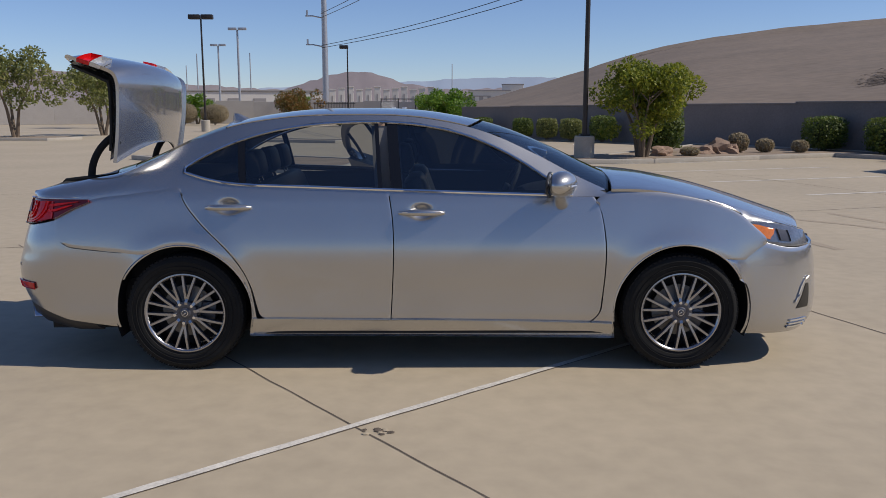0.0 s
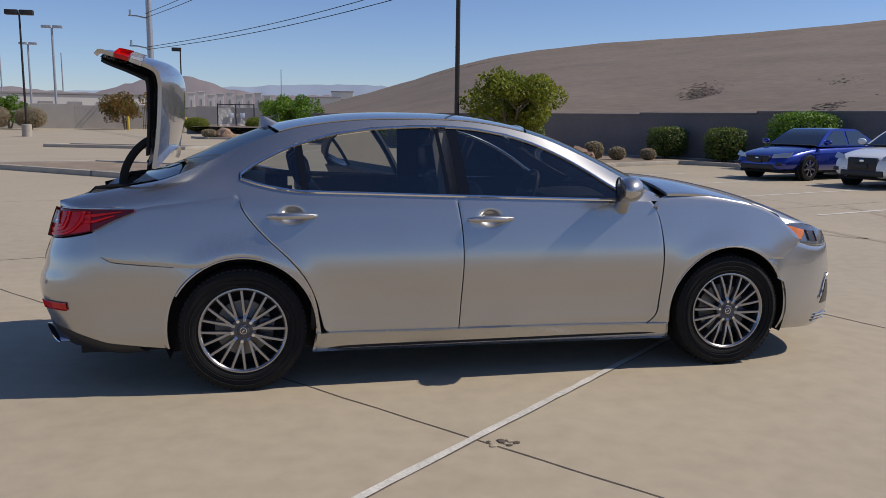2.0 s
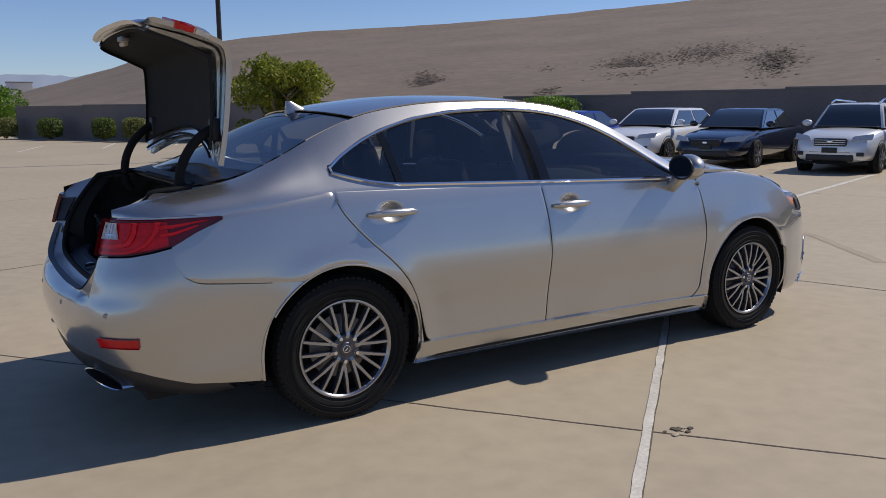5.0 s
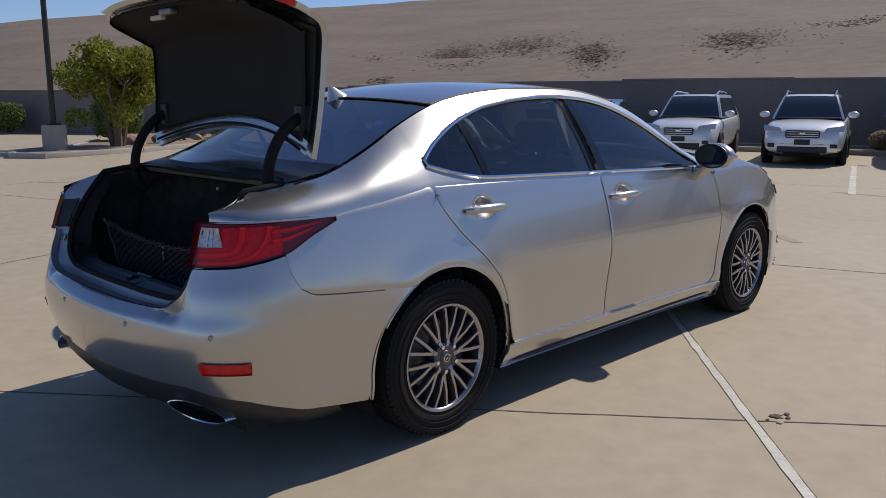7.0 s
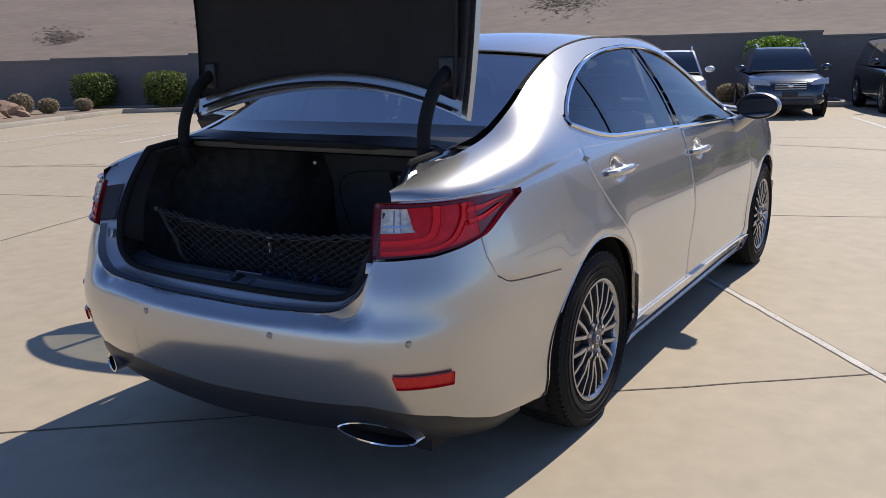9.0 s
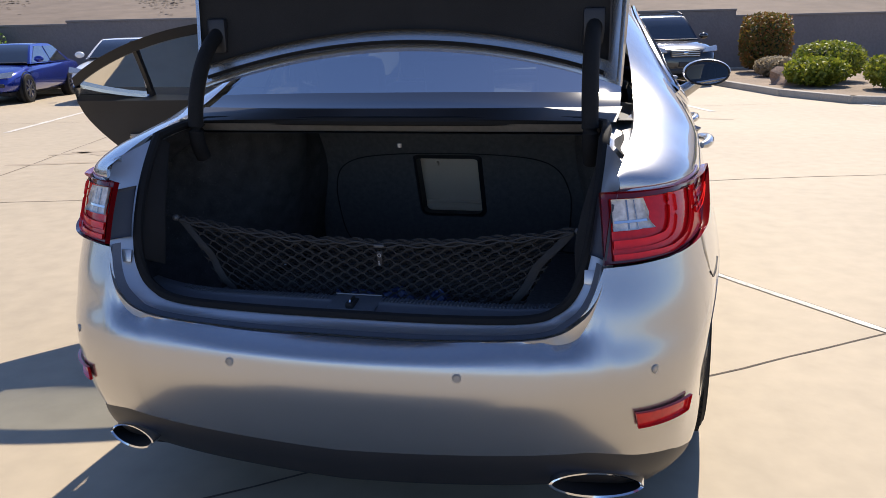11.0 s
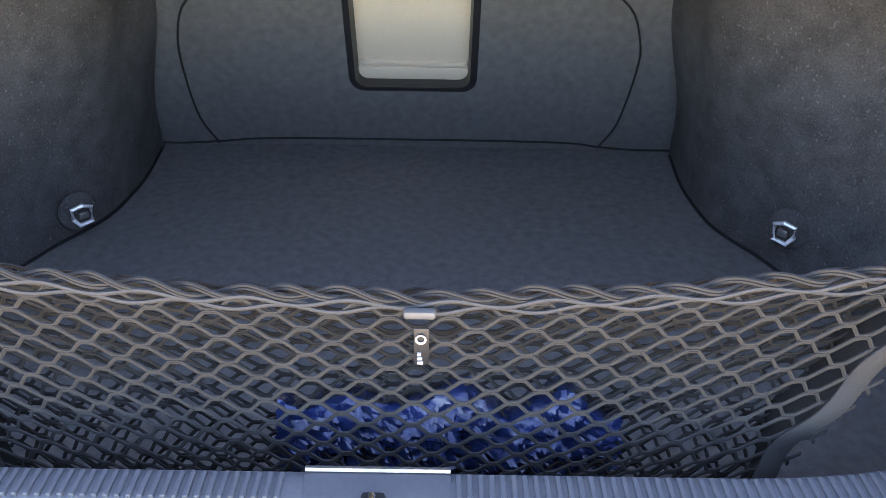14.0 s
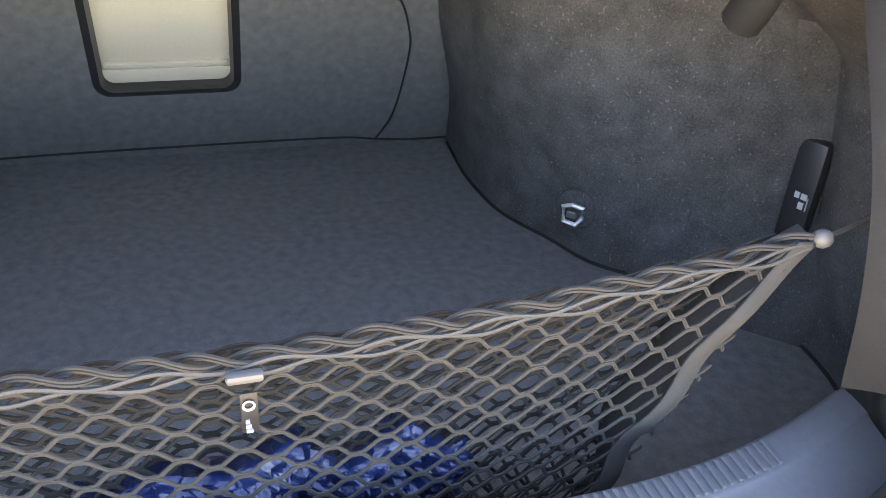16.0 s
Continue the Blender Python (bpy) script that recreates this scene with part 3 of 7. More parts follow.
sheet("rear_window", span(lambda t: (lambda p: (p[0], p[1] - 0.012 - 0.02 * t, p[2] - 0.002))(rail(-1.215 - 0.62 * t)), lambda t: -0.06 - 0.07 * t, lambda t: 0.030 - 0.02 * t), 16, 18, GLASS_REAR, car, "dark sloping rear window", rim=0, edge=0)
sheet("window_frit", span(lambda t: (lambda p: (p[0], p[1] - 0.012 - 0.02 * t, p[2] + 0.002))(rail(-1.215 - 0.62 * t)), lambda t: -0.06 - 0.07 * t, lambda t: 0.030 - 0.02 * t, 0.84, 1.0), 5, 18, GLOSS_BLACK, car, "black border along the foot of the rear window", rim=0, edge=0)
hood_y = curve1([0.95, 1.2, 1.5, 1.8, 2.0, 2.2], [0.845, 0.835, 0.815, 0.74, 0.66, 0.52])
hood_z = curve1([0.95, 1.2, 1.42, 1.6, 1.8, 2.0, 2.2, 2.3], [1.037, 1.030, 0.996, 0.956, 0.898, 0.832, 0.765, 0.73])
sheet("bonnet", span(lambda t: (1.00 + 1.20 * t, hood_y(1.0 + 1.20 * t), hood_z(1.0 + 1.20 * t)), lambda t: 0.08 + 0.04 * t, lambda t: 0.052 - 0.01 * t), 26, 24, PAINT, car, "silver bonnet")
sheet("cowl", span(lambda t: (0.93 + 0.10 * t, 0.74 + 0.09 * t, 0.985 + 0.03 * t), lambda t: 0.16, lambda t: 0.03), 6, 16, TRIM, car, "black cowl at the foot of the windscreen")

# front bumper, wraps from arch to arch
NOSE = spline([(1.76, 0.880), (1.90, 0.855), (2.04, 0.815), (2.16, 0.755), (2.26, 0.66), (2.34, 0.50), (2.39, 0.25), (2.41, 0.0)], 90)
nose_in = curve1([0.15, 0.22, 0.35, 0.48, 0.56, 0.66, 0.75, 0.86], [0.10, 0.03, 0.0, 0.006, 0.014, 0.03, 0.06, 0.13])


def nose(u, z):
    x, y = NOSE[min(int(u * 89), 89)]
    o = nose_in(z)
    return (x - o * min(1, 0.35 + u), -max(y - o * 0.55 * (1 - u), 0.0), z)


nose_top = curve1([0, 0.15, 0.25, 0.36, 0.52, 0.75, 1.0], [0.635, 0.730, 0.705, 0.690, 0.693, 0.70, 0.70])
nose_low = curve1([0, 0.3, 1.0], [0.20, 0.185, 0.18])


def front_bumper_fn(u, v):
    p = nose(u, nose_low(u) + (nose_top(u) - nose_low(u)) * v)
    if u < 0.1:
        z = p[2]
        xa = 1.414 + 0.392 * math.sqrt(max(0.0, 1 - min(1, (z - 0.335) / 0.392) ** 2))
        f = 1 - u / 0.1
        x = p[0] * (1 - f) + xa * f
        return (x, p[1] * (1 - f) - side_y(x, z) * f, z)
    return p


both("front_bumper", front_bumper_fn, 40, 16, PAINT, "silver front bumper", edge=0.006)
both("headlamp", ruled(nose, [(0.035, 0.824), (0.15, 0.737), (0.25, 0.710), (0.36, 0.695), (0.54, 0.697)], [(0.03, 0.836), (0.14, 0.846), (0.25, 0.840), (0.36, 0.820), (0.54, 0.775)]), 16, 8, HEAD, "smoked clear headlamp", edge=0.03)
cap_low = spline([low(1.56, 0.962), low(1.66, 0.933), low(1.745, 0.888), nose(0.04, 0.836), nose(0.14, 0.846), nose(0.25, 0.840), nose(0.36, 0.820), nose(0.54, 0.775)], 40)
cap_top = spline([(x, -hood_y(x) - 0.002, hood_z(x) - 0.002) for x in (1.54, 1.62, 1.70, 1.78, 1.86, 1.95, 2.05, 2.19)], 40)
both("wing_cap", lambda u, v: tuple((lambda k: cap_low[k] * (1 - v) + cap_top[k] * v + np.array((0, -0.010, 0.008)) * math.sin(math.pi * v))(min(int(round(u * 39)), 39))), 39, 6, PAINT, "silver edge between bonnet and headlamp", rim=0.0, edge=0)
both("side_marker", ruled(lambda u, z: tuple(np.array(nose(u, z)) + np.array((0.003, -0.004, 0))), [(0.05, 0.818), (0.11, 0.778), (0.20, 0.742)], [(0.06, 0.832), (0.15, 0.826), (0.25, 0.800)]), 8, 4, AMBER, "amber side marker in the headlamp", rim=0.004)
both("projector", ruled(lambda u, z: tuple(np.array(nose(u, z)) + np.array((0.003, -0.003, 0))), [(0.26, 0.735), (0.34, 0.725)], [(0.26, 0.80), (0.34, 0.79)]), 6, 4, ALLOY_DARK, "dark projector bowl", rim=0.004)
both("fog_lamp_trim", ruled(lambda u, z: tuple(np.array(nose(u, z)) + np.array((0.003, -0.005, 0))), [(0.36, 0.36), (0.40, 0.43), (0.45, 0.495)], [(0.37, 0.385), (0.42, 0.47), (0.49, 0.515)]), 8, 4, CHROME, "chrome blade on the front bumper", rim=0.006)
both("fog_recess", ruled(lambda u, z: tuple(np.array(nose(u, z)) + np.array((0.001, -0.002, 0))), [(0.38, 0.33), (0.42, 0.40), (0.47, 0.47)], [(0.50, 0.33), (0.50, 0.40), (0.50, 0.47)]), 8, 4, GLOSS_BLACK, "black fog lamp recess", rim=0.0)
for zz in (0.215, 0.235, 0.255):
    both("front_lip", lambda u, v: tuple(np.array(nose(0.33 + 0.17 * u, zz + 0.010 * v)) + np.array((0.004, -0.006, 0))), 8, 2, CHROME, "bright strip low on the bumper", rim=0.004)
sheet("grille", lambda u, v: (2.412 - 0.04 * abs(v - 0.5), (u - 0.5) * (0.62 - 0.25 * abs(v - 0.5)), 0.22 + 0.47 * v), 12, 10, TRIM, car, "black front grille")

# ---- tail: bumper, lamps, boot surround ----
s0, s_tip, s_in, s_end = tail_s(x=-1.70), tail_s(x=-1.94), tail_s(y=0.630), TAIL_LEN[-1]
s_k1, s_k2 = tail_s(x=-2.05), tail_s(x=-2.135)
b_top = lambda s: float(np.interp(s, [s0, s_k1, s_k1 + 0.04, s_k2, tail_s(x=-2.22), tail_s(x=-2.32), s_in, s_in + 0.025, s_in + 0.07, s_in + 0.14, s_in + 0.24, s_in + 0.37, s_end],
                                  [0.672, 0.706, 0.735, 0.858, 0.838, 0.822, 0.812, 0.745, 0.694, 0.657, 0.647, 0.642, 0.640]))
b_low = lambda s: float(np.interp(s, [s0, tail_s(x=-1.85), tail_s(x=-2.1), tail_s(x=-2.3), tail_s(y=0.60), tail_s(y=0.40), s_end], [0.245, 0.25, 0.282, 0.345, 0.390, 0.378, 0.362]))
s_arr = lambda u: s0 + (s_end - s0) * u


OUTER = spline([(-0.648, 1.018, -2.275), (-0.634, 0.968, -2.325), (-0.626, 0.90, -2.350), (-0.618, 0.825, -2.374), (-0.602, 0.752, -2.406), (-0.565, 0.700, -2.430), (-0.48, 0.662, -2.444), (-0.25, 0.645, -2.449), (0, 0.643, -2.452), (0.25, 0.645, -2.449)], 532)[:473:8]
RIM = OUTER[OUTER[:, 1] < 0.80][::-1]      # from the middle outwards: y, z, x
RIM_Y = -RIM[:, 0]


def bumper_fn(u, v):
    s = s_arr(u)
    a, b = b_low(s), b_top(s)
    p = tail(s, a + (b - a) * v)
    if s < tail_s(x=-1.93):
        # follow the wheel arch
        z = p[2]
        xa = -1.41 - 0.392 * math.sqrt(max(0.0, 1 - min(1, (z - 0.335) / 0.392) ** 2)) - 0.004
        f = (tail_s(x=-1.93) - s) / (tail_s(x=-1.93) - s0)
        x = p[0] * (1 - f) + xa * f
        return (x, -(side_plan(x) - side_lean(z) + flare(x, z) * f), z)
    if v > 0.88 and s > s_in + 0.05:
        # the upper edge meets the ledge of the boot opening
        g = (v - 0.88) / 0.12
        g = min(1, (s - s_in - 0.05) / 0.06) * g * g * (3 - 2 * g)
        y = min(abs(p[1]), RIM_Y[-1])
        q = (float(np.interp(y, RIM_Y, RIM[:, 2])) - 0.002, p[1], float(np.interp(y, RIM_Y, RIM[:, 1])) - 0.001)
        return tuple(a + (b - a) * g for a, b in zip(p, q))
    return p


sheet("rear_bumper", lambda u, v: bumper_fn(2 * u, v) if u <= 0.5 else right(bumper_fn(2 - 2 * u, v)), 144, 40, PAINT, car, "silver rear bumper", rim=0, edge=0.004)
# dark valance under the bumper


def valance_fn(u, v):
    s = tail_s(x=-1.95) + (s_end - tail_s(x=-1.95)) * u
    p = tail(s, b_low(s) + 0.004)
    d = 0.045 + 0.062 * min(1, u * 3)
    return (p[0] + 0.003 + 0.045 * v * v, p[1] * (1 - 0.03 * v * v) + 0.003, p[2] - d * v)


sheet("valance", lambda u, v: valance_fn(2 * u, v) if u <= 0.5 else right(valance_fn(2 - 2 * u, v)), 90, 8, TRIM, car, "black lower valance", rim=0.02, edge=0.004)
for sgn in (1, -1):
    bm = bmesh.new()
    tube(bm, [(x, -sgn * (side_y(x, z) + 0.0003), z) for x, z in spline([(-2.10, 0.735), (-2.05, 0.709), (-1.97, 0.699), (-1.88, 0.691), (-1.75, 0.681)], 30)], 0.0017, 6)
    part("bumper_seam", bm, DARK, car, "dark seam over the rear bumper")
r0, r1 = tail_s(x=-2.288), tail_s(y=0.685)


def proud(p, d):
    v = Vector((p[0] + 1.9, p[1], 0)).normalized() * d
    return (p[0] + v.x, p[1] + v.y, p[2])


both("rear_reflector", lambda u, v: proud(tail(r0 + (r1 - r0) * (u * (1 - 0.06 * (1 - v))), 0.455 + 0.004 * u + 0.040 * v), 0.004), 12, 4, RED, "red rear reflector", rim=0.006)
# tail lamp: tip forward, wide at the boot
t_up = lambda s: float(np.interp(s, [s_tip, s_in], [0.972, 0.968]))
t_lo = lambda s: float(np.interp(s, [s_tip, tail_s(x=-2.05), s_k2, tail_s(x=-2.22), tail_s(x=-2.32), s_in], [0.958, 0.912, 0.865, 0.845, 0.829, 0.819]))


def lamp_fn(u0, u1, v0, v1, d):
    def fn(u, v):
        uu, vv = u0 + (u1 - u0) * u, v0 + (v1 - v0) * v
        s = s_tip + (s_in - s_tip) * uu
        a, b = t_lo(s), t_up(s)
        return proud(tail(s, a + (b - a) * vv), d)
    return fn


# painted shoulder between haunch and lamp


def shoulder(u, v):
    s_ = s_tip + (s_in - s_tip) * u
    a = np.array(tail(s_, t_up(s_) - 0.003))
    x = max(min(a[0], -1.90), -2.325)
    b = np.array(upper_f(x, 0.0)) + np.array((0.0, 0.0, 0.0005))
    return tuple(a + (b - a) * v)


both("lamp_shoulder", shoulder, 30, 3, PAINT, "silver shoulder over the tail lamp", rim=0.0, edge=0)
for sgn in (1, -1):
    side_of = (lambda f: f) if sgn == 1 else (lambda f: (lambda u, v: right(f(u, v))))
    lampbody = sheet("tail_lamp", side_of(lamp_fn(0, 1, 0, 1, 0.004)), 30, 10, RED_DARK, car, "red wrap-round tail lamp with clear inner lens", flip=sgn)
    sheet("red_lens", side_of(lamp_fn(0.36, 0.965, 0.06, 0.92, 0.0065)), 20, 8, RED, lampbody, "red lens", flip=sgn, rim=0.002)
    sheet("clear_lens", side_of(lambda u, v: lamp_fn(0, 1, 0, 1, 0.011)(0.745 + 0.04 * v + (0.22 - 0.04 * v) * u, 0.47 + 0.44 * v)), 10, 6, LAMP_CLEAR, lampbody, "clear reversing lens", flip=sgn, rim=0.006)
    for row in (0.60,):
        sheet("lens_bar", side_of(lamp_fn(0.77, 0.96, row - 0.018, row + 0.018, 0.0135)), 8, 2, CHROME, lampbody, "bright bar inside the lens", flip=sgn, rim=0)
    for q0 in (0.83, 0.89):
        sheet("lens_rib", side_of(lamp_fn(q0, q0 + 0.006, 0.49, 0.90, 0.0130)), 2, 5, ALLOY, lampbody, "bright rib inside the lens", flip=sgn, rim=0)
    for path, hw in (([(0.42, 0.93), (0.45, 0.55), (0.53, 0.22), (0.66, 0.11), (0.80, 0.10), (0.965, 0.10)], 0.045), ([(0.60, 0.93), (0.615, 0.62), (0.66, 0.36), (0.75, 0.29), (0.85, 0.28), (0.965, 0.28)], 0.06)):
        curve = spline(path, 60)

        def guide(u, v):
            k = min(int(u * 59), 58)
            p, d = curve[k] + (curve[k + 1] - curve[k]) * (u * 59 - k), (curve[k + 1] - curve[k]) * np.array((2.4, 1.0))
            d = d / np.linalg.norm(d)
            q = p + np.array((-d[1] / 2.4, d[0])) * hw * (2 * v - 1)
            return lamp_fn(0, 1, 0, 1, 0.010)(min(q[0], 0.97), min(max(q[1], 0.04), 0.94))
        sheet("light_guide", side_of(guide), 40, 4, RED_BRIGHT, lampbody, "brighter red light guide", flip=sgn, rim=0.003)
    sheet("light_guide", side_of(lamp_fn(0.16, 0.42, 0.40, 0.52, 0.009)), 10, 3, RED_BRIGHT, lampbody, "brighter red light guide", flip=sgn, rim=0.004)
    sheet("light_guide", side_of(lamp_fn(0.10, 0.42, 0.66, 0.80, 0.009)), 10, 3, RED_BRIGHT, lampbody, "brighter red light guide", flip=sgn, rim=0.004)
# parking sensors
for y, z in ((0.731, 0.592), (0.235, 0.582), (-0.302, 0.582), (-0.731, 0.592)):
    p = tail(tail_s(y=abs(y)), z)
    p = (p[0], p[1] if y < 0 else -p[1], p[2])
    n = Vector((p[0] + 1.75, p[1] * 1.2, 0)).normalized() if abs(y) > 0.5 else Vector((-1, p[1] * 0.25, 0)).normalized()
    bm = bmesh.new()
    lathe(bm, [(0.0105, -0.004), (0.0105, 0.001), (0.009, 0.0018), (0.0085, 0.0), (0.007, 0.0016), (0.0, 0.002)], 20)
    bmesh.ops.transform(bm, matrix=Matrix.Translation(p) @ n.to_track_quat("Y", "Z").to_matrix().to_4x4(), verts=bm.verts)
    part("parking_sensor", bm, PAINT_RING, car, "round parking sensor")
# exhaust tips, pointed oval
for sgn in (1, -1):
    bm, inside = bmesh.new(), bmesh.new()
    outer, inner, deep, mouth = [], [], [], []
    for a in np.linspace(0, math.tau, 41)[:-1]:
        c, s = math.cos(a), math.sin(a)
        yy = 0.105 * c
        zz = 0.032 * math.copysign(abs(s) ** 1.25, s)
        base = (-2.446 - 0.01 * c * -1, -sgn * (0.61 + yy), 0.297 + zz - 0.022 * c)
        slant = 0.09 * (0.5 + 0.5 * c)
        outer.append(bm.verts.new((base[0] + slant, base[1], base[2])))
        inner.append(bm.verts.new((base[0] + slant + 0.002, -sgn * (0.61 + yy * 0.93), 0.297 + zz * 0.86 - 0.022 * c)))
        mouth.append(inside.verts.new(inner[-1].co))
        deep.append(inside.verts.new((base[0] + 0.20, -sgn * (0.61 + yy * 0.9), 0.297 + zz * 0.84 - 0.022 * c)))
    back = [bm.verts.new((v.co.x + 0.20, v.co.y, v.co.z)) for v in outer]
    for k in range(40):
        q = (k + 1) % 40
        bm.faces.new((outer[k], outer[q], inner[q], inner[k]))
        inside.faces.new((mouth[k], mouth[q], deep[q], deep[k]))
        bm.faces.new((outer[k], back[k], back[q], outer[q]))
    tip = part("exhaust_tip", bm, CHROME, car, "chrome pointed-oval exhaust tip")
    part("exhaust_pipe", inside, DARK, tip, "dark inside of the pipe")
    bm = bmesh.new()
    bm.faces.new([bm.verts.new((-2.27, -sgn * (0.60 + 0.09 * math.cos(a)), 0.302 + 0.03 * math.sin(a))) for a in np.linspace(0, math.tau, 25)[:-1]])
    part("exhaust_throat", bm, DARK, tip)

# underbody and inner walls, dark
bm = bmesh.new()
box(bm, -2.25, 2.15, -0.70, 0.70, 0.20, 0.30)
for x0, x1 in ((-1.03, 1.02),):
    box(bm, x0, x1, -0.855, 0.855, 0.205, 0.42)
part("underbody", bm, DARK, car, "dark underbody", smooth=False)
for cx in (-1.41, 1.41):
    for sgn in (1, -1):
        bm = bmesh.new()
        A = [(0.405 * math.cos(a), 0.405 * math.sin(a)) for a in np.linspace(math.pi * 1.12, -math.pi * 0.12, 25)]
        P = [[bm.verts.new((cx + x, -sgn * y, 0.335 + z)) for x, z in A] for y in (0.865, 0.705 if cx < 0 else 0.52)]
        for k in range(24):
            bm.faces.new((P[0][k], P[0][k + 1], P[1][k + 1], P[1][k]))
        bm.faces.new(P[1])
        part("wheel_housing", bm, DARK, car)
        # rolled lip
        bm = bmesh.new()
        tube(bm, [(x, -sgn * (side_y(x, z) - 0.006), z) for x, z in arch(cx, 150 if cx < 0 else 188, -13 if cx < 0 else 30, 40, 0.390)], 0.007, 6)
        part("arch_lip", bm, PAINT, car)

# ---- wheels ----


def wheel(x, y, sgn, turn):
    w = empty("wheel", "multi-spoke alloy wheel with black tyre", "wheel")
    w.parent = car
    for key in ("category", "label"):
        w.pop(key, None)
    w["label"] = "multi-spoke alloy wheel with black tyre"
    w.matrix_basis = pose(x, y, 0.333, 0, turn, 0 if sgn < 0 else 180)
    bm = bmesh.new()
    lathe(bm, [(0.222, -0.098), (0.235, -0.106), (0.302, -0.112), (0.292, -0.113), (0.312, -0.108), (0.326, -0.094), (0.3325, -0.075), (0.3335, -0.05), (0.3335, 0.05), (0.331, 0.085), (0.315, 0.105), (0.26, 0.112), (0.222, 0.098)], 72)
    t = part("tyre", bm, RUBBER, w, "black road tyre")
    bm = bmesh.new()
    for k in range(72):
        # tread blocks
        a = k * math.tau / 72
        for y0, y1 in ((-0.100, -0.062), (-0.055, -0.020), (-0.014, 0.014), (0.020, 0.055), (0.062, 0.1)):
            box(bm, -0.010, 0.010, y0, y1, 0.326 - (0.008 if abs(y0 + y1) > 0.14 else 0), 0.3362 - (0.006 if abs(y0 + y1) > 0.14 else 0), 0, Matrix.Rotation(a, 4, "Y"))
    part("tread", bm, RUBBER, w, smooth=False)
    for r in (0.245, 0.272, 0.298):
        bm = bmesh.new()
        lathe(bm, [(r - 0.002, -0.1105), (r, -0.1145), (r + 0.002, -0.1105)], 72)
        part("sidewall_rib", bm, RUBBER, w)
    bm = bmesh.new()
    lathe(bm, [(0.227, -0.100), (0.229, -0.108), (0.222, -0.109), (0.214, -0.103), (0.209, -0.090), (0.206, -0.04), (0.200, 0.05), (0.214, 0.09), (0.225, 0.098)], 72)
    part("rim", bm, ALLOY, w, "bright machined rim")
    # ten spokes, each forking in two near the hub
    bm = bmesh.new()
    bd = bmesh.new()
    for k in range(10):
        a = k * math.tau / 10
        for r0, m0, r1, m1, wide in ((0.045, a, 0.082, a, 1.2), (0.074, a - 0.03, 0.214, a - 0.162, 0.9), (0.074, a + 0.03, 0.214, a + 0.162, 0.9)):
            p0 = Vector((r0 * math.sin(m0), -0.098, r0 * math.cos(m0)))
            p1 = Vector((r1 * math.sin(m1), -0.101, r1 * math.cos(m1)))
            d = (p1 - p0).normalized()
            n = Vector((0, -1, 0))
            s = d.cross(n).normalized()
            for target, w0, w1, y0, y1 in ((bm, 0.0074 * wide, 0.0062 * wide, -0.002, 0.004), (bd, 0.0095 * wide, 0.008 * wide, 0.004, 0.030)):
                q = []
                for pp, ww in ((p0, w0), (p0.lerp(p1, 0.5) + Vector((0, -0.006, 0)), (w0 + w1) / 2), (p1, w1)):
                    q.append([target.verts.new(pp + s * ww * f + Vector((0, yy, 0))) for f, yy in ((-1, y0), (1, y0), (1, y1), (-1, y1))])
                for A, B in zip(q, q[1:]):
                    for g in range(4):
                        target.faces.new((A[g], A[(g + 1) % 4], B[(g + 1) % 4], B[g]))
                target.faces.new(q[0][::-1])
                target.faces.new(q[-1])
    part("spokes", bm, ALLOY, w, "bright machined spoke faces", smooth=False)
    part("spoke_sides", bd, ALLOY_DARK, w, "dark painted spoke sides", smooth=False)
    bm = bmesh.new()
    lathe(bm, [(0.068, -0.070), (0.066, -0.098), (0.058, -0.102), (0.033, -0.100), (0.031, -0.104), (0.026, -0.107), (0.0, -0.108)], 40)
    part("hub", bm, ALLOY_DARK, w)
    bm = bmesh.new()
    lathe(bm, [(0.018, -0.1075), (0.018, -0.1092), (0.0155, -0.1095), (0.0150, -0.1075)], 24)
    box(bm, -0.010, 0.006, -0.1092, -0.1075, -0.003, 0.001, 0.0004, Matrix.Rotation(-0.9, 4, "Y"))
    part("cap_emblem", bm, CHROME, w, "plain bright oval emblem")
    for k in range(5):
        a = (k + 0.5) * math.tau / 5
        bm = bmesh.new()
        bmesh.ops.create_cone(bm, cap_ends=True, segments=6, radius1=0.0105, radius2=0.009, depth=0.03, matrix=Matrix.Translation((0.057 * math.sin(a), -0.098, 0.057 * math.cos(a))) @ Matrix.Rotation(radians(90), 4, "X"))
        part("lug_nut", bm, CHROME, w, smooth=False)
        bm = bmesh.new()
        lathe(bm, [(0.016, -0.0995), (0.0155, -0.1025), (0.0125, -0.1022), (0.012, -0.0995)], 16)
        bmesh.ops.translate(bm, vec=(0.057 * math.sin(a), 0, 0.057 * math.cos(a)), verts=bm.verts)
        part("lug_seat", bm, ALLOY_DARK, w)
    bm = bmesh.new()
    lathe(bm, [(0.0, -0.030), (0.075, -0.030), (0.078, -0.028), (0.148, -0.028), (0.148, -0.008), (0.0, -0.008)], 48)
    part("brake_disc", bm, STEEL, w, "steel brake disc")
    bm = bmesh.new()
    box(bm, 0.07, 0.16, -0.050, 0.02, -0.06, 0.07, 0.012)
    part("brake_caliper", bm, ALLOY_DARK, w)
    bm = bmesh.new()
    lathe(bm, [(0.203, 0.0), (0.10, 0.02), (0.0, 0.02)], 40)
    part("wheel_back", bm, DARK, w)
    return w


wheel(-1.41, -0.785, -1, 8)
wheel(1.41, -0.785, -1, 31)
wheel(-1.41, 0.785, 1, 15)
wheel(1.41, 0.785, 1, 50)

# ---- mirrors, aerial ----


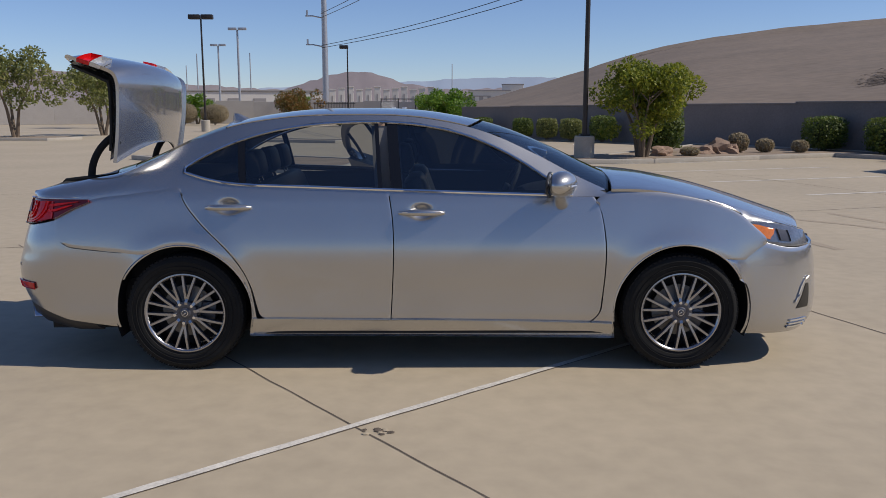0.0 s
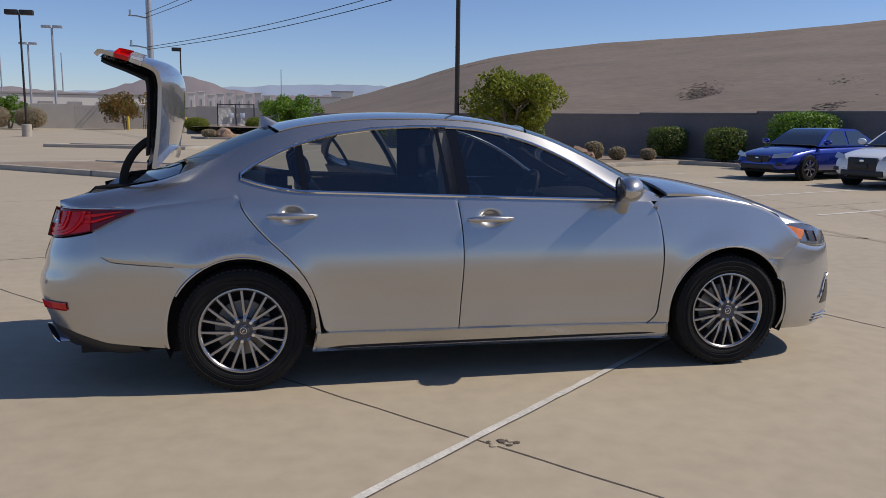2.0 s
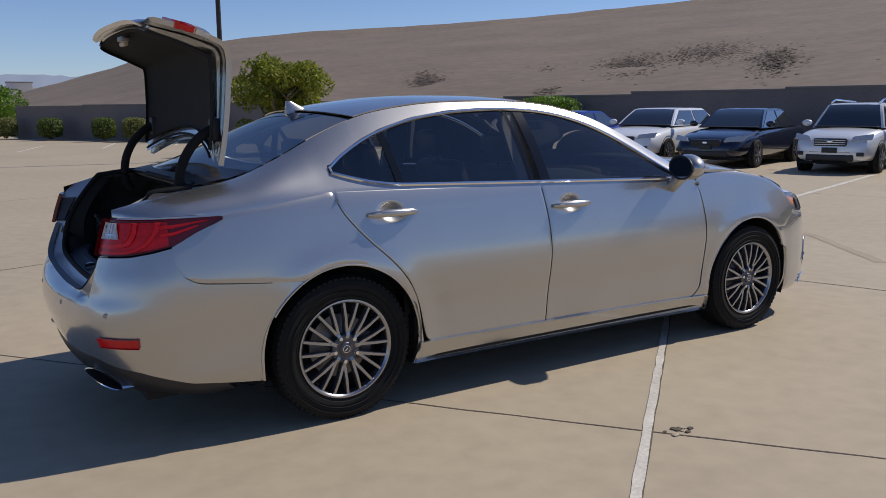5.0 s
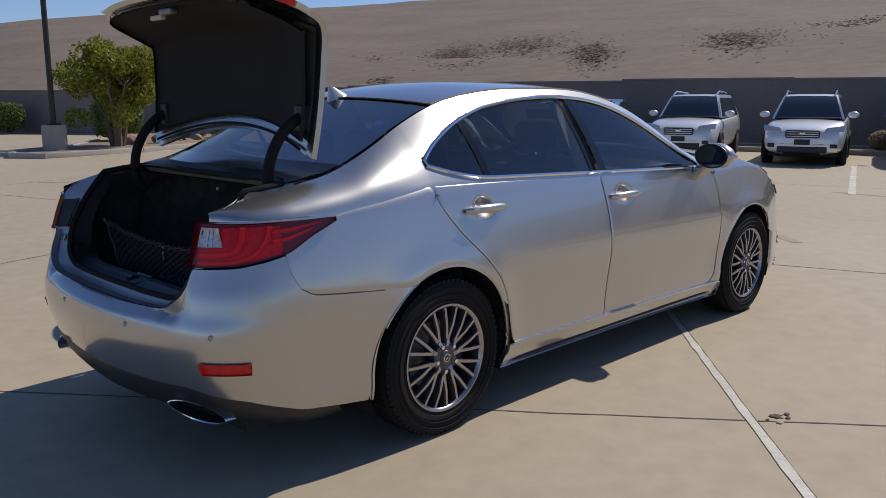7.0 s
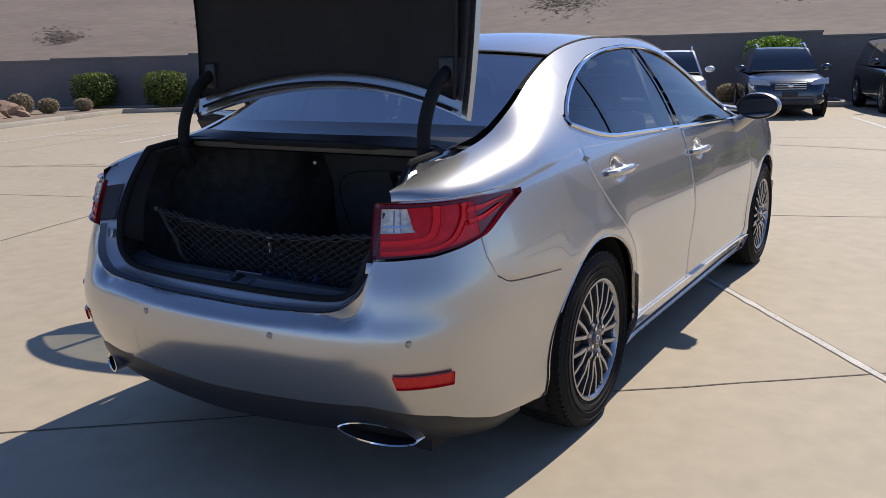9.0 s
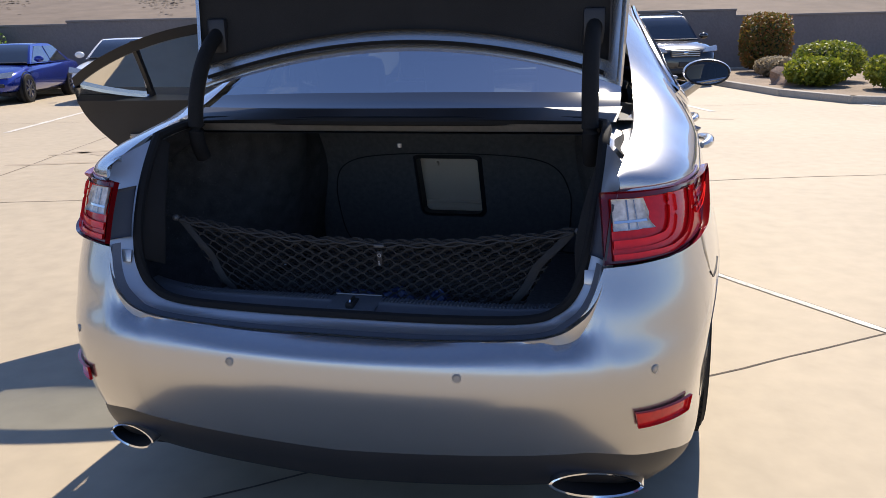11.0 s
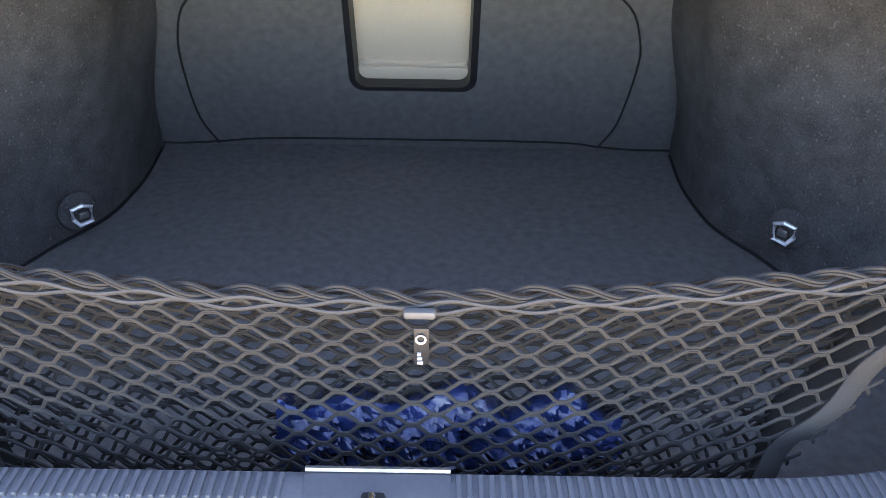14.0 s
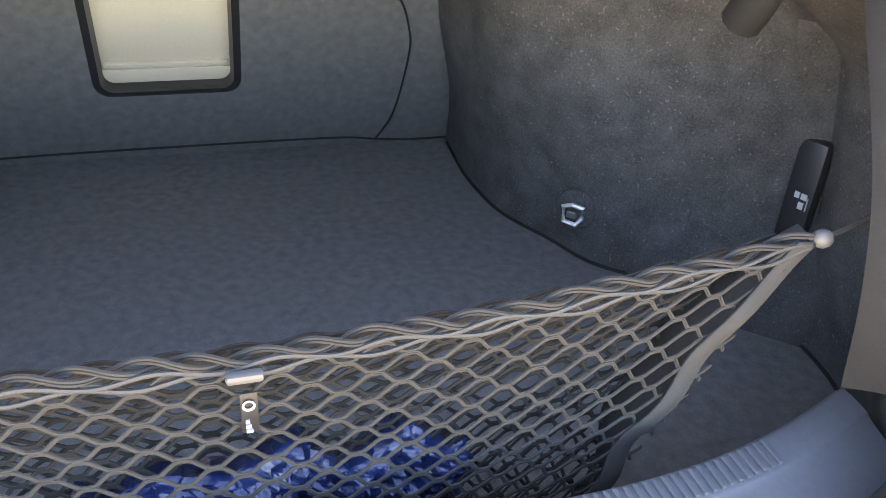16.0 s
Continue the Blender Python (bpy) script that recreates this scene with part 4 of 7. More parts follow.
def egg(bm, c, rx, ry, rz, nu=18, nv=12, squash=0.0):
    rings = []
    for i in range(nv + 1):
        b = math.pi * i / nv
        rings.append([bm.verts.new((c[0] + rx * math.sin(b) * math.cos(a) * (1 - squash * max(0, math.cos(a))), c[1] + ry * math.cos(b), c[2] + rz * math.sin(b) * math.sin(a))) for a in np.linspace(0, math.tau, nu + 1)[:-1]])
    for A, B in zip(rings, rings[1:]):
        for k in range(nu):
            bm.faces.new((A[k], A[(k + 1) % nu], B[(k + 1) % nu], B[k]))
    bmesh.ops.remove_doubles(bm, verts=bm.verts, dist=1e-5)


for sgn in (1, -1):
    mz = empty("door_mirror", "silver door mirror on a short arm", "mirror")
    mz.parent = car
    for key in ("category",):
        mz.pop(key, None)
    bm = bmesh.new()
    egg(bm, (0.70, -sgn * 0.985, 1.072), 0.085, 0.125, 0.073)
    for v in bm.verts:
        if v.co.x < 0.645:
            v.co.x = 0.645 + (v.co.x - 0.645) * 0.12
        t = abs(v.co.y) - 0.985
        v.co.x -= 0.30 * max(t, -0.12)
    part("mirror_cap", bm, PAINT, mz, "silver mirror cap")
    bm = bmesh.new()
    ring = [bm.verts.new((0.634 - 0.30 * (0.108 * math.cos(a)), -sgn * (0.985 + 0.108 * math.cos(a)), 1.072 + 0.060 * math.sin(a))) for a in np.linspace(0, math.tau, 29)[:-1]]
    bm.faces.new(ring)
    part("mirror_glass", bm, MIRROR, mz, "mirror glass", smooth=False)
    bm = bmesh.new()
    loop = [(0.634 - 0.30 * (0.112 * math.cos(a)), -sgn * (0.985 + 0.112 * math.cos(a)), 1.072 + 0.064 * math.sin(a)) for a in np.linspace(0, math.tau, 29)[:-1]]
    tube(bm, loop, 0.006, 6, closed=True)
    part("mirror_bezel", bm, TRIM, mz)
    bm = bmesh.new()
    tube(bm, [(0.72, -sgn * 0.845, 0.955), (0.71, -sgn * 0.88, 0.975), (0.70, -sgn * 0.93, 1.01), (0.70, -sgn * 0.96, 1.03)], [0.042, 0.038, 0.034, 0.03], 10)
    part("mirror_arm", bm, PAINT, mz)
    bm = bmesh.new()
    tube(bm, [(0.775, -sgn * 0.94, 1.062), (0.778, -sgn * 0.99, 1.066), (0.765, -sgn * 1.05, 1.07), (0.73, -sgn * 1.095, 1.07)], 0.007, 6)
    part("turn_signal", bm, CLEAR, mz, "clear turn signal strip")
# shark-fin aerial
bm = bmesh.new()
rings = []
for t in np.linspace(0, 1, 9):
    hh = 0.062 * (1 - t) ** 0.0 * t
    x0, x1 = -1.315 + 0.012 * t, -1.135 - 0.135 * t ** 1.1
    w = 0.034 * (1 - t * 0.85)
    rings.append([bm.verts.new(((x0 + x1) / 2 + (x1 - x0) / 2 * math.cos(a), w * math.sin(a), 1.372 + 0.05 * ((x0 + x1) / 2 + (x1 - x0) / 2 * math.cos(a) + 1.3) * 2.0 * (1 - t) + 0.076 * t)) for a in np.linspace(0, math.tau, 25)[:-1]])
for A, B in zip(rings, rings[1:]):
    for k in range(24):
        bm.faces.new((A[k], A[(k + 1) % 24], B[(k + 1) % 24], B[k]))
bm.faces.new(rings[-1])
part("shark_fin_aerial", bm, PAINT, car, "silver shark-fin roof aerial")

# ---- boot lid, raised ----
LID = spline([(-1.850, 1.165), (-1.828, 1.29), (-1.812, 1.42), (-1.803, 1.54), (-1.801, 1.625), (-1.822, 1.682), (-1.885, 1.715), (-1.96, 1.742), (-2.04, 1.764), (-2.105, 1.783), (-2.138, 1.768)], 120)
lid_w = curve1([0, 0.3, 0.55, 0.7, 0.85, 1.0], [0.615, 0.63, 0.642, 0.640, 0.60, 0.50])


def lid_at(u, w, d=0.0):
    """A point of the lid: u from its front edge to its rear edge, w across from -1 to 1, d inwards."""
    u0 = 0.090 * (1 - w * w)
    t = (u0 + (1 - u0) * u) * 119
    i = min(int(t), 118)
    f = t - i
    p = LID[i] * (1 - f) + LID[i + 1] * f
    q = LID[i + 1] - LID[i]
    q = q / np.linalg.norm(q)
    n = np.array((-q[1], q[0])) * -1.0      # outwards
    if n[0] + n[1] * 0.8 < 0:
        n = -n
    k = t / 119
    crown = 0.055 * (1 - w * w) * min(1, 5 * k) * (1 if k < 0.55 else 1 - (k - 0.55) / 0.45 * 0.7) - 0.02 * abs(w) ** 6
    p = p + n * (crown - d)
    return (p[0], w * lid_w(t / 119), p[1])


lid = sheet("boot_lid", lambda u, v: lid_at(u, 2 * v - 1), 40, 24, PAINT, car, "silver boot lid, raised on two arms", rim=0.022, flip=1, edge=0.012)
sheet("lid_inner_panel", lambda u, v: lid_at(0.004 + 0.99 * u, (2 * v - 1) * 0.985, 0.021), 30, 20, PAINT, lid, "painted inner panel", rim=0, edge=0)
sheet("lid_lining", lambda u, v: lid_at(0.04 + 0.885 * u, (2 * v - 1) * (0.952 - 0.04 * u), 0.032 + 0.03 * math.sin(math.pi * u)), 26, 20, LINING, lid, "black felt lining", rim=0.014, edge=0.02, flip=-1)
bm = bmesh.new()
tube(bm, [lid_at(0.012, w, 0.036) for w in np.linspace(-0.93, 0.93, 31)], 0.006, 6)
part("lid_edge_seal", bm, RUBBER, lid)
for sgn in (1, -1):
    sheet("lid_lamp", lambda u, v: lid_at(0.690 + 0.090 * u, sgn * (0.70 + 0.32 * v), -0.003), 8, 10, RED, lid, "red lamp on the raised lid", rim=0.022, flip=sgn)
    sheet("lid_clear_lamp", lambda u, v: lid_at(0.605 + 0.075 * u, sgn * (0.74 + 0.28 * v), -0.003), 6, 10, CLEAR, lid, "clear lamp on the raised lid", rim=0.022, flip=sgn)
    bm = bmesh.new()
    arm = spline([(-1.862, 1.325), (-1.915, 1.295), (-1.972, 1.235), (-2.012, 1.155), (-2.025, 1.07), (-2.016, 1.02), (-1.995, 0.985)], 30)
    tube(bm, [(x, sgn * (0.545 + 0.03 * max(0, (1.25 - z))), z) for x, z in arm], 0.0215, 12)
    part("lid_arm", bm, RUBBER, lid, "curved black hinge arm")
    bm = bmesh.new()
    box(bm, -1.875, -1.835, sgn * 0.545 - 0.03, sgn * 0.545 + 0.03, 1.27, 1.37, 0.01)
    part("hinge_plate", bm, TRIM, lid)
bm = bmesh.new()
p = lid_at(0.93, 0, 0.07)
box(bm, p[0] - 0.02, p[0] + 0.02, -0.05, 0.05, p[2] - 0.012, p[2] + 0.012, 0.005)
part("lid_catch", bm, STEEL, lid)
bm = bmesh.new()
p = lid_at(0.80, 0.25, 0.075)
box(bm, p[0] - 0.012, p[0] + 0.012, p[1] - 0.05, p[1] + 0.05, p[2] - 0.01, p[2] + 0.01, 0.006)
part("lid_pull", bm, BEIGE, lid, "pale pull grip inside the lid")

# ---- surround of the boot opening ----
INNER = spline([(-0.592, 1.062, -2.16), (-0.588, 0.975, -2.235), (-0.580, 0.90, -2.288), (-0.570, 0.825, -2.328), (-0.552, 0.752, -2.352), (-0.515, 0.704, -2.364), (-0.44, 0.676, -2.370), (-0.25, 0.667, -2.375), (0, 0.666, -2.378), (0.25, 0.667, -2.375)], 532)[:473:8]


def jamb(u, v, drop=0.0):
    """Across the surround: u from the top right round to the top left, v from the bumper in to the seal."""
    s = 1 if u < 0.5 else -1
    t = (u if u < 0.5 else 1 - u) * 2 * 59
    i = min(int(t), 58)
    f = t - i
    a = OUTER[i] * (1 - f) + OUTER[i + 1] * f
    b = INNER[i] * (1 - f) + INNER[i + 1] * f
    p = a + (b - a) * v
    return (p[2] + 0.010 * math.sin(math.pi * v), s * p[0], p[1] - drop - 0.004 * math.sin(math.pi * v) * (1 if t > 40 else 0))


sheet("boot_jamb", lambda u, v: jamb(u, v), 90, 8, PAINT_JAMB, car, "painted ledge round the boot opening", rim=0, edge=0)
sheet("jamb_groove", lambda u, v: (lambda p: (p[0] - 0.006, p[1] * 0.985, p[2] + 0.0035))(jamb(0.195 + 0.61 * u, 0.03 + 0.25 * v)), 60, 3, GROOVE, car, "dark protective strip on the ledge", rim=0, edge=0)
sheet("jamb_lip", lambda u, v: (lambda p: (p[0] + 0.016 * v, p[1] * (1 + 0.015 * v), p[2] - 0.03 * v))(jamb(0.10 + 0.80 * u, 0.0)), 80, 3, PAINT_JAMB, car, "painted lip under the ledge", rim=0, edge=0)
for u0, u1 in ((0.085, 0.185), (0.815, 0.915)):
    sheet("lamp_plate", lambda u, v: tuple(np.array(jamb(u0 + (u1 - u0) * u, 0.02 + 0.80 * v)) + np.array((-0.008, 0, 0.0))), 12, 6, PLATE, car, "charcoal plate beside the tail lamp", rim=0.006, edge=0.03, flip=1)
for sgn in (1, -1):
    # square cap
    bm = bmesh.new()
    box(bm, -0.014, 0.014, -0.003, 0.003, -0.016, 0.016, 0.0012)
    bmesh.ops.transform(bm, matrix=Matrix.Translation((-2.362, -sgn * 0.582, 0.785)) @ Matrix.Rotation(radians(90), 4, "Z") @ Matrix.Rotation(radians(18), 4, "X"), verts=bm.verts)
    part("jamb_cap", bm, PAINT_JAMB, car, "small square cap")
    # gutter along the haunch
    bm = bmesh.new()
    g0 = [np.array((x, rail_y(x), rail_z(x))) for x in [-1.415 - 0.910 * k / 36 for k in range(16, 35)]]
    g1 = spline([(-1.90, 0.600, 1.085), (-1.98, 0.590, 1.078), (-2.06, 0.592, 1.070), (-2.12, 0.592, 1.066), (-2.16, 0.591, 1.060)], 19)
    rows_g = []
    for p, q in zip(g0, g1):
        low_line = (p + q) / 2 + np.array((0, 0, -0.022))
        rows_g.append([bm.verts.new((c[0], -sgn * c[1], c[2])) for c in (p, p * 0.8 + low_line * 0.2 - np.array((0, 0, 0.012)), low_line, q * 0.8 + low_line * 0.2 - np.array((0, 0, 0.008)), q)])
    for A, B in zip(rows_g, rows_g[1:]):
        for k in range(4):
            bm.faces.new((A[k], A[k + 1], B[k + 1], B[k]))
    part("gutter", bm, PAINT_JAMB, car, "painted gutter beside the boot opening")
# rubber seal round the opening
seal = [(p[2] + 0.004, p[0], p[1]) for p in INNER]
front = [(-2.06, -0.594, 1.074), (-1.99, -0.588, 1.080), (-1.955, -0.55, 1.083), (-1.955, -0.45, 1.084), (-1.975, -0.2, 1.086), (-1.98, 0, 1.086)]
half = front[::-1] + seal
loop = half + [(x, -y, z) for x, y, z in half[::-1]][1:-1]
bm = bmesh.new()
tube(bm, loop, 0.013, 8, closed=True)
part("boot_seal", bm, RUBBER, car, "black rubber seal round the boot opening")
sheet("rear_deck_panel", lambda u, v: ((-1.84 - 0.125 * (1 - (2 * v - 1) ** 2)) * (1 - u) - 1.985 * u, (2 * v - 1) * (0.622 - 0.01 * u), 1.112 - 0.026 * u + 0.006 * (1 - (2 * v - 1) ** 2)), 4, 24, TRIM, car, "black panel under the rear window", rim=0.0, edge=0)
sheet("deck_flange", lambda u, v: (-1.975 + 0.03 * u, (2 * v - 1) * 0.57, 1.078 - 0.024 * u), 4, 24, FLANGE, car, "bare flange over the boot", rim=0.0, edge=0)

# ---- boot interior ----
floor_w = curve1([-2.36, -2.26, -2.16, -2.06, -1.95, -1.86, -1.77, -1.68, -1.58, -1.48, -1.36, -1.12], [0.55, 0.60, 0.73, 0.80, 0.825, 0.82, 0.735, 0.635, 0.590, 0.545, 0.530, 0.545])
ZF = 0.50


def liner(x, side):
    """Right half of the liner at x: from the floor's edge up to the roof of the boot."""
    def fn(v):
        w0 = floor_w(x)
        top = float(np.interp(x, [-2.36, -2.12, -2.05, -1.86, -1.76, -1.68, -1.60, -1.46, -1.12], [0.66, 0.68, 0.74, 0.735, 0.69, 0.61, 0.535, 0.465, 0.455]))
        z = ZF + (float(np.interp(x, [-2.36, -2.325, -2.285, -2.235, -2.16], [0.73, 0.81, 0.895, 0.97, 1.062])) - ZF) * v
        f = min(1, max(0, (z - ZF - 0.03) / 0.46))
        f = f * f * (3 - 2 * f)
        y = w0 + ((max(top, w0 * 0.97) if x < -1.86 else top) - w0) * f
        y = min(y, 0.625 + 1.3 * max(0, 1.045 - z))
        if x < -1.9:
            y = min(y, 0.60 + 0.9 * max(0, x + 2.36)) if z > 0.70 else y
        d = math.hypot(x + 1.41, z - 0.335)
        y = min(y, 0.675 + 1.6 * max(0, d - 0.40) ** 1.3)
        hump = (0.010 * math.sin(6 * x + 9 * z) + 0.012 * math.sin(19 * x - 5 * z + 1.0)) * f
        valley = 0.040 * math.exp(-((x + 1.845 - 0.10 * (z - 0.7)) / 0.055) ** 2) * min(1, max(0, (z - ZF) / 0.15))
        return (x, side * (y + hump + valley), z)
    return fn


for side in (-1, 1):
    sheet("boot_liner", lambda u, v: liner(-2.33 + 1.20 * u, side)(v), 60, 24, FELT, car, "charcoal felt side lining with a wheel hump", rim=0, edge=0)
RETURN = spline([(-0.590, 1.036, -2.11), (-0.560, 0.955, -2.19), (-0.545, 0.893, -2.235), (-0.535, 0.82, -2.265), (-0.54, 0.735, -2.272)], 40)
for side in (-1, 1):
    # felt edge that turns back from the seal into the boot
    def turn_back(u, v):
        a, b = INNER[min(int(u * 27), 27)], RETURN[min(int(u * 39), 39)]
        p = a + (b - a) * v
        return (p[2] + 0.012 * v + 0.006 * math.sin(math.pi * v), -side * p[0] if side > 0 else p[0], p[1])
    sheet("lining_edge", turn_back, 33, 8, EDGE_FELT, car, "felt edge of the lining inside the seal", rim=0.012, edge=0, flip=side)
sheet("boot_floor", lambda u, v: (-2.32 + 1.21 * u, (2 * v - 1) * floor_w(-2.32 + 1.21 * u), ZF + 0.004 * math.sin(5 * u) * math.sin(7 * v)), 40, 16, FELT_FLOOR, car, "charcoal carpet floor of the boot", rim=0, edge=0)
for side in (-1, 1):
    # dark tube paints the shadow line at the foot of the lining
    bm = bmesh.new()
    tube(bm, [(x, side * (floor_w(x) - 0.002), ZF + 0.002) for x in np.linspace(-2.20, -1.15, 50)], 0.003, 6)
    part("floor_gap", bm, DARK, car, "dark line for the shadow where carpet meets lining")
back_x = lambda z: -1.19 - (z - 0.67) * 0.42
PASS = (-0.108, 0.118, 0.662, 0.880)


def back_strip(y0, y1, z0, z1):
    sheet("seat_back_panel", lambda u, v: (back_x(z0 + (z1 - z0) * v), y0 + (y1 - y0) * u, z0 + (z1 - z0) * v), 8, 8, FELT_BACK, car, "charcoal felt back of the rear seat", rim=0, edge=0)


back_strip(-0.76, PASS[0], ZF, 1.05)
back_strip(PASS[1], 0.76, ZF, 1.05)
back_strip(PASS[0], PASS[1], ZF, PASS[2])
back_strip(PASS[0], PASS[1], PASS[3], 1.05)
for line in ([(0.425, 0.505), (0.452, 0.576), (0.456, 0.694), (0.446, 0.77), (0.415, 0.835), (0.34, 0.875), (0.2, 0.893), (0.0, 0.898), (-0.2, 0.893), (-0.33, 0.875), (-0.395, 0.835), (-0.425, 0.77), (-0.433, 0.709), (-0.42, 0.576), (-0.39, 0.508)], [(0.425, 0.509), (0.30, 0.520), (0.0, 0.522), (-0.30, 0.520), (-0.39, 0.510)], [(0.425, 0.509), (0.50, 0.503), (0.56, 0.503)], [(-0.39, 0.510), (-0.47, 0.503), (-0.55, 0.503)]):
    bm = bmesh.new()
    tube(bm, [(back_x(z) - 0.003, y, z) for y, z in spline(line, 60)], 0.0022, 6)
    part("seat_back_seam", bm, DARK, car)
# pass-through: black frame, beige flap set back
bm = bmesh.new()


def rounded(y0, y1, z0, z1, r, n=6):
    out = []
    for cy, cz, a0 in ((y1 - r, z1 - r * 0.4, 0), (y0 + r, z1 - r * 0.4, 90), (y0 + r, z0 + r, 180), (y1 - r, z0 + r, 270)):
        rr = r * 0.4 if a0 < 180 else r
        for a in np.linspace(a0, a0 + 90, n):
            out.append((cy + (rr if a0 >= 180 else r) * math.cos(radians(a)), cz + rr * math.sin(radians(a))))
    return out


O, M, I = rounded(-0.122, 0.132, 0.646, 0.892, 0.03), rounded(-0.108, 0.118, 0.660, 0.880, 0.022), rounded(-0.104, 0.114, 0.665, 0.876, 0.02)
ringO = [bm.verts.new((back_x(z) - 0.001, y, z)) for y, z in O]
ringM = [bm.verts.new((back_x(z) - 0.014, y, z)) for y, z in M]
ringI = [bm.verts.new((back_x(z) + 0.045, y, z)) for y, z in I]
for A, B in ((ringO, ringM), (ringM, ringI)):
    for k in range(len(A)):
        bm.faces.new((A[k], A[(k + 1) % len(A)], B[(k + 1) % len(A)], B[k]))
hatch = part("pass_through", bm, TRIM, car, "black frame of the ski hatch")
bm = bmesh.new()
box(bm, -0.010, 0.010, -0.112, 0.122, -0.115, 0.115, 0.004)
FLAP = Matrix.Translation((back_x(0.77) + 0.045, 0, 0.77)) @ Matrix.Rotation(math.atan(-0.42), 4, "Y")
bmesh.ops.transform(bm, matrix=FLAP, verts=bm.verts)
part("hatch_flap", bm, BEIGE, hatch, "beige plastic flap")
for nm, dims in (("flap_ledge", (-0.018, -0.008, -0.102, 0.112, -0.074, -0.064, 0.003)), ("flap_foot", (-0.014, -0.008, -0.112, 0.122, -0.112, -0.080, 0.004)), ("flap_catch", (-0.024, -0.008, 0.045, 0.056, 0.090, 0.105, 0.003))):
    bm = bmesh.new()
    box(bm, *dims, FLAP)
    part(nm, bm, BEIGE, hatch)
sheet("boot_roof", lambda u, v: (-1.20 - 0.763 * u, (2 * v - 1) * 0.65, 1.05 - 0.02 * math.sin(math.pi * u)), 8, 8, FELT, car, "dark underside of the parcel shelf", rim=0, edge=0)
bm = bmesh.new()
lathe(bm, [(0.006, 0), (0.006, 0.01), (0.0, 0.012)], 12, "z")
bmesh.ops.transform(bm, matrix=Matrix.Translation((-1.93, -0.02, 1.018)) @ Matrix.Rotation(radians(180), 4, "X"), verts=bm.verts)
part("roof_clip", bm, BEIGE, car, "small pale clip")
# sill plate
SILL = [(-2.255, 0.50), (-2.262, 0.65), (-2.268, 0.674), (-2.276, 0.680), (-2.303, 0.679), (-2.311, 0.675), (-2.345, 0.665), (-2.366, 0.655)]
sill_x = lambda y: 0.055 * max(0, (abs(y) - 0.30) / 0.3) ** 2
sill = sheet("sill_plate", lambda u, v: (lambda q, y: (q[0] + sill_x(y), y, q[1] + 0.012 * max(0, (abs(y) - 0.40) / 0.2) ** 2))(spline(SILL, 40)[min(int(v * 39.99), 39)], (2 * u - 1) * 0.595), 60, 24, SCUFF, car, "grey ribbed plastic sill plate", rim=0, edge=0)
bm = bmesh.new()
for k in range(-52, 53):
    y = k * 0.0092
    if abs(y) < 0.07:
        continue
    box(bm, -2.303 + sill_x(y), -2.274 + sill_x(y), y - 0.0022, y + 0.0022, 0.677 + 0.012 * max(0, (abs(y) - 0.40) / 0.2) ** 2, 0.6825 + 0.012 * max(0, (abs(y) - 0.40) / 0.2) ** 2, 0.001)
ribs = part("sill_ribs", bm, SCUFF, sill, smooth=False)
ribs["kind"] = "stuff"
bm = bmesh.new()
box(bm, -2.348, -2.272, -0.0690, 0.0560, 0.664, 0.6840, 0.006)
for v in bm.verts:
    if v.co.x < -2.32 and v.co.z > 0.67:
        v.co.z -= 0.010
latch = part("latch_cover", bm, SCUFF, sill, "latch cover in the sill")
bm = bmesh.new()
box(bm, -2.346, -2.298, -0.0145, 0.0055, 0.662, 0.6860, 0.003)
part("latch_slot", bm, DARK, latch)
bm = bmesh.new()
tube(bm, [(-2.340, -0.004, 0.680), (-2.334, -0.004, 0.689), (-2.306, -0.004, 0.690)], 0.003, 8)
part("striker", bm, CHROME, latch, "bright striker")
bm = bmesh.new()
tube(bm, [(-2.2735, y, 0.685) for y in np.linspace(-0.067, 0.054, 8)], 0.0028, 6)
part("latch_edge", bm, STEEL, latch)
# tie-down rings
for x, y, z in ((-1.555, 0.548, 0.552), (-1.645, -0.594, 0.587)):
    sg = 1 if y > 0 else -1
    hook = empty("tie_down", "chrome tie-down ring in the boot lining", "hook", "tie-down rings", pose(x, y, z, 0, 0, -45 * sg))
    bm = bmesh.new()
    egg(bm, (0, sg * 0.008, 0), 0.034, 0.010, 0.034, 16, 10)
    part("ring_cup", bm, FELT, hook)
    bm = bmesh.new()
    tube(bm, [(-0.016, -sg * 0.008, 0.012), (0.0, -sg * 0.013, 0.017), (0.016, -sg * 0.009, 0.009), (0.012, -sg * 0.015, -0.013), (-0.009, -sg * 0.014, -0.016), (-0.017, -sg * 0.009, -0.004)], 0.0040, 8, closed=True)
    part("ring", bm, HOOK, hook, "chrome ring")
    bm = bmesh.new()
    box(bm, -0.008, 0.008, -sg * 0.012 - 0.004, -sg * 0.012 + 0.004, -0.006, 0.006, 0.002)
    part("ring_plate", bm, STEEL, hook)
# black bracket on the right lining
bracket = empty("bracket", "black bracket with a small white label in the boot", "bracket")
bm = bmesh.new()
box(bm, -0.022, 0.022, -0.012, 0.012, -0.09, 0.085, 0.008)
bmesh.ops.transform(bm, matrix=pose(-1.862, -0.825, 0.700, 0, 0, 20), verts=bm.verts)
part("plate", bm, TRIM, bracket)
bm = bmesh.new()
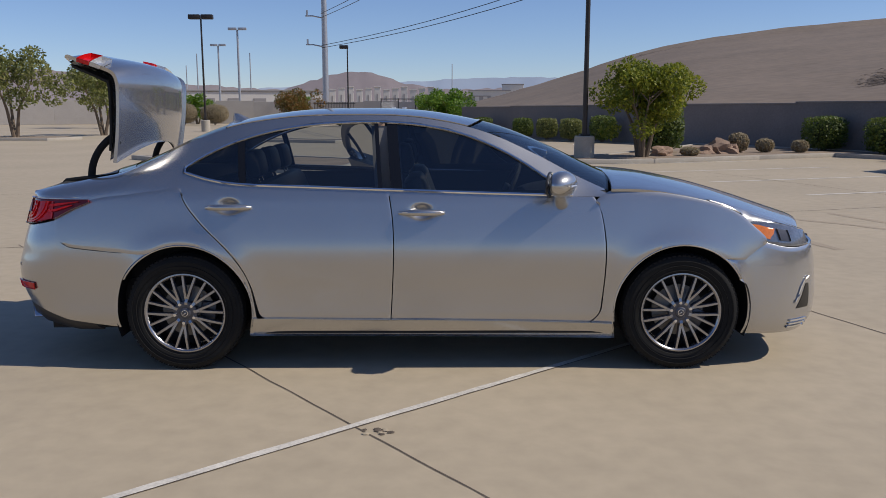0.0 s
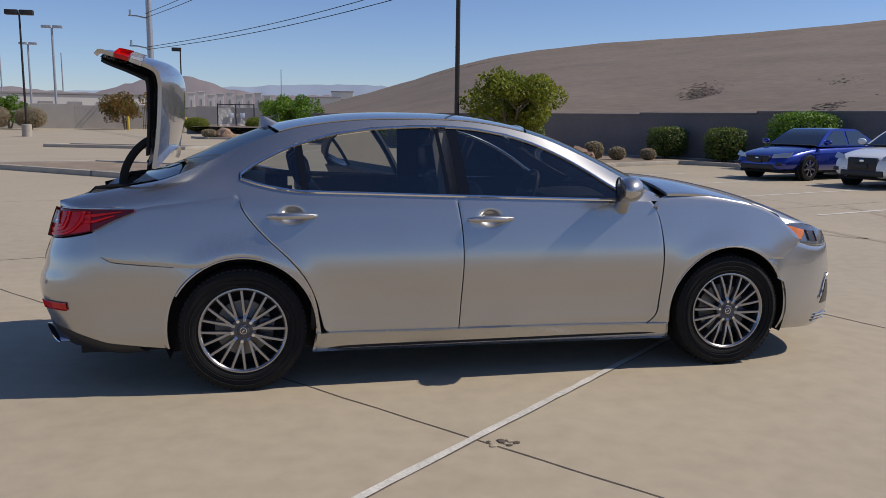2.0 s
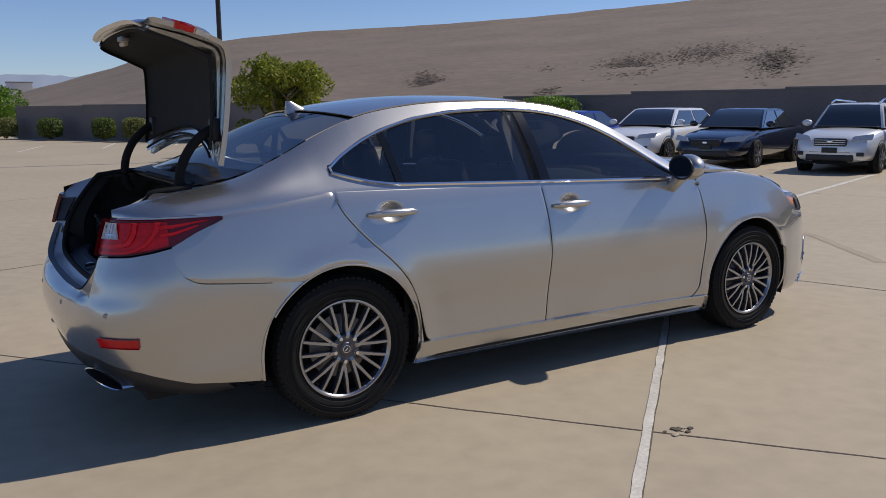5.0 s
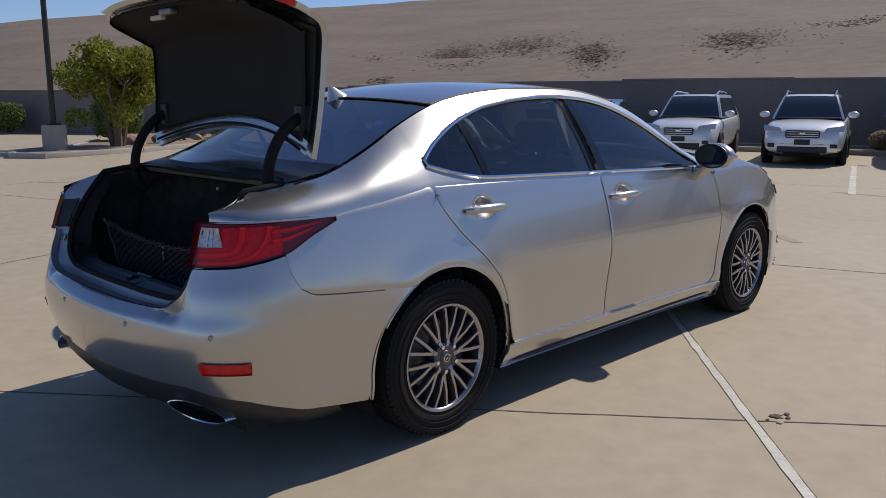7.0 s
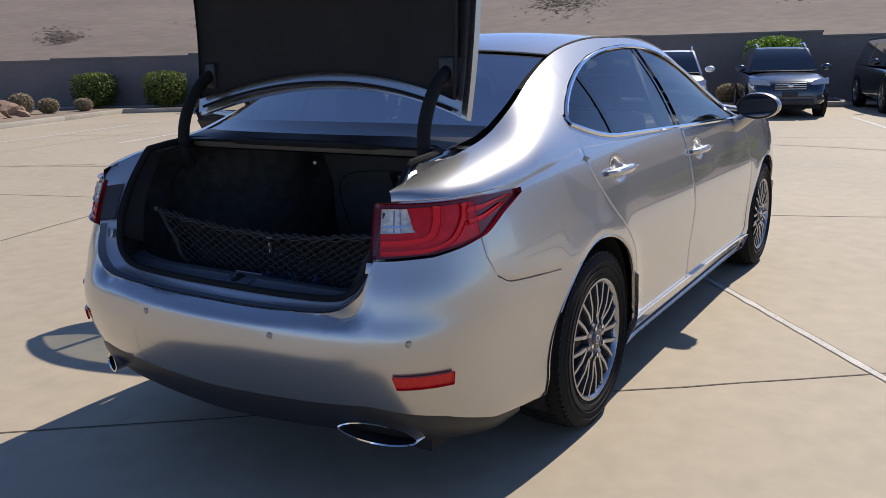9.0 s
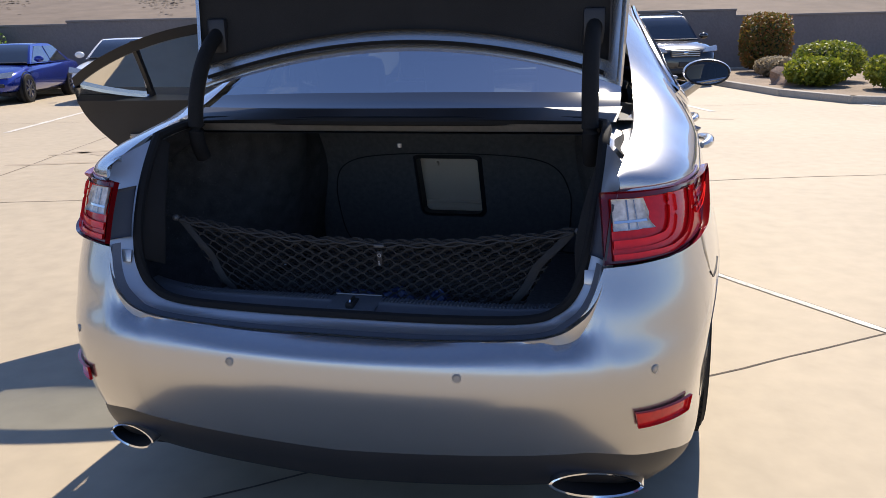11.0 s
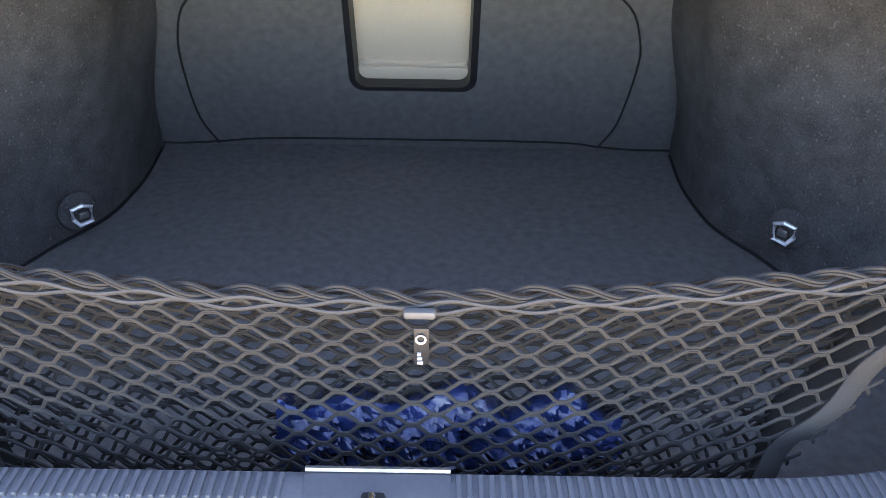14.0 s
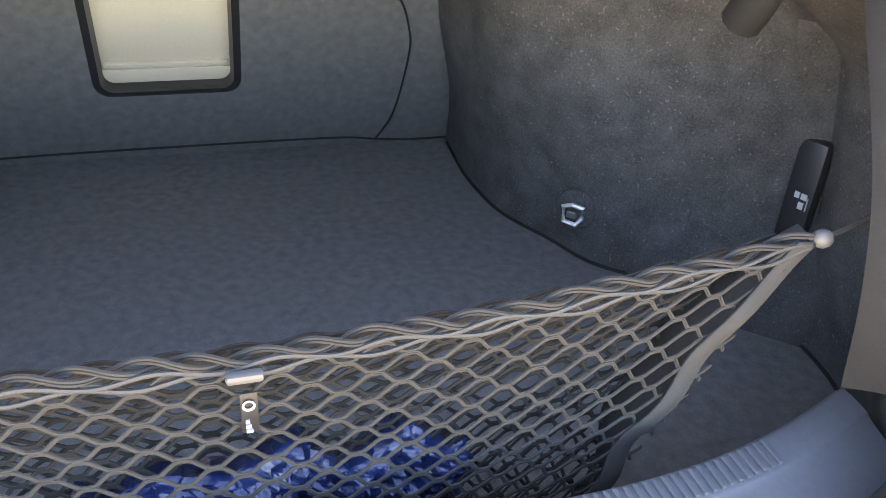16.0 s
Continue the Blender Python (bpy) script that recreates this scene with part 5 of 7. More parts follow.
for i, (a, b, c, d) in enumerate(((-0.022, -0.008, 0.012, 0.026), (-0.004, 0.008, 0.012, 0.026), (-0.018, -0.006, -0.012, 0.004), (-0.026, -0.024, -0.012, 0.020))):
    box(bm, a * 0.62, b * 0.62, 0.0125, 0.0145, (c - 0.01) * 0.62, (d - 0.01) * 0.62)
bmesh.ops.transform(bm, matrix=pose(-1.862, -0.825, 0.700, 0, 0, 20), verts=bm.verts)
part("label", bm, WHITE, bracket, "white label with plain bars", smooth=False)

# ---- cargo net ----
net = empty("cargo_net", "grey-brown stretch cargo net hung across the boot", "net")
NTOP, NBOT = 0.527, 0.350


def net_at(y, v, back=0.0):
    """y across as a share of the half width, v from the top cord down."""
    half_w = NTOP + (NBOT - NTOP) * v ** 0.9
    zt = 0.797 + 0.047 * y * y
    z = zt + (0.545 - zt) * v
    x = -2.189 + 0.012 * math.sin(math.pi * v) * -1 + back * math.sin(math.pi * min(1, v * 0.9 + 0.1)) + 0.006 * v
    return Vector((x, y * half_w, z))


def strands(name, back, material, rows, label):
    bm = bmesh.new()
    cells = 40
    for r in range(rows):
        v0 = 0.035 + 0.965 * r / rows
        amp = 0.43 / rows
        pts = []
        for k in range(cells * 8 + 1):
            y = -1 + 2 * k / (cells * 8)
            ph = k / 8 * math.tau / 1.0 * 0.5 * 1.0
            tri = math.asin(0.93 * math.sin(ph * 1.0)) / math.asin(0.93)
            tri = max(-1, min(1, tri * 1.45))
            wob = 0.004 * noise.noise((y * 6, r * 1.7, back * 30))
            pts.append(net_at(y, min(1.0, max(0.0, v0 + (amp if r % 2 else -amp) * tri + wob)), back))
        tube(bm, pts, 0.00135, 5)
        tube(bm, [p + Vector((-0.001, 0, 0.0026)) for p in pts], 0.0013, 5)
    ob = part(name, bm, material, net, label)
    ob["kind"] = "stuff"


strands("front_mesh", 0.0, CORD, 19, "knotted front layer of stretch cord")
strands("back_mesh", 0.055, CORD_SHADED, 19, "knotted back layer of stretch cord")
# made-up third layer, there only to darken the view through the cells
strands("folded_mesh", 0.078, CORD_SHADED, 30, "extra dense cord layer added to darken the net's cells")
for sgn in (-1, 1):
    # side tape and draw cord
    bm = bmesh.new()
    q = []
    for v in np.linspace(0, 0.95, 40):
        bow = Vector((0.003 * math.sin(21 * v), sgn * (0.004 * math.sin(17 * v) - 0.022 * math.sin(math.pi * v)), 0.0))
        p, b = net_at(sgn, v) + bow, net_at(sgn, v, 0.055) + bow
        q.append((bm.verts.new(p + Vector((-0.004, sgn * 0.008, 0.0))), bm.verts.new(p + Vector((-0.006, -sgn * 0.014, 0.004))), bm.verts.new(b + Vector((0.004, sgn * 0.004, 0.006)))))
    for a, b in zip(q, q[1:]):
        bm.faces.new((a[0], a[1], b[1], b[0]))
        bm.faces.new((a[0], b[0], b[2], a[2]))
    ob = part("side_tape", bm, TAPE, net, "stitched grey side tape")
    mod = ob.modifiers.new("thickness", "SOLIDIFY")
    mod.thickness = 0.003
    bm = bmesh.new()
    tip = net_at(sgn, 0)
    tube(bm, [tip, tip + Vector((0.0, sgn * 0.012, 0.003)), Vector((-2.188, sgn * 0.56, 0.851)), Vector((-2.185, sgn * 0.600, 0.864)), Vector((-2.18, sgn * 0.635, 0.874))], 0.0028, 8)
    part("draw_cord", bm, TAPE, net)
    bm = bmesh.new()
    egg(bm, (-2.190, sgn * 0.540, 0.847), 0.009, 0.010, 0.009, 12, 8)
    part("cord_bead", bm, BEAD, net, "pale grey bead")
for dz, rr, kk in ((0.0, 0.0021, 0), (-0.006, 0.0021, 1)):
    bm = bmesh.new()
    tube(bm, [net_at(y, 0) + Vector((-0.004, 0, dz + 0.0035 * math.sin(38 * y + kk * 2.2))) for y in np.linspace(-1, 1, 120)], rr, 6)
    part("top_cord", bm, TOPCORD, net, "pale elastic top cord")
for kk in range(2):
    bm = bmesh.new()
    for e in (0.0, 0.0032):
        tube(bm, [net_at(y, 0) + Vector((0.002 - 0.006 * math.cos(40 * y + kk * 2.6), 0, e + 0.003 + 0.0045 * math.sin(40 * y + kk * 2.6) + 0.002 * math.sin(17 * y))) for y in np.linspace(-1, 1, 220)], 0.0017, 5)
    part("edge_cord", bm, CORD, net, "cord wound round the top edge")
tag = bmesh.new()
box(tag, -2.206, -2.196, -0.053, -0.025, 0.7895, 0.7975, 0.003)
part("cord_clip", tag, BEAD, net, "pale plastic clip on the cord")
bm = bmesh.new()
box(bm, -2.204, -2.202, -0.047, -0.034, 0.742, 0.780, 0.0006)
label_ob = part("net_label", bm, TRIM, net, "black woven label with plain white marks")
bm = bmesh.new()
lathe(bm, [(0.0045, 0), (0.005, 0.001), (0.0034, 0.001), (0.0032, 0)], 20)
bmesh.ops.transform(bm, matrix=Matrix.Translation((-2.2055, -0.040, 0.770)) @ Matrix.Rotation(radians(90), 4, "Z"), verts=bm.verts)
for k in range(3):
    box(bm, -2.2065, -2.2045, -0.042 + 0.001 * k, -0.037, 0.744 + 0.0045 * k, 0.7465 + 0.0045 * k)
part("label_marks", bm, WHITE, label_ob, "plain white marks", smooth=False)
bm = bmesh.new()
tube(bm, spline([(-2.19, -0.345, 0.56), (-2.16, -0.37, 0.545), (-2.15, -0.385, 0.575), (-2.17, -0.375, 0.60), (-2.20, -0.33, 0.555), (-2.205, -0.25, 0.53)], 30), 0.0022, 6)
part("loose_cord", bm, CORD, net)

# crumpled blue bag in the net
bm = bmesh.new()
rng = random.Random(7)
nu, nv = 110, 36
grid = []
for i in range(nu + 1):
    row = []
    for j in range(nv + 1):
        u, v = i / nu, j / nv
        y = 0.105 - 0.345 * u
        z = 0.560 + 0.095 * v
        env = (math.sin(math.pi * min(max(u, 0.01), 0.99)) ** 0.35) * (math.sin(math.pi * v) ** 0.5)
        c = abs(noise.noise((y * 38, z * 38, 1.0))) * 0.036 - 0.012 + abs(noise.noise((y * 90, z * 110, 4.0))) * 0.024 + abs(noise.noise((y * 190, z * 230, 8.0))) * 0.010
        row.append(bm.verts.new((-2.150 - 0.022 * env + c * env, y + 0.6 * c, z + 0.035 * noise.noise((y * 20, 3.1, 0)) * v)))
    grid.append(row)
for i in range(nu):
    for j in range(nv):
        bm.faces.new((grid[i][j], grid[i + 1][j], grid[i + 1][j + 1], grid[i][j + 1]))
back = [bm.verts.new((-2.115, v.co.y, v.co.z)) for v in [r[0] for r in grid]]
back2 = [bm.verts.new((-2.115, v.co.y, v.co.z - 0.01)) for v in [r[-1] for r in grid]]
for i in range(nu):
    bm.faces.new((grid[i][0], back[i], back[i + 1], grid[i + 1][0]))
    bm.faces.new((grid[i][-1], grid[i + 1][-1], back2[i + 1], back2[i]))
bag = part("plastic_bag", bm, BAG, None, smooth=True)
tagged(bag, "crumpled shiny blue plastic bag behind the net", "bag")

# ---- cabin ----
bm = bmesh.new()
box(bm, -1.05, 1.0, -0.80, 0.80, 0.30, 0.36)
part("cabin_floor", bm, LEATHER, car, "dark cabin floor", smooth=False)
sheet("headliner", span(lambda t: (lambda p: (p[0], p[1] - 0.03, p[2] - 0.035))(rail(0.14 - 1.30 * t)), lambda t: 0.06 * (1 - t) ** 3, lambda t: 0.03), 16, 12, LINER, car, "grey headliner", rim=0, edge=0)
sheet("parcel_shelf", lambda u, v: (-1.28 - 0.655 * u, (2 * v - 1) * 0.66, 1.075 + 0.01 * u), 6, 6, LEATHER, car, "dark parcel shelf", rim=0, edge=0)
both("door_card", lambda u, v: (-1.05 + 2.05 * u, -(0.80 - 0.03 * v), 0.36 + 0.66 * v), 8, 6, LEATHER, "dark inner door board", rim=0, edge=0)


def seat(x, y, w, back_h, name, rear=False):
    s = new(name)
    s.parent = car
    s["label"] = "dark leather seat seen through the glass"
    bm = bmesh.new()
    box(bm, x - 0.02, x + 0.50, y - w / 2, y + w / 2, 0.42, 0.60, 0.05)
    part("cushion", bm, LEATHER, s)
    bm = bmesh.new()
    box(bm, -0.07, 0.07, y - w / 2 + 0.02, y + w / 2 - 0.02, 0, back_h, 0.06, Matrix.Translation((x - 0.02, 0, 0.50)) @ Matrix.Rotation(radians(-20), 4, "Y"))
    part("backrest", bm, LEATHER, s)
    for yy in ((y,) if not rear else (-0.42, 0.0, 0.42)):
        bm = bmesh.new()
        box(bm, -0.05, 0.05, yy - 0.13, yy + 0.13, 0.0, 0.17, 0.04, Matrix.Translation((x - 0.02 - 0.36 * (back_h + 0.04), 0, 0.50 + 0.93 * (back_h + 0.03))) @ Matrix.Rotation(radians(-12), 4, "Y"))
        part("headrest", bm, LEATHER, s)
        for e in (-0.05, 0.05):
            bm = bmesh.new()
            tube(bm, [(x - 0.02 - 0.35 * back_h, yy + e, 0.50 + 0.90 * back_h), (x - 0.02 - 0.36 * (back_h + 0.06), yy + e, 0.50 + 0.93 * (back_h + 0.06))], 0.006, 6)
            part("headrest_post", bm, CHROME, s)


seat(0.10, -0.37, 0.52, 0.62, "front_seat")
seat(0.10, 0.37, 0.52, 0.62, "front_seat")
seat(-0.82, 0.0, 1.34, 0.58, "rear_seat", True)
sheet("dashboard", lambda u, v: (0.62 + 0.34 * u, (2 * v - 1) * 0.72, 0.98 - 0.02 * u - 0.06 * (1 - u) ** 3 + 0.02 * math.cos(9 * v)), 10, 16, LEATHER, car, "dark dashboard", rim=0.2, edge=0)
bm = bmesh.new()
tube(bm, [tuple(Matrix.Translation((0.52, 0.37, 0.92)) @ Matrix.Rotation(radians(-65), 4, "Y") @ Vector((0.185 * math.cos(a), 0.185 * math.sin(a), 0))) for a in np.linspace(0, math.tau, 33)[:-1]], 0.015, 8, closed=True)
wheel_ob = part("steering_wheel", bm, LEATHER, car, "dark steering wheel")
bm = bmesh.new()
box(bm, -0.03, 0.03, -0.16, 0.16, -0.02, 0.02, 0.01, Matrix.Translation((0.52, 0.37, 0.92)) @ Matrix.Rotation(radians(-65), 4, "Y"))
part("wheel_spokes", bm, LEATHER, wheel_ob)
bm = bmesh.new()
box(bm, 0.32, 0.36, -0.11, 0.11, 1.27, 1.33, 0.012)
part("rear_view_mirror", bm, TRIM, car)
both("inner_pillar", lambda u, v: (-0.33 + 0.16 * u - 0.03 * v, -(0.78 - 0.17 * v), 1.0 + 0.38 * v), 3, 5, LINER, "grey inner pillar", rim=0.02, edge=0)

# ---- left rear door, swung open ----
hinge = Vector((-0.27, 0.87, 0))
SWING = Matrix.Translation(hinge) @ Matrix.Rotation(radians(-70), 4, "Z") @ Matrix.Translation(-hinge)
ldoor = sheet("rear_door", lambda u, v: right(rear_door_fn(u, v)), 30, 22, PAINT, car, "silver rear door, swung wide open", flip=-1)
ldoor.matrix_basis = SWING
in_fn = ruled(lambda x, z: (x, side_y(x, z) - 0.075, z), inset(CUT, 0.02), inset(SEAM, -0.03))
sheet("door_trim", in_fn, 20, 16, LEATHER, ldoor, "brown-black upper trim of the open door", rim=0.06, edge=0.02, flip=1)
bm = bmesh.new()
pan = [(-1.20, 0.88), (-1.08, 0.66), (-0.98, 0.50), (-0.5, 0.46), (-0.34, 0.50), (-0.34, 0.90), (-0.7, 0.90)]
va = [bm.verts.new((x, side_y(x, z) - 0.080, z)) for x, z in pan]
vb = [bm.verts.new((x, side_y(x, z) - 0.105, z)) for x, z in pan]
bm.faces.new(vb)
for k in range(len(pan)):
    bm.faces.new((va[k], va[(k + 1) % len(pan)], vb[(k + 1) % len(pan)], vb[k]))
bmesh.ops.bevel(bm, geom=bm.edges[:], offset=0.008, segments=2, affect="EDGES")
part("door_panel", bm, BEIGE, ldoor, "beige lower door panel")
bm = bmesh.new()
box(bm, -0.95, -0.45, 0.735, 0.79, 0.74, 0.785, 0.015)
part("arm_rest", bm, LEATHER, ldoor)
bm = bmesh.new()
box(bm, -0.85, -0.72, 0.775, 0.80, 0.925, 0.955, 0.008)
part("inner_handle", bm, CHROME, ldoor, "bright inner handle")
fr = [(x, z) for x, z in spline(DLO_TOP[:9], 30) if x < -0.26]
bm = bmesh.new()
rows_f = []
for x, z in fr:
    p, q = upper(x, z + 0.008), upper(x, z - 0.035)
    rows_f.append([bm.verts.new((p[0], -p[1] + 0.002, p[2])), bm.verts.new((q[0], -q[1] + 0.002, q[2])), bm.verts.new((q[0], -q[1] - 0.035, q[2])), bm.verts.new((p[0], -p[1] - 0.035, p[2]))])
for a, b in zip(rows_f, rows_f[1:]):
    for c in range(4):
        bm.faces.new((a[c], a[(c + 1) % 4], b[(c + 1) % 4], b[c]))
part("window_frame", bm, TRIM, ldoor, "black window frame")
for x0, x1 in ((-1.40, -1.10), (-1.08, -0.27)):
    def pane(u, v, x0=x0, x1=x1):
        x = x0 + (x1 - x0) * u
        p = side_glass(x, low_x(x) + (top_x(x) - low_x(x)) * v)
        return (p[0], -p[1], p[2])
    sheet("door_pane", pane, 10, 6, GLASS, ldoor, "dark tinted pane", rim=0, edge=0)
for xa, wd in ((-1.09, 0.018), (-0.285, 0.025)):
    bm = bmesh.new()
    tube(bm, [right(upper(xa - 0.03 * (v - 0.5), low_x(xa) + (top_x(xa) - low_x(xa)) * v)) for v in np.linspace(0, 1, 6)], wd, 6)
    part("frame_upright", bm, TRIM, ldoor)
sheet("door_belt", lambda u, v: right(upper(-1.415 + 1.15 * u, belt_z(-1.415 + 1.15 * u) * (1 - v) + v * (low_x(-1.415 + 1.15 * u) + 0.004))), 20, 3, PAINT, ldoor, rim=0.03, edge=0, flip=-1)

# ---- ground ----
bm = bmesh.new()
bmesh.ops.create_grid(bm, x_segments=2, y_segments=2, size=2500)
tagged(part("ground", bm, CONCRETE, None, smooth=False), "pale sun-bleached concrete parking lot", "ground", kind="structure")


def strip(name, pts, width, z, material, label, category, wander=0.0):
    """A flat band along a line on the ground."""
    pts = [Vector((*p, 0)) for p in pts]
    verts, faces = [], []
    n = 0
    for a, b in zip(pts, pts[1:]):
        side = (b - a).normalized().cross(Vector((0, 0, 1)))
        m = max(2, int((b - a).length / 0.12))
        for k in range(m + 1):
            p = a.lerp(b, k / m)
            w = width * (1 + 0.35 * noise.noise((p.x * 9, p.y * 9, 2.0)))
            p = p + side * wander * noise.noise((p.x * 3, p.y * 3, 7.0))
            verts += [p + side * w / 2 + Vector((0, 0, z)), p - side * w / 2 + Vector((0, 0, z))]
            if k:
                faces.append((n - 2, n - 1, n + 1, n))
            n += 2
    return tagged(raw(name, verts, faces, material, None, smooth=False), label, category, kind="structure")


strip("joint_1", [(-4.6, 3.54), (-0.37, -1.752), (2.9, -5.85)], 0.010, 0.002, JOINT, "dark joint between concrete slabs", "joint", 0.010)
strip("joint_2", [(-0.6, 12.7), (1.61, 4.82), (2.80, 0.42), (3.62, -1.9), (5.3, -7.9)], 0.012, 0.002, JOINT, "dark joint between concrete slabs", "joint", 0.012)
strip("joint_3", [(6.3, 14.5), (8.6, 6.4), (11.2, -3)], 0.012, 0.002, JOINT, "dark joint between concrete slabs", "joint", 0.012)
strip("joint_4", [(-9, 8.6), (-2, 10.4), (8, 13.3)], 0.012, 0.002, JOINT, "dark joint between concrete slabs", "joint", 0.012)
strip("joint_5", [(-6, 2.9), (4, 6.1), (10, 8.0)], 0.012, 0.002, JOINT, "dark joint between concrete slabs", "joint", 0.012)
strip("painted_line_1", [(-4.6, -5.35), (-0.37, -1.745), (0.92, -0.66), (1.9, 0.18)], 0.042, 0.004, LINE, "worn white painted line on the concrete", "painted line", 0.004)
strip("joint_6", [(-4.6, -5.38), (-0.37, -1.775), (0.92, -0.69), (1.9, 0.15)], 0.008, 0.003, JOINT, "dark joint beside the painted line", "joint", 0.006)
# crumbled patch where the joints cross
rng = random.Random(3)
for k in range(14):
    bm = bmesh.new()
    r = rng.uniform(0.006, 0.018)
    bmesh.ops.create_icosphere(bm, subdivisions=1, radius=r, matrix=Matrix.Translation((-0.25 + rng.uniform(-0.07, 0.07), -1.825 + rng.uniform(-0.035, 0.035), 0.003)) @ Matrix.Diagonal((1.3, 1, 0.35, 1)))
    tagged(part("rubble", bm, JOINT if k % 3 else CONCRETE, None, smooth=False), "crumbled dark filler at a slab joint", "rubble", "rubble at the joint")
for k in range(-2, 7):
    a = Vector((8.92 - 0.3 * 2.75 * k, 0.95 + 0.95 * 2.75 * k))
    strip("painted_line_%d" % (k + 4), [tuple(a), tuple(a + Vector((5.3, 1.73)))], 0.10, 0.004, LINE, "worn white parking bay line", "painted line")
for k in range(5):
    a = Vector((-3.0 + 2.9 * k, 26.5 + 0.9 * k))
    strip("painted_line_%d" % (k + 20), [tuple(a), tuple(a + Vector((1.4, 4.8)))], 0.10, 0.004, LINE, "worn white parking bay line", "painted line")
# soft tyre marks
rng = random.Random(11)
for k in range(9):
    x, y = rng.uniform(3, 10), rng.uniform(-3, 9)
    a = rng.uniform(0.9, 2.2)
    strip("tyre_mark_%d" % (k + 1), [(x, y), (x + 1.5 * math.cos(a), y + 1.5 * math.sin(a)), (x + 3.2 * math.cos(a + 0.1), y + 3.2 * math.sin(a + 0.1))], 0.12, 0.0025, MARK, "faint grey tyre mark on the concrete", "tyre mark", 0.02)


def island(name, poly, label, height=0.13):
    """A planting bed: gravel inside a raised concrete kerb."""
    bm = bmesh.new()
    top = [bm.verts.new((x, y, height - 0.03)) for x, y in poly]
    bm.faces.new(top)
    bed = tagged(part(name, bm, GRAVEL, None, smooth=False), label, "planting bed", kind="structure")
    n = len(poly)
    for i in range(n):
        a, b = Vector(poly[i]), Vector(poly[(i + 1) % n])
        d = b - a
        bm = bmesh.new()
        m = Matrix.Translation((*a, 0)) @ Matrix.Rotation(math.atan2(d.y, d.x), 4, "Z")
        box(bm, -0.06, d.length + 0.06, -0.075, 0.075, -0.05, height, 0.02, m)
        part("kerb", bm, KERB, bed)
    return bed


WALL = [(1.4, 42.6), (3.84, 38.2), (6.9, 33.6), (9.9, 29.0), (12.86, 24.4), (15.15, 20.2), (16.70, 15.4), (18.2, 10.8), (19.6, 6.2), (20.9, 1.6), (22.1, -3.0), (23.0, -7.6), (23.8, -13.0)]
TOPS = [1.62, 1.66, 1.68, 1.70, 1.75, 1.81, 1.90, 1.95, 1.93, 1.80, 1.62, 1.5]
wall = empty("wall_north", "grey-brown block boundary wall with stepped top", "wall", kind="structure")
for (a, b), h in zip(zip(WALL, WALL[1:]), TOPS):
    a, b = Vector(a), Vector(b)
    d = b - a
    m = Matrix.Translation((*a, 0)) @ Matrix.Rotation(math.atan2(d.y, d.x), 4, "Z")
    bm = bmesh.new()
    box(bm, 0.0, d.length, -0.0, 0.20, -0.1, h - 0.06, 0.0, m)
    part("wall_panel", bm, BLOCK, wall, smooth=False)
    bm = bmesh.new()
    box(bm, -0.02, d.length + 0.02, -0.03, 0.23, h - 0.06, h, 0.012, m)
    part("wall_cap", bm, BLOCK_CAP, wall, smooth=False)
island("planting_bed_1", [(2.9, 17.5), (3.4, 16.8), (6.0, 17.3), (9.5, 19.0), (12.4, 20.3), (13.3, 19.0), (14.7, 15.6), (15.9, 11.8), (16.6, 9.6), (17.6, 4.6), (18.7, 0.6), (20.9, 1.2), (19.4, 6.0), (18.0, 10.6), (16.5, 15.2), (14.95, 20.0), (12.7, 24.2), (10.4, 27.6), (8.2, 24.0), (5.2, 19.9), (3.3, 18.6)], "brown gravel planting bed along the wall with a concrete kerb")
island("planting_bed_2", [(18.5, -1.5), (12.9, -3.1), (11.2, -4.0), (10.6, -6.0), (11.0, -12.0), (23.2, -12.0), (22.0, -3.2), (21.2, -0.3)], "brown planting bed with low shrubs")
island("planting_bed_3", [(-9.0, 19.2), (-7.2, 17.4), (-5.2, 15.5), (-3.2, 13.6), (-2.3, 14.4), (-2.0, 16.4), (-2.4, 17.8), (-6.0, 20.2)], "tan gravel island with a concrete kerb")
island("planting_bed_4", [(-4.5, 47.0), (0.5, 46.5), (2.2, 48.2), (1.0, 50.0), (-4.0, 50.4), (-5.6, 48.8)], "tan gravel island under a tree")
island("planting_bed_5", [(-25, 34.5), (-18.5, 34.0), (-17.6, 35.6), (-19, 37.4), (-26, 37.4)], "tan gravel island under a tree")
island("planting_bed_6", [(-10.5, 33.5), (-4.5, 31.0), (-3.6, 32.2), (-9.8, 34.8)], "narrow tan gravel island")

# ---- hill ----
crest_el = curve1([-20, 0, 3, 6.5, 10, 13, 16, 22, 28, 40, 50, 70, 100, 130], [-0.8, 0.0, 0.55, 1.45, 2.5, 3.5, 4.2, 4.9, 5.35, 6.1, 6.75, 7.4, 7.6, 7.0])
W = np.array(WALL)


def wall_r(az):
    """The distance of the wall's line in that direction from the car."""
    d = np.array((math.sin(az), math.cos(az)))
    best = 60.0
    for a, b in zip(W, W[1:]):
        M = np.array((d, a - b)).T
        if abs(np.linalg.det(M)) > 1e-9:
            r, t = np.linalg.solve(M, a)
            if r > 0 and -0.02 <= t <= 1.02:
                best = min(best, r)
    return best


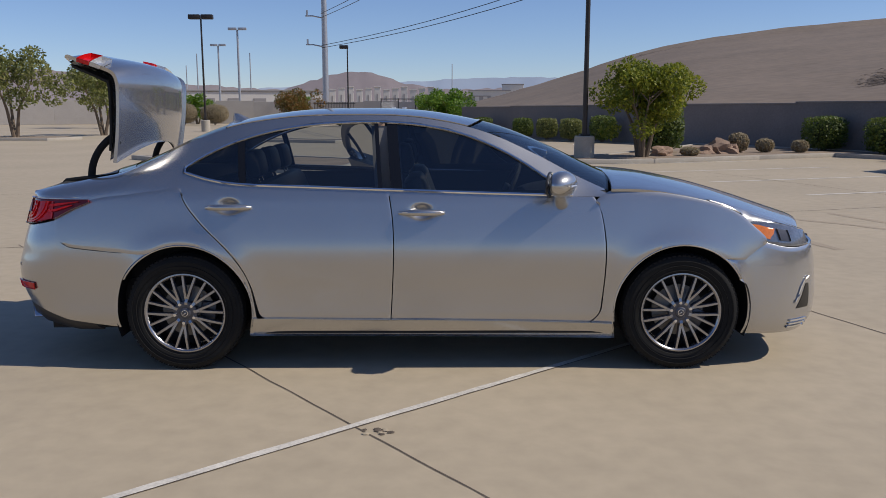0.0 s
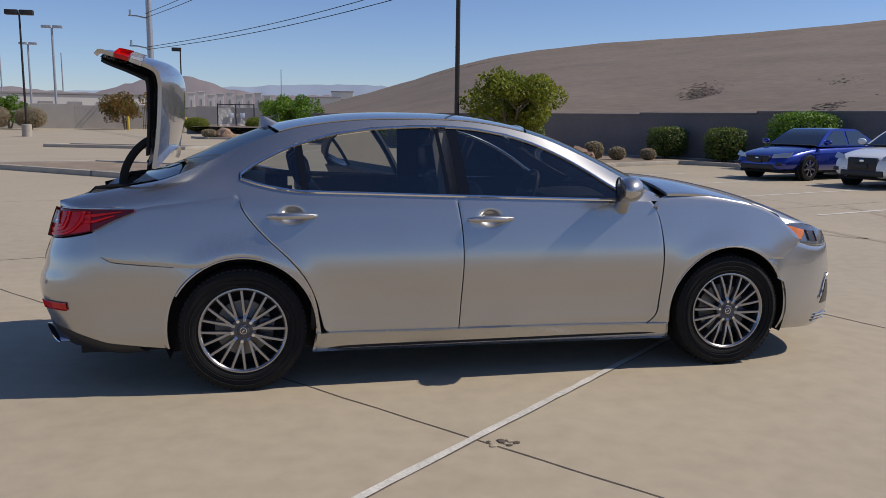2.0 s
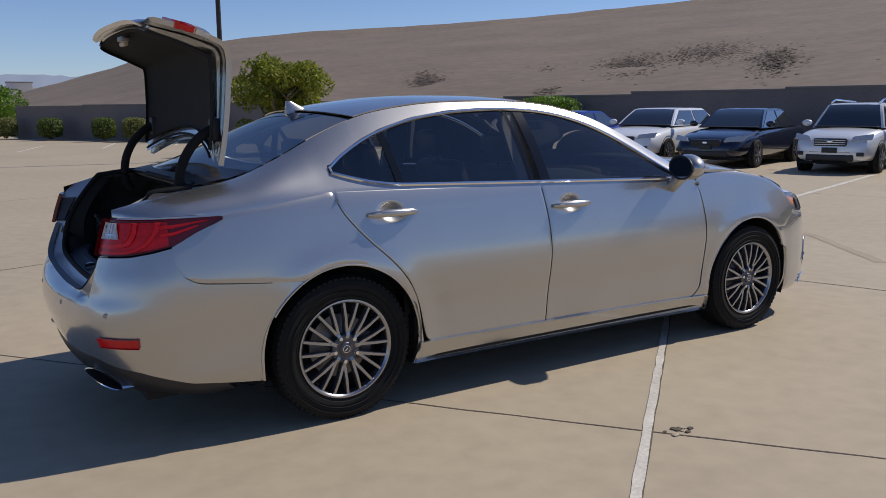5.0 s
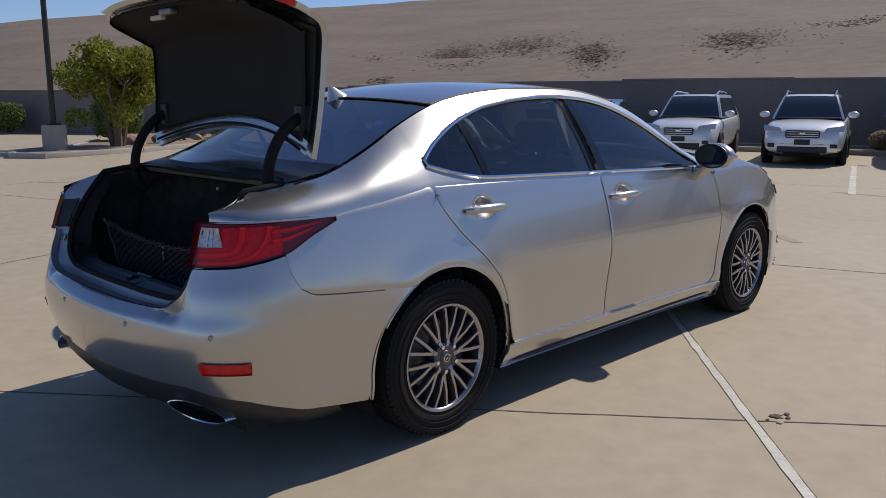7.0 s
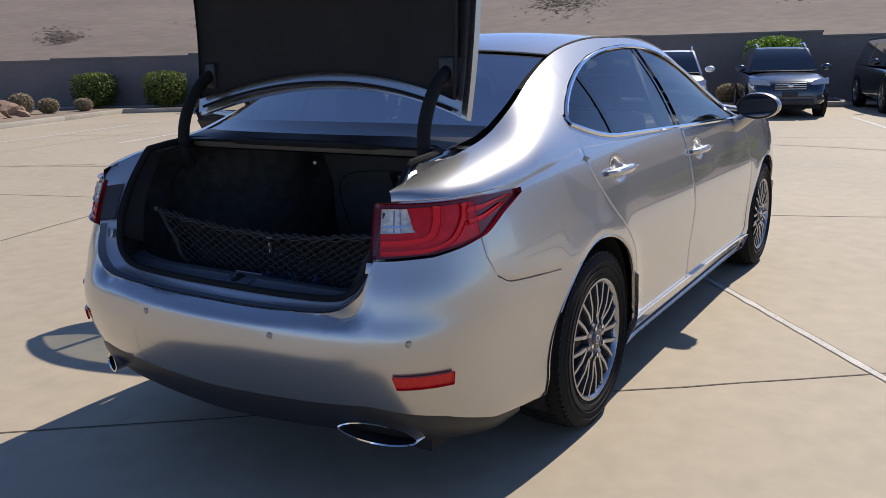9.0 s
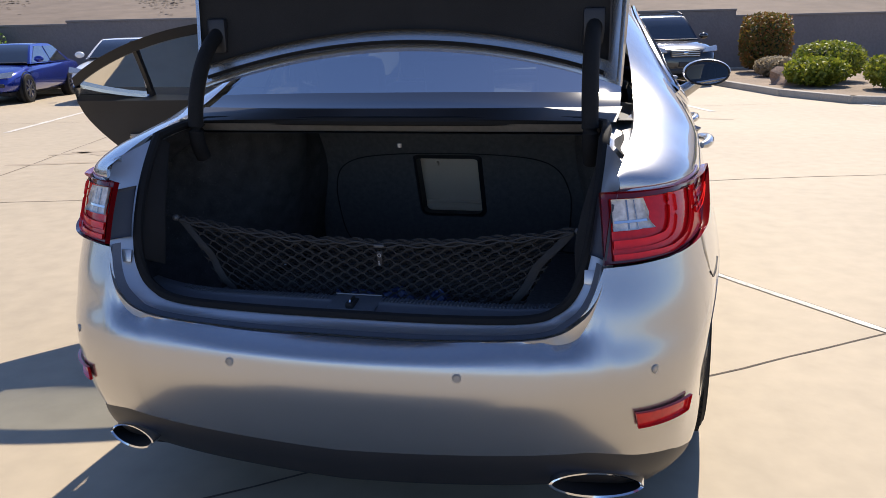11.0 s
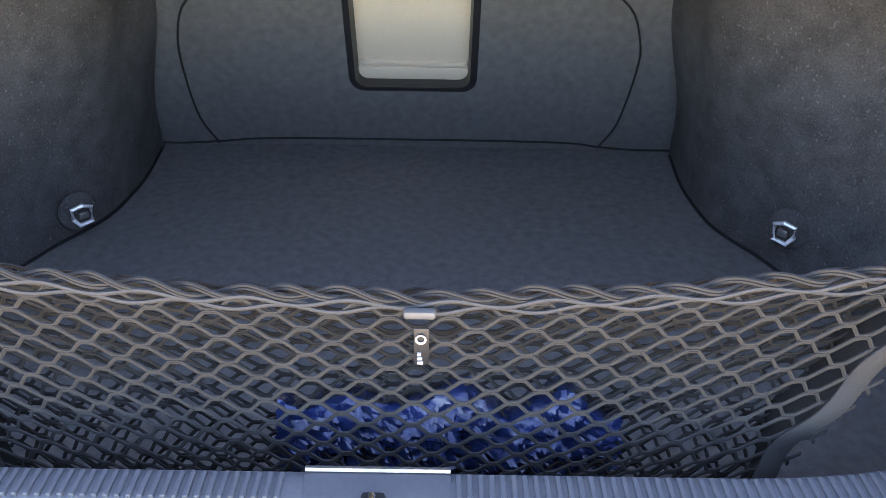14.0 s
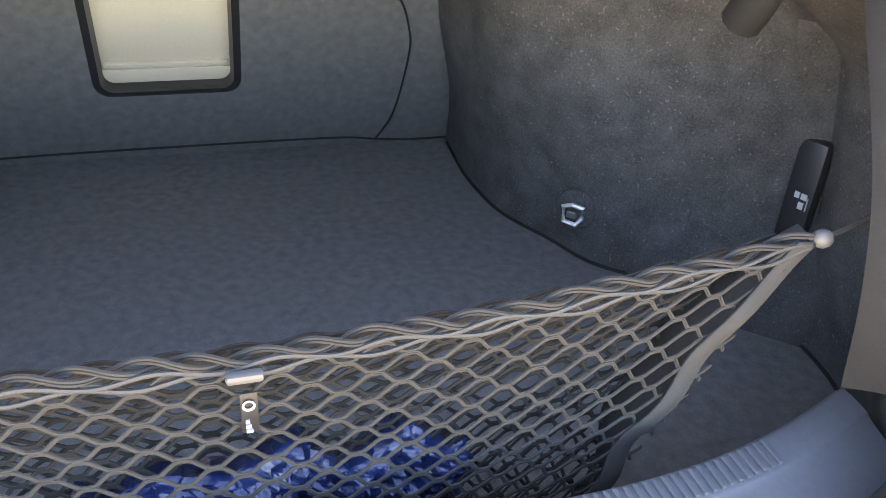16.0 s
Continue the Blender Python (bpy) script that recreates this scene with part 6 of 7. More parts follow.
verts, faces = [], []
NA, NR = 130, 26
for i in range(NA + 1):
    az = radians(-6 + 140 * i / NA)
    r0 = wall_r(az) + 1.2 if math.degrees(az) > -5 else 60
    el = crest_el(math.degrees(az))
    r1 = 150.0
    hz = 1.45 + r1 * math.tan(radians(max(el, -0.6)))
    for j in range(NR + 1):
        t = j / NR
        r = r0 + (r1 - r0) * t if j < NR else r1 + 60
        z = 0.55 + (hz - 0.55) * min(1, t) ** 1.06 if j < NR - 1 else (hz if j == NR - 1 else hz - 2.0)
        z += 0.12 * noise.noise((r * math.sin(az) * 0.25, r * math.cos(az) * 0.25, 0)) + (0.5 * noise.noise((r * math.sin(az) * 0.03, r * math.cos(az) * 0.03, 4)) * t)
        verts.append((r * math.sin(az), r * math.cos(az), z))
b = NR + 1
for i in range(NA):
    for j in range(NR):
        faces.append((i * b + j, (i + 1) * b + j, (i + 1) * b + j + 1, i * b + j + 1))
tagged(raw("hill", verts, faces, HILL, None), "graded brown gravel hillside behind the wall", "hill", kind="structure")


def on_hill(az, f, h=0.0):
    az_r = radians(az)
    r0 = wall_r(az_r) + 1.2
    r = r0 + (150 - r0) * f
    hz = 1.45 + 150 * math.tan(radians(crest_el(az)))
    return Vector((r * math.sin(az_r), r * math.cos(az_r), 0.55 + (hz - 0.55) * f ** 1.06 + h))


# darker rock patches on the slope
rng = random.Random(5)
PATCHES = ((46, 0.22, 2.6, 7), (51, 0.26, 4.0, 9), (56, 0.20, 2.0, 5), (66, 0.24, 3.0, 8), (74, 0.30, 4.5, 10), (82, 0.26, 2.5, 8), (31, 0.18, 1.5, 4), (9.5, 0.80, 5, 9), (12.5, 0.9, 5, 9), (40, 0.16, 1.2, 4))
for az, f, sx, sy in PATCHES:
    vs, fs = [], []
    for k in range(900):
        p = on_hill(az + rng.gauss(0, sx * 0.42), min(0.97, max(0.03, f + rng.gauss(0, 0.030))), 0.0)
        r = rng.uniform(0.04, 0.13)
        n0 = len(vs)
        for a in (0, 1, 2, 3, 4):
            vs.append(p + Vector((r * math.cos(a * 1.257 + k), r * math.sin(a * 1.257 + k), 0.02)))
        vs.append(p + Vector((0, 0, r * 0.35)))
        fs += [(n0 + a, n0 + (a + 1) % 5, n0 + 5) for a in range(5)]
    tagged(raw("rock_patch", vs, fs, ROCK_DARK, None, smooth=False), "dark loose rock scattered on the hillside", "rocks", kind="stuff")

# ---- distance ----


def ridge(name, r, az0, az1, heights, material, label, seed):
    vs, fs = [], []
    n = 160
    prof = curve1(np.linspace(az0, az1, len(heights)), heights)
    for i in range(n + 1):
        az = az0 + (az1 - az0) * i / n
        h = r * math.tan(radians(max(0.05, prof(az) + 0.10 * noise.noise((az * 1.1, seed, 0)) + 0.05 * noise.noise((az * 4.1, seed, 2)))))
        x, y = math.sin(radians(az)), math.cos(radians(az))
        for rr, z in ((r, -5), (r + 60, h * 0.45), (r + 120, h), (r + 300, 0)):
            vs.append((x * rr, y * rr, z + 6 * noise.noise((az * 5, rr * 0.01, seed)) * (1 if z > 0 else 0)))
    for i in range(n):
        for k in range(3):
            fs.append((i * 4 + k, (i + 1) * 4 + k, (i + 1) * 4 + k + 1, i * 4 + k + 1))
    tagged(raw(name, vs, fs, material, None), label, "mountain", kind="structure")


ridge("backdrop_1", 2000, -60, 14, [1.6, 2.2, 1.7, 2.5, 1.8, 1.4, 2.3, 2.6, 2.2, 1.7, 1.5, 2.7, 1.6, 1.5, 1.3, 1.0], MOUNTAIN, "hazy desert mountains on the horizon", 3)
ridge("backdrop_2", 2300, -60, 20, [1.2, 1.4, 1.2, 1.6, 1.8, 1.6, 1.4, 1.6, 2.0, 2.3, 2.0, 1.2], MOUNTAIN_FAR, "far mountains on the horizon, coloured pale blue for haze", 9)


def building(az, d, w, h, depth, label, material, bays):
    az = radians(az)
    m = Matrix.Translation((d * math.sin(az), d * math.cos(az), 0)) @ Matrix.Rotation(-az, 4, "Z")
    ob = empty("building", label, "building", "far buildings", m)
    bm = bmesh.new()
    box(bm, -w / 2, w / 2, 0, depth, 0, h, 0.1)
    part("wall", bm, material, ob, smooth=False)
    bm = bmesh.new()
    box(bm, -w / 2 - 0.2, w / 2 + 0.2, -0.2, depth, h, h + 0.35, 0.05)
    part("roof", bm, PALE if bays == 1 else ROOF, ob, smooth=False)
    for k in range(bays):
        x = -w / 2 + w * (k + 0.5) / bays
        bm = bmesh.new()
        e = 0.25 if bays > 1 else 0.10
        box(bm, x - w / bays * e, x + w / bays * e, -0.12, 0.05, h * 0.25, h * 0.75, 0.05)
        part("window", bm, ROOF, ob, smooth=False)


building(-15.0, 150, 36, 4.6, 12, "long white warehouse with a pale roof", PALE, 8)
for k in range(13):
    building(-7.3 + 0.62 * k, 330, 2.5, 9.0 + (k % 3) * 0.5, 10, "white block of a distant housing row", PALE, 1)
building(3.6, 300, 15, 8.0, 14, "low pale commercial building", PALE, 5)
building(5.2, 310, 8, 10.5, 14, "pale stepped commercial building", PALE, 3)
building(1.6, 300, 22, 6.0, 14, "low brown commercial building", BLOCK, 6)
# low wall and fence on the far side of the lot
far = empty("wall_west", "long low grey block wall across the lot", "wall", kind="structure")
for k in range(14):
    az0, az1 = radians(-34 + 2.6 * k), radians(-34 + 2.6 * (k + 1))
    a, b2 = Vector((84 * math.sin(az0), 84 * math.cos(az0))), Vector((84 * math.sin(az1), 84 * math.cos(az1)))
    d = b2 - a
    bm = bmesh.new()
    box(bm, 0, d.length, 0, 0.2, 0, 2.25 + 0.1 * (k % 2), 0.02, Matrix.Translation((*a, 0)) @ Matrix.Rotation(math.atan2(d.y, d.x), 4, "Z"))
    part("wall_panel", bm, PALE_BLOCK, far, smooth=False)
fence = empty("fence", "black iron picket fence by the far wall", "fence")
for k in range(26):
    bm = bmesh.new()
    x = -12.6 + 0.16 * k
    box(bm, x - 0.02, x + 0.02, 79.98, 80.02, 0, 2.2)
    part("picket", bm, TRIM, fence, smooth=False)
for z in (0.3, 2.0):
    bm = bmesh.new()
    box(bm, -12.7, -8.4, 79.96, 80.04, z, z + 0.06)
    part("fence_rail", bm, TRIM, fence, smooth=False)


# chain-link gate with two blank signs
gate = empty("gate", "dark steel chain-link gate with two white signs", "gate")
for x in (-5.1, -3.55, -2.0):
    bm = bmesh.new()
    tube(bm, [(x, 70, 0), (x, 70, 2.45)], 0.05, 8)
    part("post", bm, TRIM, gate)
for z in (0.15, 2.38):
    bm = bmesh.new()
    tube(bm, [(-5.1, 70, z), (-2.0, 70, z)], 0.04, 8)
    part("gate_rail", bm, TRIM, gate)
bm = bmesh.new()
for k in range(31):
    for lean in (1, -1):
        x = -5.1 + 0.1 * k
        x1 = x + lean * 2.2
        t1 = min(1.0, (x - -5.1) / 2.2 if lean < 0 else (-2.0 - x) / 2.2)
        tube(bm, [(x, 70, 0.15), (x + (x1 - x) * t1, 70, 0.15 + 2.2 * t1)], 0.008, 4)
part("chain_link", bm, GALV, gate, "grey wire mesh")["kind"] = "stuff"
for x in (-3.95, -3.0):
    bm = bmesh.new()
    box(bm, x - 0.2, x + 0.2, 69.92, 69.95, 1.25, 1.65, 0.01)
    part("sign_plate", bm, WHITEP, gate, "blank white sign")
for x, y in ((-13.4, 76.0), (-10.9, 76.5), (-8.4, 77.0)):
    bm = bmesh.new()
    lathe(bm, [(0.13, 0.0), (0.13, 1.15), (0.10, 1.22), (0.0, 1.25)], 16, "z")
    ob = part("bollard", bm, YELLOW, None)
    ob.matrix_basis = pose(x, y, 0)
    tagged(ob, "yellow painted steel bollard by the far fence", "bollard", "bollards")


def lamp_post(x, y, h, base, heads, material, label, r=0.07):
    ob = empty("street_lamp", label, "street lamp", "lot lamps", pose(x, y, 0))
    bm = bmesh.new()
    tube(bm, [(0, 0, 0), (0, 0, h)], [r, r * 0.75], 10)
    part("pole", bm, material, ob)
    if base:
        bm = bmesh.new()
        lathe(bm, [(0.0, 0), (0.29, 0), (0.29, base - 0.03), (0.26, base), (0, base)], 20, "z")
        part("concrete_base", bm, KERB, ob, "pale round concrete base")
        bm = bmesh.new()
        box(bm, -0.14, 0.14, -0.14, 0.14, base, base + 0.05, 0.01)
        part("base_plate", bm, material, ob)
    for dx, w in heads:
        bm = bmesh.new()
        box(bm, dx - w / 2, dx + w / 2, -0.2, 0.2, h - 0.02, h + 0.28, 0.04)
        part("lamp_head", bm, material, ob, "box lamp head")
    return ob


lamp_post(4.25, 18.45, 9.0, 0.72, ((-0.5, 0.7), (0.5, 0.7)), POLE, "dark lamp post on a round concrete base", 0.075)
lamp_post(-15.5, 50.3, 7.3, 0.75, ((-0.42, 0.75), (0.42, 0.75)), POLE, "dark lamp post with twin box heads", 0.075)
lamp_post(-7.9, 68.5, 6.7, 0.7, ((-0.3, 0.75),), POLE, "dark lamp post with one box head", 0.07)
for az, d, h in ((-14.0, 100, 10.9), (-15.2, 120, 10.4), (-16.4, 180, 13.0), (-12.9, 190, 14.0), (1.0, 240, 14.5), (-17.0, 230, 13.0)):
    lamp_post(d * math.sin(radians(az)), d * math.cos(radians(az)), h, 0, ((-0.6, 1.0), (0.6, 1.0)) if h < 12 else (), GALV, "tall grey lamp post in the distance", 0.16)
# steel power pole with wires
pp = empty("utility_pole", "tall grey steel power pole with crossarms", "utility pole", "", pose(-14.6, 104, 0))
bm = bmesh.new()
tube(bm, [(0, 0, 0), (0, 0, 24)], [0.42, 0.30], 16)
part("pole", bm, GALV, pp)
for z in (9.7, 13.3):
    bm = bmesh.new()
    tube(bm, [(0, 0, z - 0.3), (-1.5, 0, z), (-2.4, 0, z)], 0.09, 6)
    part("crossarm", bm, GALV, pp)
    bm = bmesh.new()
    tube(bm, [(-2.2, 0, z), (-2.2, 0, z + 0.7)], 0.12, 8)
    part("insulator", bm, GALV, pp)
cables = empty("power_cables", "sagging black overhead power cables", "cable")
for z0, dz, x1, y1, z1 in ((9.6, 0, 22, 42, 14.0), (9.3, 0, 22, 40, 13.0), (13.6, 0, 10, 38, 17.0), (13.1, 0, 10, 36, 15.8)):
    bm = bmesh.new()
    a, c = Vector((-15.0, 104, z0)), Vector((x1, y1, z1))
    tube(bm, [a.lerp(c, t) - Vector((0, 0, 1.1 * math.sin(math.pi * t))) for t in np.linspace(0, 1, 20)], 0.035, 5)
    part("cable", bm, POLE, cables)

# ---- plants ----


def leaves(name, centres, radii, count, size, material, parent, seed, label=""):
    """A crown of many small leaves round clump centres."""
    rr = np.random.RandomState(seed)
    C, R = np.array(centres, float), np.array(radii, float)
    pick = rr.choice(len(C), count, p=R ** 2 / (R ** 2).sum())
    d = rr.normal(size=(count, 3))
    d /= np.linalg.norm(d, axis=1, keepdims=True)
    rad = R[pick] * (0.55 + 0.5 * rr.rand(count) ** 0.6)
    P = C[pick] + d * rad[:, None] * np.array((1, 1, 0.85))
    P[:, 2] = np.maximum(P[:, 2], 0.06)
    a = rr.normal(size=(count, 3))
    a /= np.linalg.norm(a, axis=1, keepdims=True)
    nrm = d + 0.8 * rr.normal(size=(count, 3))
    bvec = np.cross(nrm, a)
    bvec /= np.linalg.norm(bvec, axis=1, keepdims=True) + 1e-9
    s = size * (0.6 + 0.8 * rr.rand(count))[:, None]
    quad = np.stack([P - a * s, P + bvec * s * 0.5, P + a * s, P - bvec * s * 0.5], axis=1).reshape(-1, 3)
    faces = [(4 * k, 4 * k + 1, 4 * k + 2, 4 * k + 3) for k in range(count)]
    return raw(name, quad, faces, material, parent, label, smooth=False)


def tree(x, y, h, spread, stems, seed, material, label, count=7000, leaf=0.06, low=0.35, kind="tree"):
    ob = empty("tree", label, "tree", "trees in the lot", pose(x, y, 0.05))
    rg = random.Random(seed)
    cs, rs = [], []
    bm = bmesh.new()
    for k in range(stems):
        a = k * math.tau / stems + rg.uniform(-0.4, 0.4)
        top = Vector((math.cos(a) * spread * 0.28, math.sin(a) * spread * 0.28, h * 0.62))
        mid = Vector((math.cos(a) * spread * 0.10 + rg.uniform(-0.1, 0.1), math.sin(a) * spread * 0.10, h * 0.32))
        base = Vector((math.cos(a) * 0.10, math.sin(a) * 0.10, -0.05))
        tube(bm, [base, mid, top], [0.05 + 0.012 * h, 0.035 + 0.007 * h, 0.015], 7)
        for q in range(5):
            t = rg.uniform(0.45, 1.0)
            p = mid.lerp(top, t)
            e = p + Vector((rg.uniform(-1, 1) * spread * 0.36, rg.uniform(-1, 1) * spread * 0.36, rg.uniform(0.0, 0.32) * h))
            tube(bm, [p, p.lerp(e, 0.5) + Vector((0, 0, 0.05 * h)), e], [0.022, 0.014, 0.006], 5)
            cs.append(e)
            rs.append(rg.uniform(0.10, 0.20) * spread)
    part("trunk", bm, BARK, ob, "thin forked stems")
    for q in range(int(10 + 4 * stems)):
        a, r = rg.uniform(0, math.tau), spread * 0.5 * math.sqrt(rg.random()) * 0.92
        z = h * (low + (0.93 - low) * rg.random())
        f = 1 - 0.5 * max(0, (z / h - 0.6) / 0.4)
        cs.append(Vector((math.cos(a) * r * f, math.sin(a) * r * f, z)))
        rs.append(rg.uniform(0.06, 0.16) * spread)
    leaves("crown", [tuple(c) for c in cs], rs, count, leaf, material, ob, seed, "loose leafy crown with gaps")
    return ob


def hedge(x, y, w, h, seed, material, label, yellow=None, square=True):
    ob = empty("hedge", label, "shrub", "clipped shrubs", pose(x, y, 0.05))
    bm = bmesh.new()
    for k in range(4):
        a = k * 1.6
        tube(bm, [(0.05 * math.cos(a), 0.05 * math.sin(a), 0), (0.25 * w * math.cos(a), 0.25 * w * math.sin(a), 0.7 * h)], [0.03, 0.01], 5)
    part("stems", bm, BARK, ob)
    rr = np.random.RandomState(seed)
    n = int(4000 * max(1, w * h / 1.5))
    d = rr.normal(size=(n, 3))
    d /= np.abs(d).max(axis=1, keepdims=True) ** (0.6 if square else 0.2) * np.linalg.norm(d, axis=1, keepdims=True) ** (0.4 if square else 0.8)
    P = d * np.array((w / 2, w / 2 * 0.9, h / 2)) * (0.72 + 0.30 * rr.rand(n, 1)) * 0.92
    P[:, 2] += h / 2 + 0.05
    P[:, 2] = np.maximum(P[:, 2], 0.05)
    s = 0.036 * (0.6 + rr.rand(n, 1))
    a = rr.normal(size=(n, 3))
    a /= np.linalg.norm(a, axis=1, keepdims=True)
    b2 = np.cross(a, d + 0.6 * rr.normal(size=(n, 3)))
    b2 /= np.linalg.norm(b2, axis=1, keepdims=True) + 1e-9
    quad = np.stack([P - a * s, P + b2 * s * 0.6, P + a * s, P - b2 * s * 0.6], axis=1).reshape(-1, 3)
    raw("leaves", quad, [(4 * k, 4 * k + 1, 4 * k + 2, 4 * k + 3) for k in range(n)], material, ob, "dense clipped leaves", smooth=False)
    # dark egg added inside: its colour paints the shade between the leaves
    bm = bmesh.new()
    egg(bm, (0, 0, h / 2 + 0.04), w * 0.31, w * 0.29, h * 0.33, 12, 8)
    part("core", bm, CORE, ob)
    return ob


tree(6.0, 18.75, 2.8, 2.65, 5, 21, LEAF_YELLOW, "small yellow-green multi-stemmed tree in the island", 15000, 0.056, 0.28)
tree(-21.2, 36.4, 4.5, 4.2, 3, 4, LEAF_GREY, "olive-green small tree with forked trunk", 6000, 0.09, 0.4)
tree(-19.0, 42.0, 4.2, 3.4, 3, 8, LEAF_GREY, "olive-green small tree in the lot", 4500, 0.09, 0.4)
tree(-25.5, 60.0, 5.4, 3.6, 3, 12, LEAF_YELLOW, "drooping yellow-green tree by the far wall", 6000, 0.10, 0.15)
tree(-14.0, 78.0, 3.2, 4.2, 3, 15, LEAF_RED, "small tree with red and green leaves", 5000, 0.10, 0.2)
tree(0.5, 47.2, 2.5, 3.2, 5, 18, LEAF_GREEN, "bright green round multi-stemmed tree", 10000, 0.075, 0.28)
tree(-24.0, 78.0, 3.0, 3.0, 3, 25, LEAF_GREEN, "small green tree by the far wall", 3000, 0.10, 0.2)
tree(-19.5, 110.0, 3.2, 3.6, 3, 27, LEAF_GREEN, "dark green round tree in the distance", 3000, 0.12, 0.15)
for x, y, w, h, sd, m, lab in (
        (13.05, 22.45, 1.45, 1.2, 31, LEAF_HEDGE, "clipped dark green box-shaped shrub"), (13.92, 20.05, 1.4, 1.2, 32, LEAF_HEDGE, "clipped olive green shrub"),
        (14.95, 17.4, 2.1, 1.75, 33, LEAF_GREEN, "tall bright green squared hedge"), (17.0, 10.6, 0.9, 1.1, 34, LEAF_YELLOW, "small yellow-green shrub by the wall"),
        (19.6, 2.6, 1.7, 1.75, 35, LEAF_GREEN, "bright green hedge behind the parked cars"), (19.9, -3.6, 1.6, 1.6, 36, LEAF_RED, "round shrub, half browned"),
        (7.3, 21.6, 1.5, 1.5, 37, LEAF_HEDGE, "round dark green shrub behind the tree"),
        (7.3, 31.2, 1.25, 1.15, 38, LEAF_HEDGE, "clipped dark green shrub by the wall"), (6.1, 32.6, 1.1, 1.0, 39, LEAF_GREY, "olive shrub by the wall"),
        (5.2, 34.0, 1.1, 1.0, 40, LEAF_GREY, "olive shrub by the wall"), (4.2, 35.4, 1.1, 1.0, 41, LEAF_HEDGE, "olive green shrub by the wall"),
        (2.4, 38.6, 1.2, 1.0, 42, LEAF_HEDGE, "olive green shrub by the wall"), (0.8, 41.8, 1.2, 1.0, 43, LEAF_GREY, "olive shrub by the wall")):
    hedge(x, y, w, h, sd, m, lab)
for x, y, w, h, sd in ((10.6, 21.3, 0.6, 0.45, 51), (11.7, 21.2, 0.55, 0.4, 52), (9.7, 21.2, 0.7, 0.65, 53), (14.1, -3.9, 1.5, 0.6, 54), (15.6, -4.4, 1.8, 0.9, 55), (17.6, -3.6, 1.2, 0.5, 56), (13.0, -5.2, 1.6, 0.7, 57), (18.3, 3.4, 0.7, 0.5, 58), (7.6, 19.4, 0.6, 0.25, 59), (-4.5, 47.6, 1.0, 0.5, 60), (1.2, 47.6, 0.9, 0.4, 61), (-23.5, 72.0, 2.6, 2.0, 62), (-20.8, 72.5, 2.8, 1.9, 63), (-6.6, 66.0, 2.2, 1.2, 64), (-8.4, 66.0, 1.8, 1.1, 65), (-1.6, 66.0, 2.4, 1.3, 66)):
    hedge(x, y, w, h, sd, LEAF_DRY if sd not in (54, 55, 57, 64, 65, 66) else LEAF_YELLOW, "low dry tan desert shrub", square=False)
for x, y, s, sd in ((8.95, 20.75, 0.62, 1), (8.35, 20.45, 0.42, 2), (6.75, 19.3, 0.42, 3), (-3.6, 48.0, 0.8, 4), (14.8, -3.7, 0.7, 5), (9.35, 21.0, 0.45, 6)):
    bm = bmesh.new()
    bmesh.ops.create_icosphere(bm, subdivisions=3, radius=s)
    for v in bm.verts:
        n = v.co.normalized()
        v.co = v.co * (0.8 + 0.45 * noise.noise(n * 1.6 + Vector((sd, 0, 0))) + 0.12 * noise.noise(n * 5 + Vector((0, sd, 0))))
        v.co.z *= 0.72
        v.co.z = max(v.co.z, -0.15)
    rock = part("boulder", bm, ROCK, None)
    rock.matrix_basis = pose(x, y, 0.12, 0, 0, 40 * sd)
    tagged(rock, "weathered brown boulder in the planting bed", "boulder", "boulders")

# ---- parked cars ----


